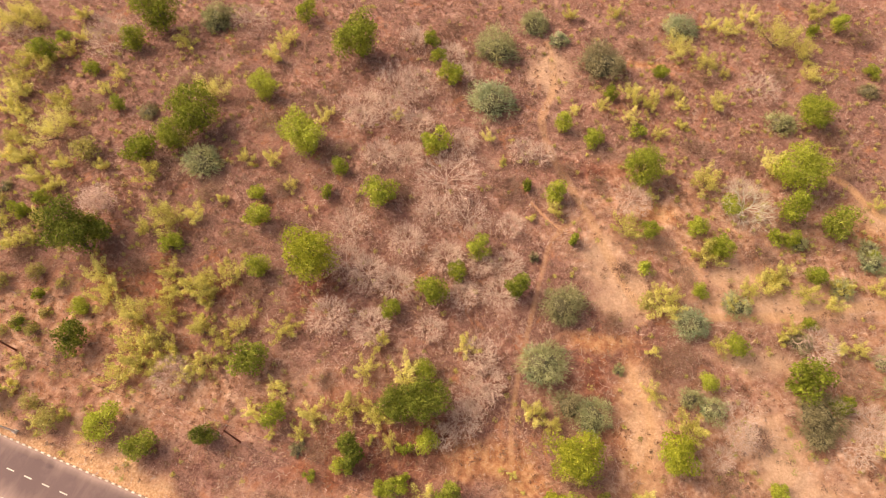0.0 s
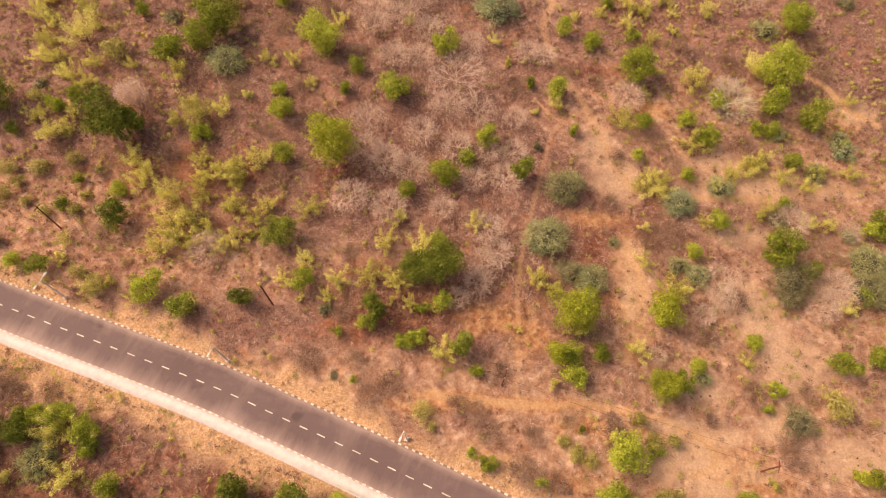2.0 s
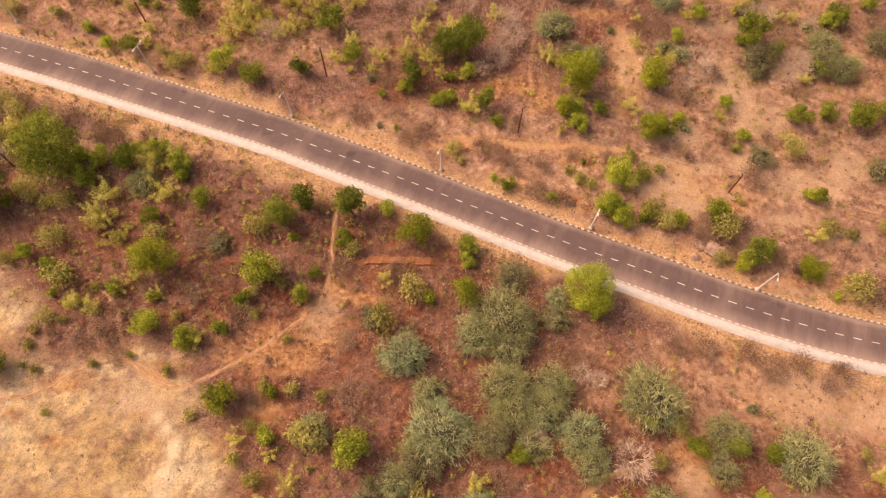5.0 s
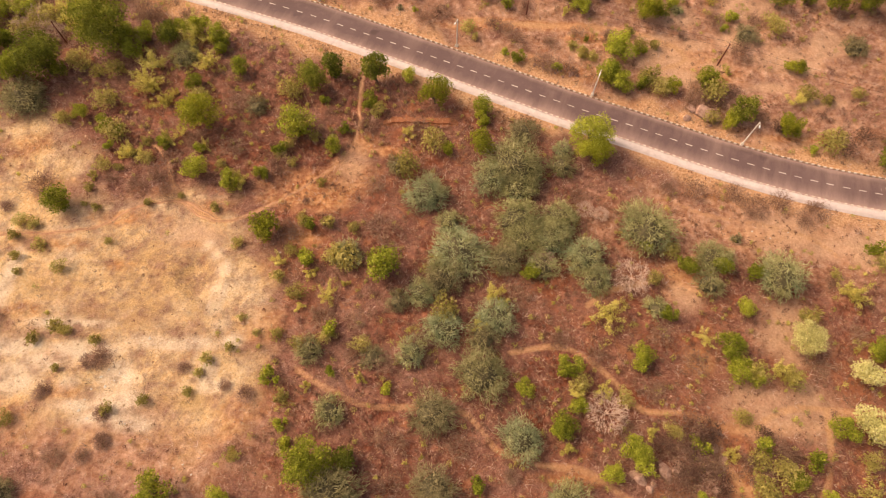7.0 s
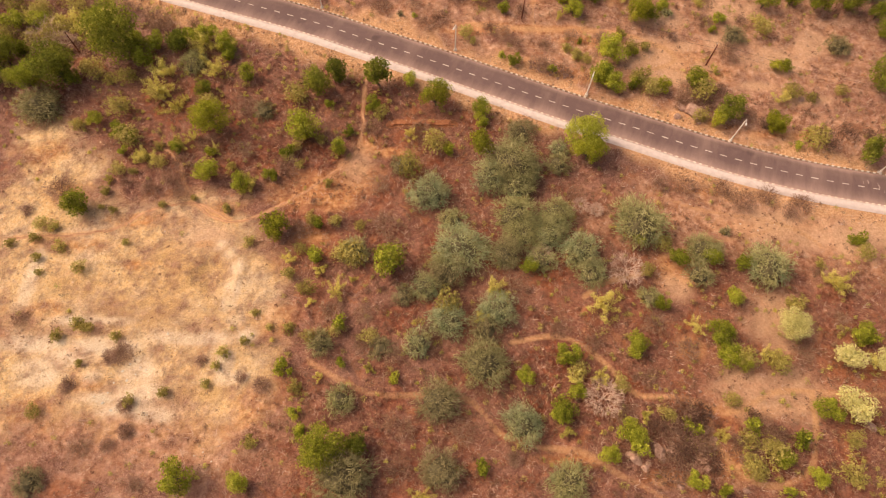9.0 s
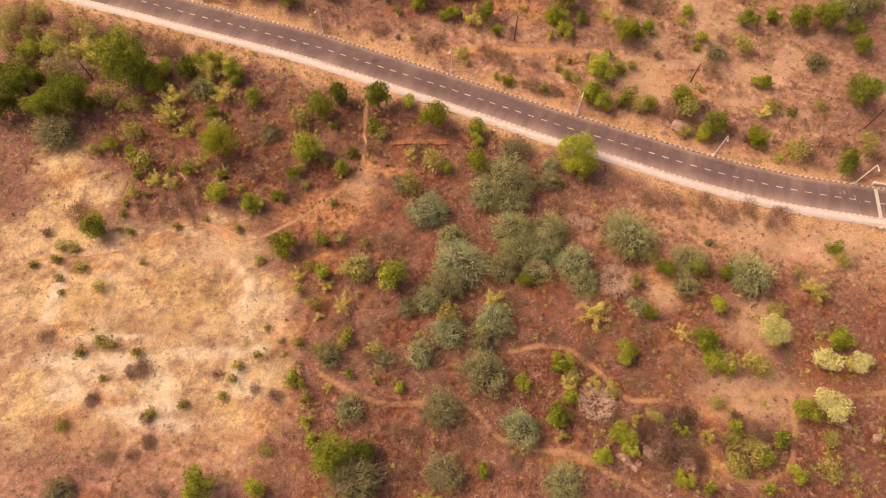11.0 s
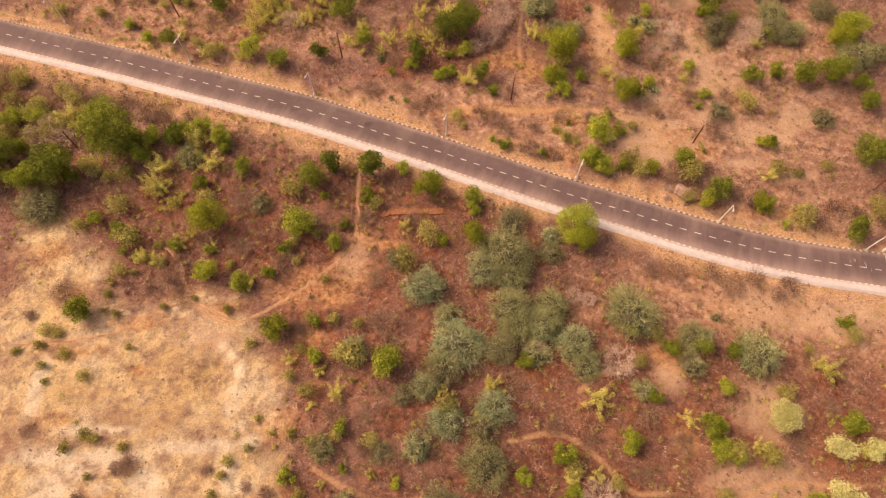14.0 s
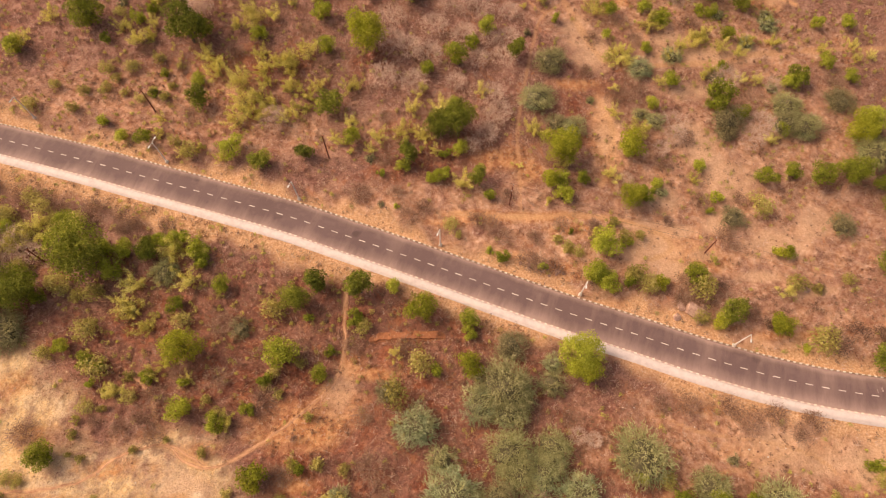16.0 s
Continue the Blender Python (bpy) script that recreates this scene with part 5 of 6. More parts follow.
plant("yellow", 46.2, 70.5, 2.92)
plant("yellow", -59.3, 69.2, 2.57)
plant("yellow", 35.6, 68.3, 1.26)
plant("yellow", -81.6, 68.2, 2.37)
plant("yellow", -31.6, 67.6, 1.49)
plant("yellow", 77.9, 67.6, 1.46)
plant("yellow", -77.9, 66.6, 2.14)
plant("yellow", -44.5, 64.4, 1.27)
plant("yellow", 18.0, 64.2, 1.86)
plant("yellow", -105.2, 62.8, 2.24)
plant("yellow", 13.5, 62.3, 1.04)
plant("yellow", -48.8, 60.8, 2.08)
plant("yellow", 30.9, 60.3, 2.62)
plant("yellow", -54.4, 59.9, 3.29)
plant("yellow", -78.9, 59.9, 1.58)
plant("yellow", -85.8, 58.9, 1.95)
plant("yellow", -57.1, 57.8, 2.06)
plant("yellow", -78.6, 56.3, 1.87)
plant("yellow", -110.8, 56.2, 2.48)
plant("yellow", 43.8, 56.0, 2.49)
plant("yellow", -78.2, 54.7, 1.11)
plant("yellow", -80.8, 54.7, 2.56)
plant("yellow", 57.5, 53.2, 1.93)
plant("yellow", 54.8, 53.0, 1.19)
plant("yellow", 56.0, 51.5, 2.15)
plant("yellow", 67.7, 51.5, 1.93)
plant("yellow", 74.5, 50.6, 1.93)
plant("yellow", 54.2, 50.5, 2.19)
plant("yellow", 94.2, 50.0, 1.66)
plant("yellow", 51.1, 49.8, 1.76)
plant("yellow", 60.5, 49.6, 2.13)
plant("yellow", -39.2, 49.4, 2.48)
plant("yellow", 35.6, 49.3, 1.91)
plant("yellow", -50.5, 49.3, 2.00)
plant("yellow", -64.0, 49.2, 2.50)
plant("yellow", -44.3, 48.4, 1.99)
plant("yellow", 86.1, 48.4, 1.65)
plant("yellow", 65.2, 48.0, 1.74)
plant("yellow", 37.4, 47.7, 1.90)
plant("yellow", -60.9, 47.3, 2.16)
plant("yellow", 47.9, 47.3, 1.55)
plant("yellow", -46.9, 47.2, 2.17)
plant("yellow", 97.9, 47.0, 1.38)
plant("yellow", -49.9, 46.6, 1.98)
plant("yellow", -43.7, 46.3, 2.69)
plant("yellow", 94.2, 46.2, 1.37)
plant("yellow", 35.9, 46.0, 2.39)
plant("yellow", -61.4, 44.6, 2.45)
plant("yellow", -43.5, 44.3, 1.76)
plant("yellow", -50.0, 44.2, 1.77)
plant("yellow", 58.0, 43.0, 1.62)
plant("yellow", -54.7, 41.9, 3.08)
plant("yellow", -48.9, 41.7, 1.75)
plant("yellow", 55.4, 41.4, 1.30)
plant("yellow", -43.7, 41.0, 1.60)
plant("yellow", 64.2, 40.3, 1.72)
plant("yellow", 44.8, 40.2, 1.51)
plant("yellow", -36.7, 40.1, 1.92)
plant("yellow", 68.1, 40.0, 1.51)
plant("yellow", -28.8, 39.7, 2.38)
plant("yellow", -42.7, 39.2, 2.38)
plant("yellow", -12.2, 38.5, 1.92)
plant("yellow", 33.6, 38.5, 1.31)
plant("yellow", 1.7, 37.8, 1.91)
plant("yellow", -39.2, 37.5, 1.71)
plant("yellow", -50.0, 37.4, 2.37)
plant("yellow", -53.8, 36.3, 2.64)
plant("yellow", -47.2, 35.2, 2.07)
plant("yellow", -39.1, 34.6, 1.27)
plant("yellow", -41.8, 33.9, 2.31)
plant("yellow", -14.5, 33.7, 2.10)
plant("yellow", -48.4, 33.3, 1.83)
plant("yellow", -52.3, 33.0, 2.33)
plant("yellow", -7.7, 32.8, 2.90)
plant("yellow", -73.1, 32.7, 1.42)
plant("yellow", -50.1, 32.2, 1.89)
plant("yellow", -44.7, 32.1, 1.86)
plant("yellow", 32.6, 31.5, 1.67)
plant("yellow", -54.9, 31.1, 2.60)
plant("yellow", -28.4, 30.0, 1.87)
plant("yellow", -72.8, 29.0, 1.31)
plant("yellow", 13.5, 27.7, 2.26)
plant("yellow", -13.1, 27.2, 1.65)
plant("yellow", -17.2, 27.1, 2.55)
plant("yellow", 37.8, 26.6, 2.85)
plant("yellow", -32.0, 26.3, 1.36)
plant("yellow", 16.2, 26.0, 1.54)
plant("yellow", -11.9, 25.7, 1.79)
plant("yellow", -22.2, 25.5, 2.24)
plant("yellow", -30.9, 25.1, 1.26)
plant("yellow", -62.8, 24.8, 1.28)
plant("yellow", -67.0, 23.7, 1.46)
plant("yellow", 68.1, 23.6, 1.81)
plant("yellow", -12.4, 23.1, 1.02)
plant("yellow", -24.1, 23.1, 1.42)
plant("yellow", -28.8, 22.7, 1.02)
plant("yellow", -9.3, 22.5, 1.42)
plant("yellow", -58.1, 21.9, 1.35)
plant("yellow", 10.0, 18.6, 0.80)
plant("yellow", 19.3, 18.5, 1.79)
plant("yellow", 29.9, 15.1, 1.96)
plant("yellow", -3.5, 13.8, 2.43)
plant("yellow", 48.6, 13.5, 1.38)
plant("yellow", 15.5, 9.4, 1.16)
plant("weed", -103.2, 9.0, 2.42)
plant("weed", 61.7, 8.0, 2.85)
plant("yellow", -106.8, 7.4, 1.62)
plant("weed", -109.8, 7.1, 2.01)
plant("yellow", -94.6, 6.6, 2.04)
plant("weed", -91.8, 6.3, 2.28)
plant("yellow", -88.0, 6.1, 2.65)
plant("weed", -105.2, 6.1, 2.65)
plant("yellow", -96.3, 5.0, 2.77)
plant("weed", -99.5, 3.3, 3.12)
plant("yellow", -92.8, 3.0, 2.26)
plant("weed", -100.4, 1.8, 2.01)
plant("yellow", -111.3, 1.1, 1.59)
plant("weed", -89.0, 0.7, 1.75)
plant("yellow", 24.3, 0.5, 1.67)
plant("yellow", -65.0, 0.0, 3.08)
plant("weed", -76.9, -0.6, 1.55)
plant("yellow", -60.6, -1.1, 2.59)
plant("weed", -97.6, -3.8, 2.34)
plant("yellow", -79.9, -4.3, 1.32)
plant("yellow", 49.1, -5.3, 1.10)
plant("weed", -90.7, -6.6, 1.53)
plant("yellow", -60.4, -7.3, 2.68)
plant("weed", -87.7, -8.0, 2.66)
plant("yellow", -72.0, -8.2, 2.67)
plant("weed", -80.0, -9.4, 2.35)
plant("yellow", -106.4, -10.4, 2.30)
plant("weed", -83.5, -10.6, 1.79)
plant("yellow", -72.9, -12.5, 2.51)
plant("yellow", 62.6, -12.7, 1.81)
plant("weed", -73.5, -13.8, 2.10)
plant("yellow", -71.4, -13.9, 1.77)
plant("weed", -43.1, -14.5, 2.60)
plant("yellow", -66.5, -14.7, 0.85)
plant("weed", -61.3, -16.2, 2.08)
plant("yellow", -67.6, -17.1, 1.89)
plant("weed", -80.1, -17.3, 2.69)
plant("yellow", -68.3, -17.3, 1.25)
plant("weed", -88.1, -21.7, 1.75)
plant("yellow", -18.0, -24.0, 1.62)
plant("yellow", -63.4, -24.8, 1.39)
plant("weed", -76.4, -24.9, 2.63)
plant("yellow", -65.4, -26.7, 1.72)
plant("weed", -70.0, -27.0, 1.10)
plant("yellow", -58.4, -27.7, 1.37)
plant("weed", -42.6, -29.1, 1.48)
plant("yellow", -74.2, -29.6, 1.30)
plant("weed", -72.4, -29.7, 1.39)
plant("yellow", -71.8, -30.3, 2.14)
plant("weed", -77.0, -32.1, 1.77)
plant("yellow", -78.1, -34.9, 0.98)
plant("weed", -51.5, -35.0, 1.56)
plant("yellow", -49.3, -35.6, 1.88)
plant("yellow", -39.7, -52.3, 1.43)
plant("yellow", -34.2, -54.6, 1.32)
plant("yellow", 61.6, -55.2, 1.41)
plant("yellow", -27.6, -56.5, 0.88)
plant("yellow", 62.7, -56.9, 2.25)
plant("yellow", -1.3, -58.1, 1.95)
plant("yellow", -30.6, -58.7, 1.72)
plant("yellow", 17.8, -60.7, 2.49)
plant("yellow", -34.9, -60.8, 1.08)
plant("yellow", -3.8, -63.5, 1.49)
plant("yellow", 34.4, -64.8, 1.58)
plant("yellow", 46.2, -69.7, 1.55)
plant("yellow", 48.2, -70.7, 1.73)
plant("yellow", 40.8, -70.7, 1.88)
plant("yellow", 65.0, -71.3, 1.35)
plant("yellow", -23.4, -73.1, 1.14)
plant("yellow", 16.4, -74.6, 1.51)
plant("yellow", -31.8, -74.7, 0.95)
plant("yellow", 11.7, -74.7, 1.51)
plant("yellow", 23.1, -80.6, 1.20)
plant("yellow", 9.9, -83.4, 1.27)
plant("yellow", 35.7, -83.9, 1.45)
plant("yellow", -13.7, -93.7, 1.37)
plant("weed", -73.3, 74.2, 2.76)
plant("weed", -87.6, 63.7, 1.60)
plant("weed", -75.2, 49.2, 1.75)
plant("weed", -81.8, 47.4, 1.91)
plant("weed", -70.5, 47.2, 1.09)
plant("weed", -87.8, 46.9, 1.91)
plant("weed", 33.5, 46.5, 1.94)
plant("weed", -85.0, 44.3, 1.51)
plant("weed", -100.4, 43.6, 1.63)
plant("weed", -66.2, 43.5, 1.50)
plant("weed", -71.9, 41.8, 1.07)
plant("weed", -87.3, 41.2, 1.71)
plant("weed", -92.4, 40.9, 1.61)
plant("weed", -75.9, 40.5, 1.07)
plant("weed", -82.9, 40.3, 1.07)
plant("weed", -73.2, 38.7, 1.27)
plant("weed", -79.0, 38.5, 1.48)
plant("weed", -105.1, 37.4, 2.00)
plant("weed", -94.3, 36.4, 1.60)
plant("weed", -68.9, 26.4, 1.56)
plant("weed", -65.1, 23.8, 2.31)
plant("weed", -109.8, 16.8, 2.49)
plant("weed", -115.6, 15.8, 3.03)
plant("weed", 29.1, 3.7, 1.33)
plant("weed", -6.6, 3.5, 1.89)
plant("weed", -4.6, 1.8, 0.95)
plant("weed", -72.2, 1.4, 1.35)
plant("weed", 33.9, 0.6, 1.31)
plant("weed", 16.6, 0.4, 1.13)
plant("weed", 31.3, 0.3, 1.77)
plant("weed", 18.3, -2.1, 1.11)
plant("weed", 21.0, -2.5, 1.59)
plant("weed", 32.6, -8.3, 2.49)
plant("weed", 31.2, -8.4, 1.72)
plant("weed", 33.9, -10.0, 2.14)
plant("weed", 76.9, -10.3, 1.57)
plant("weed", 35.4, -11.3, 1.49)
plant("weed", 65.8, -11.4, 2.26)
plant("weed", 45.2, -11.9, 2.84)
plant("weed", 69.7, -12.1, 1.24)
plant("weed", 43.9, -17.5, 1.79)
plant("weed", -24.6, -19.0, 2.07)
plant("weed", 84.0, -20.7, 2.53)
plant("weed", 67.5, -23.1, 2.94)
plant("weed", -36.3, -25.2, 1.22)
plant("weed", -12.8, -26.0, 2.77)
plant("weed", -42.0, -27.1, 1.54)
plant("weed", -68.8, -31.0, 1.59)
plant("weed", -40.4, -31.2, 1.19)
plant("weed", -17.3, -31.8, 2.87)
plant("weed", -54.2, -32.1, 1.19)
plant("weed", -73.9, -33.1, 0.99)
plant("weed", -33.9, -35.6, 0.97)
plant("weed", -78.3, -37.8, 0.97)
plant("weed", -60.4, -39.3, 0.77)
plant("weed", -84.2, -40.8, 2.29)
plant("weed", -66.3, -41.0, 0.90)
plant("weed", -78.4, -41.3, 0.72)
plant("weed", -53.4, -41.6, 1.14)
plant("weed", -75.9, -42.1, 0.90)
plant("weed", -36.4, -44.1, 1.38)
plant("weed", -32.1, -44.3, 1.31)
plant("weed", -89.1, -45.2, 1.44)
plant("weed", -27.1, -45.5, 1.38)
plant("weed", -86.5, -45.8, 1.22)
plant("weed", -89.5, -48.1, 1.02)
plant("weed", 31.6, -48.1, 1.82)
plant("weed", -47.9, -48.8, 1.08)
plant("weed", -71.5, -49.1, 0.81)
plant("weed", 70.5, -49.2, 1.71)
plant("weed", -93.6, -49.3, 1.01)
plant("weed", -84.0, -49.9, 1.21)
plant("weed", -38.1, -50.2, 1.35)
plant("weed", -27.7, -51.3, 2.89)
plant("weed", 61.0, -51.7, 1.08)
plant("weed", -87.6, -52.2, 1.00)
plant("weed", -78.5, -54.3, 1.38)
plant("weed", -86.4, -55.3, 0.79)
plant("weed", -39.9, -55.5, 1.26)
plant("weed", -9.5, -60.2, 2.80)
plant("weed", -44.8, -63.0, 0.76)
plant("weed", -76.2, -65.3, 1.31)
plant("weed", -41.7, -65.7, 0.75)
plant("weed", -38.2, -66.1, 1.19)
plant("weed", -74.1, -66.2, 1.12)
plant("weed", -29.8, -66.6, 1.38)
plant("weed", -79.1, -67.6, 1.12)
plant("weed", -68.7, -67.7, 1.11)
plant("weed", -45.7, -68.4, 0.93)
plant("weed", -49.0, -70.6, 1.28)
plant("weed", -73.6, -72.6, 0.73)
plant("weed", -50.1, -72.9, 0.91)
plant("weed", 19.8, -74.9, 1.71)
plant("weed", -51.1, -76.2, 0.90)
plant("weed", -35.8, -76.6, 1.32)
plant("weed", -57.7, -77.8, 1.07)
plant("weed", 38.3, -77.9, 1.50)
plant("weed", -63.4, -79.2, 1.06)
plant("weed", -78.8, -80.5, 1.39)
plant("weed", 26.7, -80.6, 1.41)
plant("weed", 38.6, -85.0, 1.97)
plant("weed", -41.8, -85.7, 1.26)
plant("grey", 15.5, 112.8, 3.52)
plant("grey", 47.9, 112.7, 3.75)
plant("grey", -55.7, 112.5, 4.08)
plant("grey", 21.0, 108.1, 1.98)
plant("grey", 7.2, 104.1, 4.85)
plant("grey", 29.2, 100.6, 4.99)
plant("grey", 84.4, 95.8, 2.11)
plant("grey", 6.0, 89.1, 4.79)
plant("grey", 63.9, 86.0, 2.81)
plant("grey", -64.0, 85.0, 2.08)
plant("grey", -49.8, 72.5, 4.13)
plant("grey", -87.5, 66.4, 1.31)
plant("grey", 61.7, 59.4, 1.63)
plant("grey", 74.1, 58.8, 1.82)
plant("grey", 74.0, 56.3, 2.52)
plant("grey", 13.9, 55.0, 1.01)
plant("grey", 67.8, 51.0, 2.17)
plant("grey", 48.6, 47.1, 2.43)
plant("grey", 18.9, 46.1, 4.06)
plant("grey", 40.3, 43.6, 3.06)
plant("grey", 58.2, 41.1, 2.17)
plant("grey", 71.5, 38.3, 1.51)
plant("grey", 27.5, 35.5, 1.07)
plant("grey", 14.9, 35.4, 4.01)
plant("grey", 86.7, 34.1, 3.72)
plant("grey", 73.3, 32.5, 3.68)
plant("grey", 38.6, 31.1, 1.89)
plant("grey", 42.0, 29.4, 2.30)
plant("grey", 19.0, 29.1, 2.60)
plant("grey", 58.8, 29.0, 4.14)
plant("grey", 72.3, 28.0, 3.62)
plant("grey", 22.5, 27.4, 3.10)
plant("grey", 77.0, 27.3, 3.66)
plant("grey", 58.1, 26.0, 2.58)
plant("grey", 97.9, 21.6, 2.86)
plant("grey", -24.1, 20.9, 1.22)
plant("grey", 90.9, 19.5, 4.95)
plant("grey", 40.7, 11.0, 1.37)
plant("grey", -21.5, 9.6, 0.78)
plant("grey", 55.2, 4.5, 2.66)
plant("grey", 78.8, 2.3, 2.72)
plant("grey", -66.3, -5.3, 3.05)
plant("grey", -97.3, -17.4, 4.95)
plant("grey", -49.3, -17.9, 2.29)
plant("grey", 4.7, -23.2, 3.24)
plant("grey", 12.8, -26.5, 2.01)
plant("grey", 12.5, -30.3, 2.76)
plant("grey", 2.9, -31.2, 5.82)
plant("grey", -19.5, -31.3, 2.46)
plant("grey", 5.3, -32.3, 3.82)
plant("grey", -1.5, -33.8, 4.02)
plant("grey", 3.9, -35.8, 3.83)
plant("grey", -13.7, -37.9, 4.27)
plant("grey", 11.2, -42.3, 3.91)
plant("grey", 3.3, -42.7, 4.63)
plant("grey", -9.2, -43.8, 2.79)
plant("grey", 27.0, -44.3, 5.49)
plant("grey", 10.7, -44.8, 3.22)
plant("grey", 44.4, -45.1, 1.12)
plant("grey", 4.6, -46.3, 3.83)
plant("grey", 9.2, -46.9, 3.64)
plant("grey", 39.2, -49.5, 3.60)
plant("grey", -7.6, -50.2, 5.34)
plant("grey", 15.2, -50.3, 4.03)
plant("grey", -27.8, -50.6, 2.88)
plant("grey", 0.9, -50.7, 3.58)
plant("grey", 7.6, -51.9, 2.72)
plant("grey", -10.2, -52.9, 3.12)
plant("grey", 50.2, -53.1, 4.58)
plant("grey", 16.8, -54.5, 3.08)
plant("grey", 37.1, -54.7, 2.65)
plant("grey", -10.5, -55.3, 3.93)
plant("grey", -13.9, -57.8, 3.03)
plant("grey", 27.1, -59.3, 2.04)
plant("grey", -18.1, -59.5, 2.16)
plant("grey", -1.2, -62.3, 3.98)
plant("grey", -10.1, -64.5, 3.45)
plant("grey", -3.2, -65.9, 2.95)
plant("grey", -15.4, -68.6, 2.91)
plant("grey", -32.4, -68.8, 2.43)
plant("grey", -21.7, -69.6, 2.13)
plant("grey", -3.9, -72.2, 4.74)
plant("grey", -11.4, -78.8, 3.68)
plant("grey", -27.8, -78.9, 2.59)
plant("grey", 2.2, -82.2, 3.62)
plant("grey", -10.8, -89.7, 3.31)
plant("grey", -26.3, -90.7, 4.73)
plant("grey", 9.1, -91.5, 3.45)
plant("grey", -75.7, -92.0, 2.42)
plant("bare", -48.1, 111.3, 3.53)
plant("bare", -79.1, 107.8, 3.76)
plant("bare", -11.2, 106.5, 2.71)
plant("bare", -99.7, 106.4, 3.15)
plant("bare", -77.5, 103.7, 4.30)
plant("bare", -2.4, 102.6, 2.42)
plant("bare", 0.2, 97.0, 2.13)
plant("bare", 60.7, 94.4, 3.46)
plant("bare", -9.1, 93.2, 3.48)
plant("bare", -13.4, 90.6, 4.57)
plant("bare", -19.9, 86.3, 3.95)
plant("bare", -14.2, 85.4, 3.38)
plant("bare", -19.7, 83.5, 2.81)
plant("bare", -8.4, 82.4, 2.79)
plant("bare", 0.6, 78.7, 2.42)
plant("bare", 12.1, 77.0, 2.18)
plant("bare", 15.9, 76.3, 2.17)
plant("bare", -10.1, 74.8, 2.71)
plant("bare", -15.6, 74.7, 2.71)
plant("bare", 52.4, 70.0, 2.11)
plant("bare", -2.3, 68.6, 5.19)
plant("bare", 32.0, 66.3, 2.90)
plant("bare", -4.1, 62.6, 3.09)
plant("bare", 2.1, 61.7, 3.08)
plant("bare", 9.8, 60.7, 2.25)
plant("bare", -19.3, 58.8, 3.06)
plant("bare", -9.0, 57.1, 2.54)
plant("bare", -1.7, 53.9, 2.99)
plant("bare", 9.3, 53.1, 2.19)
plant("bare", 4.3, 53.0, 2.00)
plant("bare", -19.6, 52.3, 2.99)
plant("bare", -15.5, 50.3, 2.97)
plant("bare", -10.4, 48.4, 2.94)
plant("bare", 7.8, 47.6, 2.73)
plant("bare", 1.5, 47.0, 2.44)
plant("bare", -21.5, 42.5, 2.88)
plant("bare", -4.1, 41.0, 1.91)
plant("bare", -14.1, 40.8, 2.86)
plant("bare", 60.5, 40.4, 2.81)
plant("bare", 71.7, 39.1, 1.88)
plant("bare", 4.4, 36.7, 2.65)
plant("bare", 5.9, 32.1, 2.61)
plant("bare", -46.6, 31.7, 2.62)
plant("bare", 3.3, 29.6, 3.10)
plant("bare", 45.4, 27.7, 3.08)
plant("bare", 66.1, 27.5, 2.88)
plant("bare", 2.3, 26.4, 2.56)
plant("bare", 45.9, 25.4, 2.05)
plant("bare", 63.5, 24.3, 2.55)
plant("bare", -1.2, 23.3, 1.83)
plant("bare", 42.1, 22.1, 1.80)
plant("bare", 33.1, 14.6, 1.39)
plant("bare", -99.9, 1.4, 3.68)
plant("bare", -96.2, -0.2, 2.37)
plant("bare", 16.2, -40.1, 1.51)
plant("bare", 19.1, -40.9, 1.13)
plant("bare", 7.7, -50.9, 1.79)
plant("bare", 23.3, -53.9, 2.63)
plant("dry", 1.6, -57.5, 3.43)
plant("dry", 27.1, -64.3, 1.98)
plant("dry", 32.2, -68.9, 1.95)
plant("bare", 16.3, -78.0, 2.59)
plant("white", 52.1, 65.2, 3.48)
plant("pink", -66.0, 61.9, 3.77)
plant("pink", -47.0, 32.4, 2.09)
plant("thicket", 44.4, -10.0, 2.08)
plant("thicket", 48.9, -10.6, 1.82)
plant("thicket", 70.1, -11.1, 1.31)
plant("thicket", 57.6, -19.6, 1.52)
plant("thicket", 75.2, -20.6, 2.03)
plant("thicket", 79.9, -22.0, 2.02)
plant("thicket", 70.4, -23.1, 2.75)
plant("thicket", 85.8, -24.1, 1.76)
# dark brown thickets, massed here to stand in for the hollow's shade
plant("thicket", 32.2, -79.8, 2.41)
plant("thicket", 40.9, -80.2, 1.61)
plant("thicket", 31.0, -81.2, 2.00)
plant("thicket", 24.7, -82.5, 1.79)
plant("thicket", 29.0, -83.1, 2.18)
plant("thicket", 44.6, -83.7, 1.59)
plant("thicket", 37.4, -84.5, 1.39)
plant("thicket", 32.0, -85.5, 2.35)
plant("thicket", 27.3, -86.8, 2.33)
plant("thicket", 33.0, -88.2, 1.75)
plant("dry", -99.2, 112.9, 1.95)
plant("dry", 86.7, 112.1, 2.98)
plant("dry", -2.7, 111.7, 3.14)
plant("dry", 37.9, 106.4, 2.45)
plant("dry", -49.0, 104.1, 1.86)
plant("dry", 66.5, 99.3, 2.37)
plant("dry", 51.0, 98.5, 2.37)
plant("dry", -53.6, 95.1, 2.39)
plant("dry", -89.1, 94.5, 2.42)
plant("dry", -57.9, 93.2, 2.61)
plant("dry", -29.5, 87.6, 2.53)
plant("dry", -77.7, 86.7, 2.33)
plant("dry", -39.2, 83.0, 2.27)
plant("dry", 73.6, 82.9, 2.44)
plant("dry", 45.5, 78.8, 2.41)
plant("dry", 54.9, 76.7, 2.17)
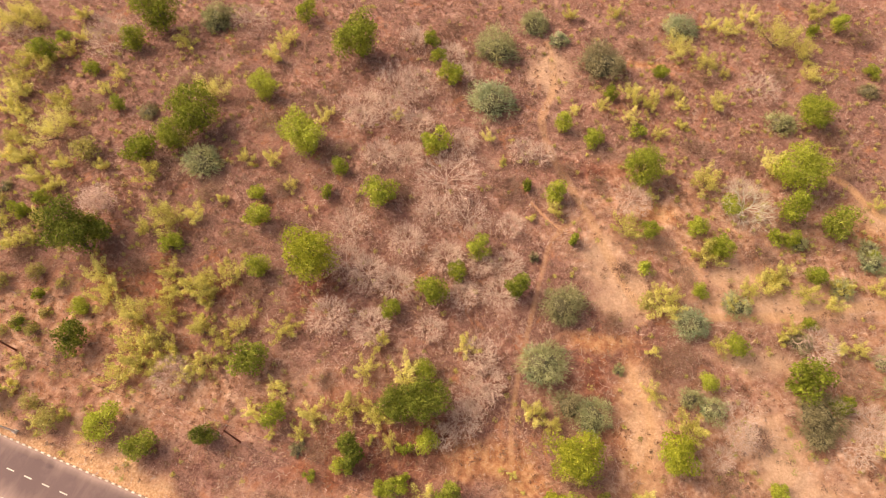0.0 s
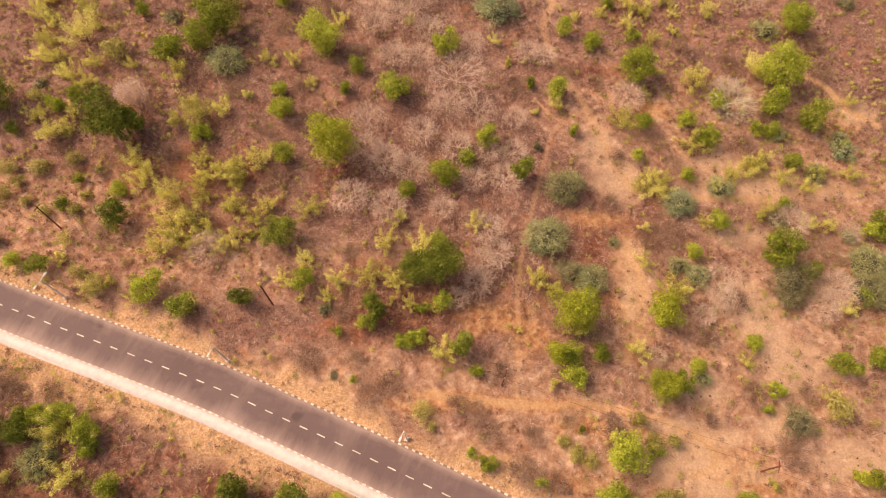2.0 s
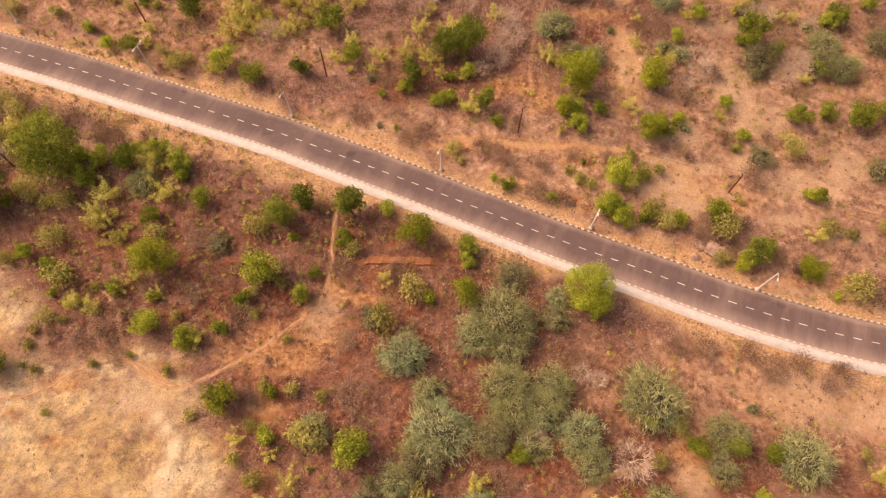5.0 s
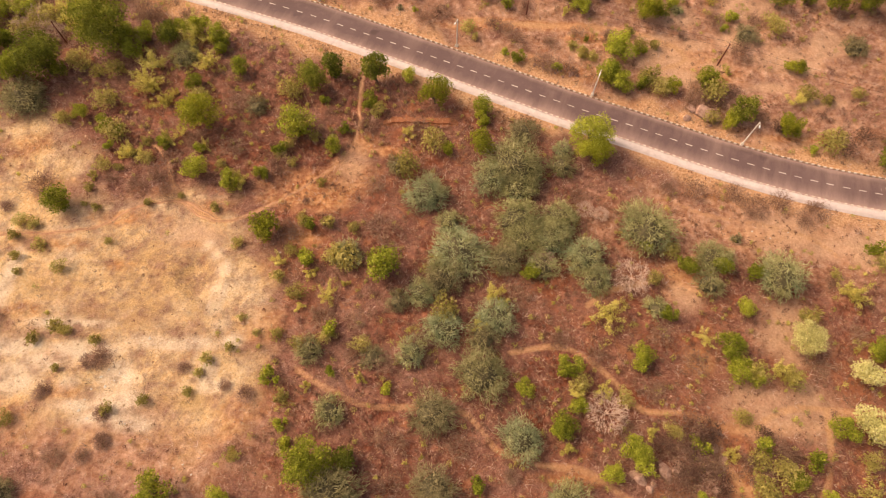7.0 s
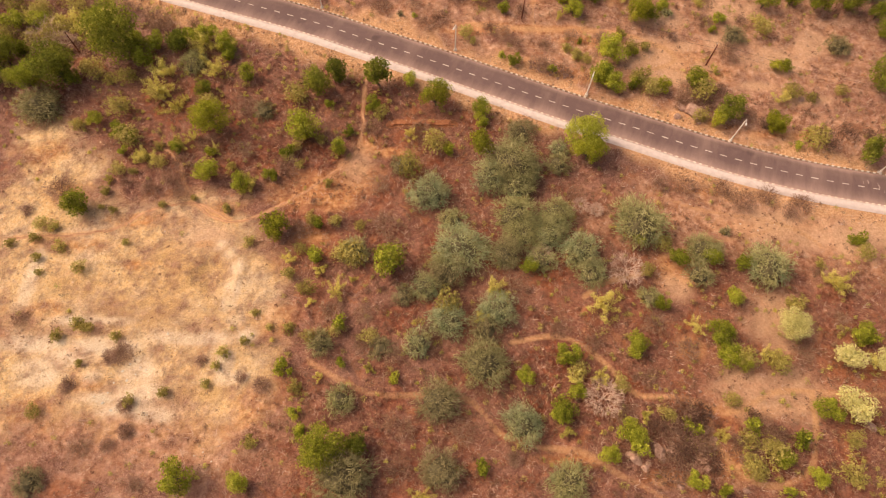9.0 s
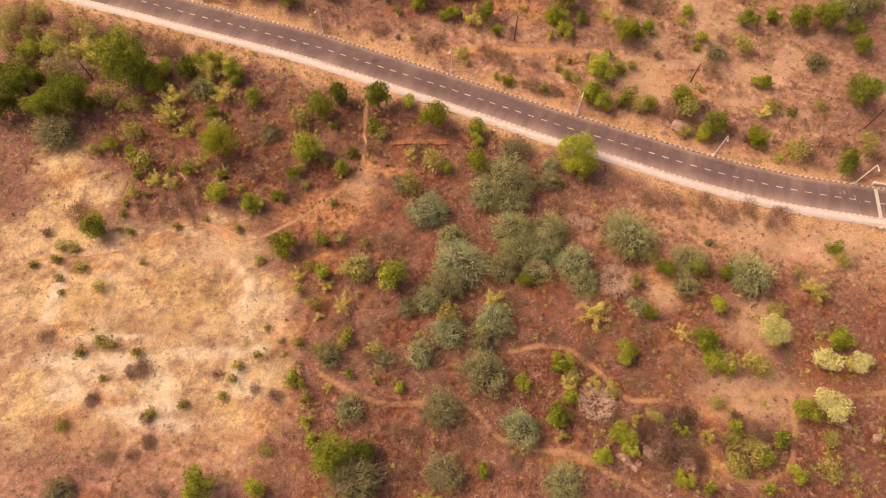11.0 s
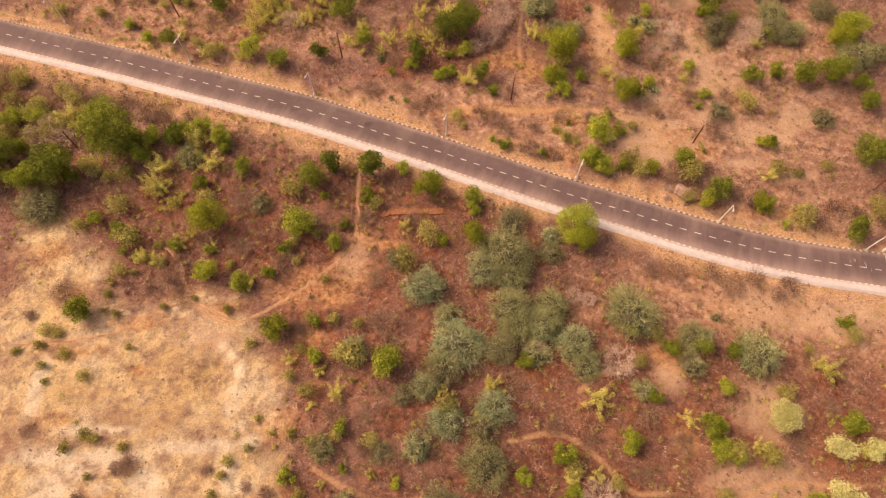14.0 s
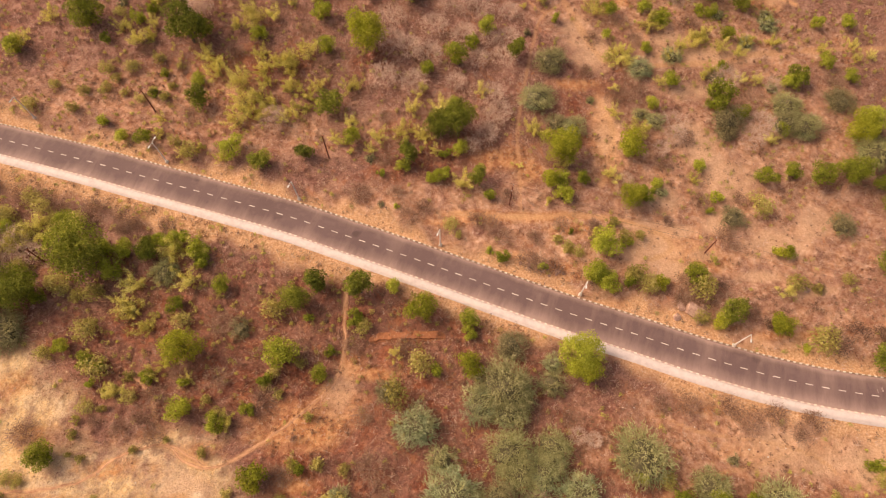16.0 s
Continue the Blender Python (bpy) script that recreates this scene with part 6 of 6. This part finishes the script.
plant("dry", -23.5, 76.4, 2.20)
plant("dry", 73.7, 74.9, 2.36)
plant("dry", -73.5, 74.3, 2.77)
plant("dry", 20.1, 72.8, 1.94)
plant("dry", 26.4, 70.5, 1.92)
plant("dry", 9.3, 68.5, 2.33)
plant("dry", -11.8, 67.8, 2.33)
plant("dry", -33.2, 67.2, 2.13)
plant("dry", -47.2, 66.8, 2.35)
plant("dry", 60.4, 64.1, 2.07)
plant("dry", 37.5, 57.0, 2.22)
plant("dry", 54.4, 56.6, 2.41)
plant("dry", -39.9, 56.6, 2.26)
plant("dry", -79.3, 53.4, 1.86)
plant("dry", 29.7, 53.1, 1.99)
plant("dry", 40.6, 52.5, 1.79)
plant("dry", -57.4, 50.6, 2.23)
plant("dry", -75.7, 49.0, 2.23)
plant("dry", -70.0, 47.2, 1.81)
plant("dry", -82.2, 47.1, 2.00)
plant("dry", -35.7, 46.6, 1.98)
plant("dry", 62.1, 44.4, 1.64)
plant("dry", 27.0, 43.2, 2.11)
plant("dry", 87.2, 40.7, 2.44)
plant("dry", 38.0, 38.6, 3.21)
plant("dry", -50.4, 38.0, 2.15)
plant("dry", -47.5, 36.5, 1.61)
plant("dry", 34.0, 35.5, 3.17)
plant("dry", 65.8, 35.1, 3.18)
plant("dry", -66.8, 34.0, 2.13)
plant("dry", -86.2, 32.7, 1.28)
plant("dry", -20.9, 31.9, 1.58)
plant("dry", 48.6, 25.2, 2.06)
plant("dry", -68.8, 22.8, 1.40)
plant("dry", -20.9, 20.7, 1.82)
plant("dry", -114.8, 19.6, 2.51)
plant("dry", 42.5, 18.5, 2.21)
plant("dry", -102.1, 14.5, 3.42)
plant("dry", -97.2, 13.0, 2.73)
plant("dry", -18.2, 12.4, 1.96)
plant("dry", -26.0, 12.2, 2.16)
plant("dry", 6.8, 11.3, 1.57)
plant("dry", -92.0, 10.5, 2.45)
plant("dry", -84.8, 9.7, 2.98)
plant("dry", 57.8, 9.0, 1.75)
plant("dry", -12.1, 8.6, 1.93)
plant("dry", 48.9, 8.6, 1.94)
plant("dry", -78.4, 7.6, 2.69)
plant("dry", -15.3, 6.5, 2.11)
plant("dry", -75.0, 6.2, 2.02)
plant("dry", -68.2, 5.6, 1.88)
plant("dry", -77.6, 5.1, 1.70)
plant("dry", -0.4, 5.1, 1.91)
plant("dry", 2.4, 4.3, 1.71)
plant("dry", 41.1, 4.2, 1.14)
plant("dry", -109.2, 4.1, 3.33)
plant("dry", 17.6, 3.8, 1.71)
plant("dry", 24.8, 3.6, 1.33)
plant("dry", 4.3, 1.4, 2.06)
plant("dry", 25.1, 1.3, 2.66)
plant("dry", 11.8, 0.8, 1.87)
plant("dry", 52.8, 0.1, 2.61)
plant("dry", -103.5, 0.1, 2.51)
plant("dry", 9.8, -4.3, 2.01)
plant("dry", 11.5, -5.2, 2.37)
plant("dry", 15.4, -5.8, 1.84)
plant("dry", -86.5, -9.2, 1.73)
plant("dry", 23.6, -9.7, 1.82)
plant("dry", 42.7, -11.0, 2.76)
plant("dry", 44.8, -12.4, 3.06)
plant("dry", 40.7, -13.6, 1.81)
plant("dry", 46.5, -14.7, 1.89)
plant("dry", 54.4, -16.6, 1.79)
plant("dry", -53.0, -17.0, 2.50)
plant("dry", -26.4, -21.8, 2.05)
plant("dry", -16.1, -22.7, 2.44)
plant("dry", -36.5, -23.2, 2.04)
plant("dry", -60.4, -26.1, 2.22)
plant("dry", -52.7, -28.1, 2.59)
plant("dry", -64.2, -30.9, 2.16)
plant("dry", -43.0, -32.0, 2.55)
plant("dry", 33.1, -34.6, 1.94)
plant("dry", -65.4, -34.7, 2.72)
plant("dry", 37.8, -34.9, 2.14)
plant("dry", 45.6, -35.2, 2.13)
plant("dry", -24.0, -35.5, 2.13)
plant("dry", -75.0, -35.7, 1.37)
plant("dry", -69.5, -36.7, 2.13)
plant("dry", 53.9, -37.0, 2.30)
plant("dry", 15.1, -37.0, 1.66)
plant("dry", -87.8, -37.3, 2.77)
plant("dry", 48.8, -38.3, 2.32)
plant("dry", -63.2, -38.5, 1.92)
plant("dry", 61.2, -38.6, 2.10)
plant("dry", -36.7, -39.5, 0.58)
plant("dry", 57.9, -40.4, 1.89)
plant("dry", -93.1, -41.9, 1.10)
plant("dry", -31.8, -44.2, 1.61)
plant("dry", -22.1, -45.1, 2.77)
plant("dry", -39.7, -45.5, 2.04)
plant("dry", -37.7, -46.3, 1.66)
plant("dry", -20.1, -49.3, 1.81)
plant("dry", 60.4, -52.9, 1.48)
plant("dry", -4.5, -54.2, 1.55)
plant("dry", 22.2, -54.5, 1.56)
plant("dry", 61.5, -63.0, 1.81)
plant("dry", -25.1, -63.1, 1.71)
plant("dry", -86.9, -64.6, 1.40)
plant("dry", 9.9, -65.7, 1.70)
plant("dry", -13.1, -66.4, 1.77)
plant("dry", 15.4, -68.0, 1.76)
plant("dry", -24.7, -68.7, 2.14)
plant("dry", 53.5, -69.4, 1.76)
plant("dry", -13.4, -69.6, 1.46)
plant("dry", -19.7, -70.6, 1.93)
plant("dry", -66.5, -70.7, 2.12)
plant("dry", 24.3, -73.9, 1.90)
plant("dry", -41.6, -76.2, 1.32)
plant("dry", -75.0, -77.0, 0.94)
plant("dry", 29.3, -79.5, 2.40)
plant("dry", 19.5, -80.5, 1.84)
plant("dry", -19.1, -81.9, 1.46)
plant("dry", 30.9, -82.3, 3.18)
plant("dry", -16.8, -83.2, 1.63)
plant("dry", -7.3, -83.6, 2.17)
plant("dry", -62.7, -83.8, 1.09)
plant("dry", 43.7, -83.8, 2.00)
plant("dry", 41.3, -83.9, 3.60)
plant("dry", 32.5, -84.0, 2.35)
plant("dry", 25.2, -84.1, 2.70)
plant("dry", 38.6, -85.6, 2.16)
plant("dry", -65.1, -86.4, 1.08)
plant("dry", -69.7, -86.5, 1.79)
plant("dry", 29.2, -86.6, 2.67)
plant("dry", 0.8, -87.8, 1.07)
plant("dry", 26.1, -89.2, 2.46)
plant("dry", -17.8, -89.7, 1.93)
plant("dry", -58.9, -92.2, 1.22)
plant("weed", 38.9, -66.3, 2.0)
plant("weed", 41.9, -70.5, 2.2)
plant("weed", 48.1, -71.4, 2.0)
plant("weed", 12.6, -73.0, 1.8)
plant("lime", 9.2, -80.7, 1.6)
plant("lime", 65.7, -66.5, 1.3)
plant("weed", 27.3, -53.9, 1.6)
plant("weed", -29.6, -50.9, 2.2)
plant("weed", -35.8, -58.0, 1.8)
plant("dry", -31.1, -62.7, 2.2)
plant("weed", -24.3, -67.2, 1.8)
plant("weed", -35.0, -67.1, 1.5)
plant("weed", 18.7, -1.4, 1.4)
plant("dry", -68.8, -71.5, 1.2)
plant("dry", -67.1, -70.7, 1.0)
plant("dry", -74.5, -76.1, 1.1)
plant("dry", -63.9, -79.9, 1.2)
plant("dry", -52.6, -72.1, 1.0)
plant("dry", -45.3, -75.0, 0.9)
plant("dry", -62.3, -84.5, 1.0)
plant("dry", -53.0, -90.8, 1.1)


# ---- stones and boulders ----
def boulder(seed, size, flat=0.5):
    bm = bmesh.new()
    bmesh.ops.create_icosphere(bm, subdivisions=2, radius=1.0)
    rng = random.Random(seed)
    planes = [(Vector((rng.gauss(0, 1), rng.gauss(0, 1), rng.gauss(0, 1))).normalized(), rng.uniform(0.5, 0.9)) for _ in range(11)]
    for v in bm.verts:
        for n, d in planes:
            over = v.co.dot(n) - d
            if over > 0:
                v.co -= n * over * 0.96
        v.co *= 1 + 0.16 * noise.noise(v.co * 2.3 + Vector((seed % 97, 0, 0)))
        v.co = Vector((v.co.x * size, v.co.y * size * 0.75, (v.co.z + 0.55) * size * flat))
    me = bpy.data.meshes.new("boulder")
    bm.to_mesh(me)
    bm.free()
    return me


def stone(x, y, size, mat, label, category="stone", name="stone"):
    me = boulder(int(abs(x * 31 + y * 17)), size)
    me.materials.append(mat)
    ob = tagged(new(name, me), label, category, category + "s lying on the ground")
    ob.matrix_basis = pose(x, y, height(x, y) - 0.12 * size, 0, 0, random.uniform(0, 360))


for x, y, size in ((-66.3, -73.8, 0.5), (-65.2, -72.6, 0.4), (-67.3, -75.9, 0.45), (-65.2, -75.4, 0.6), (-63.9, -74.4, 0.35), (-68.0, -79.4, 0.5), (-66.2, -80.6, 0.55), (-65.2, -79.6, 0.4), (-59.7, -67.2, 0.55), (-69.6, -78.4, 0.3), (-63.3, -73.2, 0.3), (-67.8, -77.6, 0.35), (-49.4, -87.2, 0.35), (-47.7, -88.6, 0.4), (-50.8, -87.7, 0.25), (-59.9, -81.4, 0.3), (-64.9, -46.4, 0.32), (-39.6, -35.8, 0.3), (-59.6, -67.2, 0.45), (38.4, -39.0, 0.3), (47.7, -43.2, 0.36), (50.9, -44.6, 0.36), (54.7, -43.1, 0.26), (-40.1, -50.3, 0.3),
                   (30.9, -37.4, 0.22), (27.7, -35.1, 0.25), (26.4, -34.6, 0.18), (29.0, -34.3, 0.2), (-62.2, -73.6, 0.36), (13.4, 65.6, 0.3), (50.0, -42.0, 0.18), (44.0, -40.5, 0.16), (-37.0, -38.5, 0.18)):
    stone(x, y, size * 0.6, STONE, "small pale weathered stone on bare soil")
# rubble beside the kerb
for x, y, size in ((9.0, -3.7, 0.46), (10.0, -4.5, 0.59), (11.1, -4.0, 0.52), (11.8, -5.5, 0.62), (13.0, -4.8, 0.63), (13.8, -6.4, 0.38), (14.9, -6.0, 0.36), (15.7, -7.4, 0.73), (10.6, -6.0, 0.47), (12.5, -6.8, 0.46), (8.3, -4.8, 0.8), (14.1, -7.7, 0.56), (10.1, -5.4, 0.9), (12.0, -5.9, 0.7), (15.9, -7.0, 1.0), (17.2, -7.4, 0.6)):
    stone(x, y, size * 0.85, ROCK, "angular pinkish-brown boulder half sunk in soil", "boulder", "boulder")
# the outcrop in the washed-out hollow and about it
for x, y, size in ((30.6, -73.0, 0.8), (33.3, -76.4, 0.55), (61.0, -82.0, 1.3), (19.8, -86.9, 1.1), (31.8, -80.9, 1.5), (33.6, -82.6, 1.3), (30.4, -84.4, 1.2), (28.2, -83.0, 1.0), (34.6, -80.4, 0.8), (26.9, -85.2, 0.9), (20.6, -87.6, 1.5), (24.6, -86.5, 1.9), (61.8, -73.5, 0.5), (37.5, -92.2, 0.8), (22.5, -88.3, 0.8), (26.5, -76.0, 0.5), (28.5, -75.0, 0.45), (66.0, -84.0, 1.4)):
    stone(x, y, size * 0.85, ROCK, "angular pinkish-brown boulder half sunk in soil", "boulder", "boulder")
# single boulders
for x, y, size in ((43.0, -16.1, 3.3), (40.6, -15.2, 1.5), (45.2, -15.2, 1.3), (39.4, -17.3, 1.2), (45.2, -17.9, 1.3), (43.7, -18.9, 0.8), (26.7, -86.1, 1.5), (31.5, -82.3, 1.4), (34.6, -84.2, 1.2), (21.7, -88.9, 1.0), (32.1, -89.0, 1.1), (27.1, -91.7, 0.9), (67.7, -11.9, 1.0), (35.6, -9.7, 0.6), (36.6, -10.6, 0.5), (34.6, -10.9, 0.4), (-18.6, -23.7, 0.8), (45.8, -17.0, 1.0), (64.5, -10.9, 0.7)):
    stone(x, y, size * 0.85, ROCK, "angular pinkish-brown boulder half sunk in soil", "boulder", "boulder")


def earth_bank(line, tall):
    """A low ragged step of red earth."""
    rng = random.Random(5)
    pts = spline(line, 0.5)
    verts, faces = [], []
    for i, (x, y) in enumerate(pts):
        ends = min(1.0, i / 4, (len(pts) - 1 - i) / 4)
        wob = rng.uniform(-0.15, 0.15)
        h = tall * ends * rng.uniform(0.7, 1.2)
        for off, up in ((-0.9, -0.08), (-0.15, 0.15 * h), (0.0, h), (0.5, 0.8 * h), (1.8, -0.08)):
            verts.append((x, y + off + wob, height(x, y + off) + up))
    for i in range(len(pts) - 1):
        for k in range(4):
            a = 5 * i + k
            faces.append((a, a + 1, a + 6, a + 5))
    tagged(new("earth_bank", mesh_of("earth_bank", verts, faces, EARTH)), "low crumbling bank of red earth", "bank", kind="structure")


earth_bank([(-23.4, -21.2), (-20, -20.8), (-15, -20.7), (-10, -20.7), (-7.8, -20.9)], 0.5)


# ---- ground cover ----
THICKET = [(-8, 92, 16, 14), (-16, 78, 16, 12), (-4, 62, 22, 14), (-10, 48, 26, 12), (4, 38, 18, 10), (-30, 92, 10, 8), (-62, 74, 8, 6), (-8, 30, 12, 8), (50, 36, 14, 10)]
BRUSH = [(-70, 85, 60, 45), (0, 85, 50, 45), (70, 90, 60, 40), (-60, 45, 45, 25), (0, 45, 40, 25), (70, 50, 45, 22), (-75, -6, 42, 18), (-40, -26, 30, 14), (-70, -30, 22, 10), (60, -85, 45, 32), (5, -70, 45, 38), (40, -50, 20, 12), (-10, -32, 30, 14), (20, -45, 40, 14), (-30, -20, 40, 14), (-20, -60, 26, 24)]
YELLOWS = [(-80, 85, 45, 40), (-66, 45, 34, 22), (62, 90, 45, 40), (75, 60, 40, 20), (-75, 8, 40, 10), (-62, -10, 40, 14), (-92, 24, 24, 8), (64, -84, 30, 24), (-80, -14, 34, 16), (-96, -8, 26, 22)]
SCRUB = [(2, -58, 36, 26), (-40, -20, 44, 16), (40, -80, 30, 16), (-85, 40, 40, 14), (-75, 85, 50, 40), (-60, 45, 40, 24), (60, 90, 45, 40), (75, 60, 40, 20), (-75, 8, 40, 14), (-62, -8, 40, 16), (-30, 30, 24, 8), (60, 20, 40, 20), (60, -80, 40, 30), (5, -70, 40, 25), (-90, 20, 26, 10), (-60, -28, 22, 9)]

THORNS = [(12, -46, 24, 10), (-85, 92, 45, 30), (-30, 70, 40, 20), (-50, -16, 46, 15), (-90, 6, 30, 20), (-6, -58, 30, 26), (22, -78, 34, 18), (60, -84, 30, 20), (-66, 62, 50, 28), (-20, 92, 60, 30), (20, -8, 40, 4), (60, 24, 30, 16), (64, -18, 20, 8), (-24, -78, 16, 16)]


def scatter(seed, n, clear, clump, region=None, least=0.0):
    """Places for low growth: none on the road, few on tracks and sand; clump makes thickets and gaps."""
    rng = np.random.default_rng(seed)
    x, y = rng.uniform(-127, 111, n), rng.uniform(-121, 131, n)
    d = far_from(x, y, ROAD_LINE[::6])
    ok = (d > HALF + 0.6) | (d < -HALF - PAVE - 0.5)
    keep = 1 - clear * np.maximum(trodden(x, y), np.maximum(1.0 * blobs(x, y, SANDS), 0.6 * blobs(x, y, PALES)))
    wave = 0.5 + 0.5 * np.sin(x * 0.23 + 2.1 * np.sin(y * 0.17 + seed)) * np.sin(y * 0.27 + 1.7 * np.sin(x * 0.19 - seed))
    small = 0.5 + 0.5 * np.sin(x * 1.1 + 1.9 * np.sin(y * 0.8 + seed)) * np.sin(y * 1.3 + 1.5 * np.sin(x * 0.9 - seed))
    keep = keep * (1 - clump + clump * wave * (0.4 + 1.2 * small))
    if region is not None:
        keep = keep * (least + (1 - least) * blobs(x, y, region))
    ok &= rng.uniform(size=n) < keep
    x, y, d = x[ok], y[ok], d[ok]
    k = np.clip((np.abs(d + 0.9) - 5.2) / 4.0, 0, 1)
    k = k * k * (3 - 2 * k)
    z = land(x, y) + rough(x, y) - hollow(x, y)
    level = land(x, np.interp(x, ROAD_LINE[:, 0], ROAD_LINE[:, 1]))
    z = np.where(np.abs(d) < 12, z * k + level * (1 - k), z)
    return rng, np.stack([x, y, z], 1)


def tufts(name, seed, n, blades, tall, wide, splay, mat, label, clear=0.95, clump=0.6, region=None, least=0.0):
    rng, p = scatter(seed, n, clear, clump, region, least)
    size = rng.uniform(0.5, 1.4, len(p))
    root = np.repeat(p, blades, axis=0)
    s = np.repeat(size, blades)[:, None]
    m = len(root)
    a = rng.uniform(0, 2 * math.pi, m)
    out = np.stack([np.cos(a), np.sin(a), np.zeros(m)], 1)
    across = np.stack([-np.sin(a), np.cos(a), np.zeros(m)], 1)
    foot = root + out * s * splay * 0.3 * rng.uniform(0, 1, (m, 1))
    tip = root + out * s * splay * rng.uniform(0.3, 1.2, (m, 1)) + np.array([0, 0, 1]) * s * tall * rng.uniform(0.5, 1.2, (m, 1))
    w = across * s * wide * rng.uniform(0.6, 1.3, (m, 1))
    v = np.stack([foot - w, foot + w, tip], 1).reshape(-1, 3)
    me = mesh_np(name, v, np.arange(3 * m).reshape(-1, 3), mat)
    tagged(new(name, me), label, name.replace("_", " "), kind="stuff")


def shrublets(name, seed, n, blades, big, leaf, mat, label, region, least, clump=0.7):
    """Countless knee-high bushes, each a loose handful of leaves."""
    rng, p = scatter(seed, n, 0.97, clump, region, least)
    r = rng.uniform(0.55, 1.0, len(p)) * big
    root = np.repeat(p, blades, axis=0)
    rr = np.repeat(r, blades)[:, None]
    d = unit(rng.normal(size=root.shape) * np.array([1, 1, 0.7]) + np.array([0, 0, 0.25]))
    c = root + d * rr * rng.uniform(0.15, 0.6, rr.shape) + np.array([0, 0, 0.4]) * rr
    v, f = leaves(rng, c, unit(d + rng.normal(size=d.shape) * 0.5 + np.array([0, 0, 0.3])), leaf * 1.3)
    v = v.reshape(-1, 4, 3)[:, 1:].reshape(-1, 3)
    f = np.arange(len(v)).reshape(-1, 3)
    tagged(new(name, mesh_np(name, v, f, mat)), label, name.replace("_", " "), kind="stuff")


def rubble(name, seed, n, low, high, mat, label, region):
    """Loose clods and chips of stone, each a squat lopsided lump."""
    rng, p = scatter(seed, n, 0.0, 0.75, region, 0.0)
    k = len(p)
    r = low + (high - low) * rng.uniform(0, 1, (k, 1)) ** 3
    turn = rng.uniform(0, 2 * math.pi, k)
    rows = []
    for j in range(4):
        a = turn + 1.571 * j + rng.uniform(-0.4, 0.4, k)
        rows.append(p + np.stack([np.cos(a), np.sin(a), np.full(k, -0.15)], 1) * r * rng.uniform(0.7, 1.3, (k, 1)))
    top = p + np.stack([rng.uniform(-0.4, 0.4, k), rng.uniform(-0.4, 0.4, k), rng.uniform(0.5, 1.0, k)], 1) * r
    v = np.stack(rows + [top], 1).reshape(-1, 3)
    i = 5 * np.arange(k)[:, None]
    f = np.concatenate([i + np.array([[j, (j + 1) % 4, 4]]) for j in range(4)])
    tagged(new(name, mesh_np(name, v, f, mat)), label, name.replace("_", " "), kind="stuff")


tufts("dry_grass", 11, 64000, 3, 0.16, 0.04, 0.60, LEAF["straw"], "sparse dry straw-coloured grass tufts on red soil", 0.85, 0.6)
shrublets("brown_brush", 12, 34000, 13, 1.0, 0.18, LEAF["brush"], "low brown twiggy brush over the soil", BRUSH, 0.35, 0.75)
tufts("pinkish_twigs", 14, 90000, 6, 0.75, 0.035, 0.85, LEAF["twig"], "thicket of pinkish-grey leafless twigs", 1.1, 0.6, THICKET, 0.3)
shrublets("yellow_undergrowth", 15, 6500, 40, 1.15, 0.21, LEAF["yellow"], "scattered small yellow-green seedlings in the scrub", YELLOWS, 0.10)
shrublets("olive_undergrowth", 16, 8500, 36, 1.3, 0.19, LEAF["weed"], "scattered low olive weeds on the soil", SCRUB, 0.25)
shrublets("withered_undergrowth", 17, 18000, 14, 1.1, 0.18, LEAF["dry"], "scattered withered brown undergrowth", SCRUB, 0.45)
shrublets("umber_undergrowth", 18, 22000, 20, 1.15, 0.17, LEAF["umber"], "dark brown leafless undergrowth between the bushes", THORNS, 0.06, 0.8)
rubble("rubble", 21, 26000, 0.05, 0.34, LEAF["chips"], "loose pale stones and brown clods on the sandy clearing", SANDS)
rubble("gravel", 22, 16000, 0.05, 0.26, LEAF["clods"], "scattered red-brown clods and stones on bare soil", REDS + PALES)
tufts("withered_grass", 23, 9000, 9, 0.22, 0.045, 0.55, LEAF["dry"], "low withered brown grass tufts on the sandy clearing", 0.0, 0.9, SANDS)
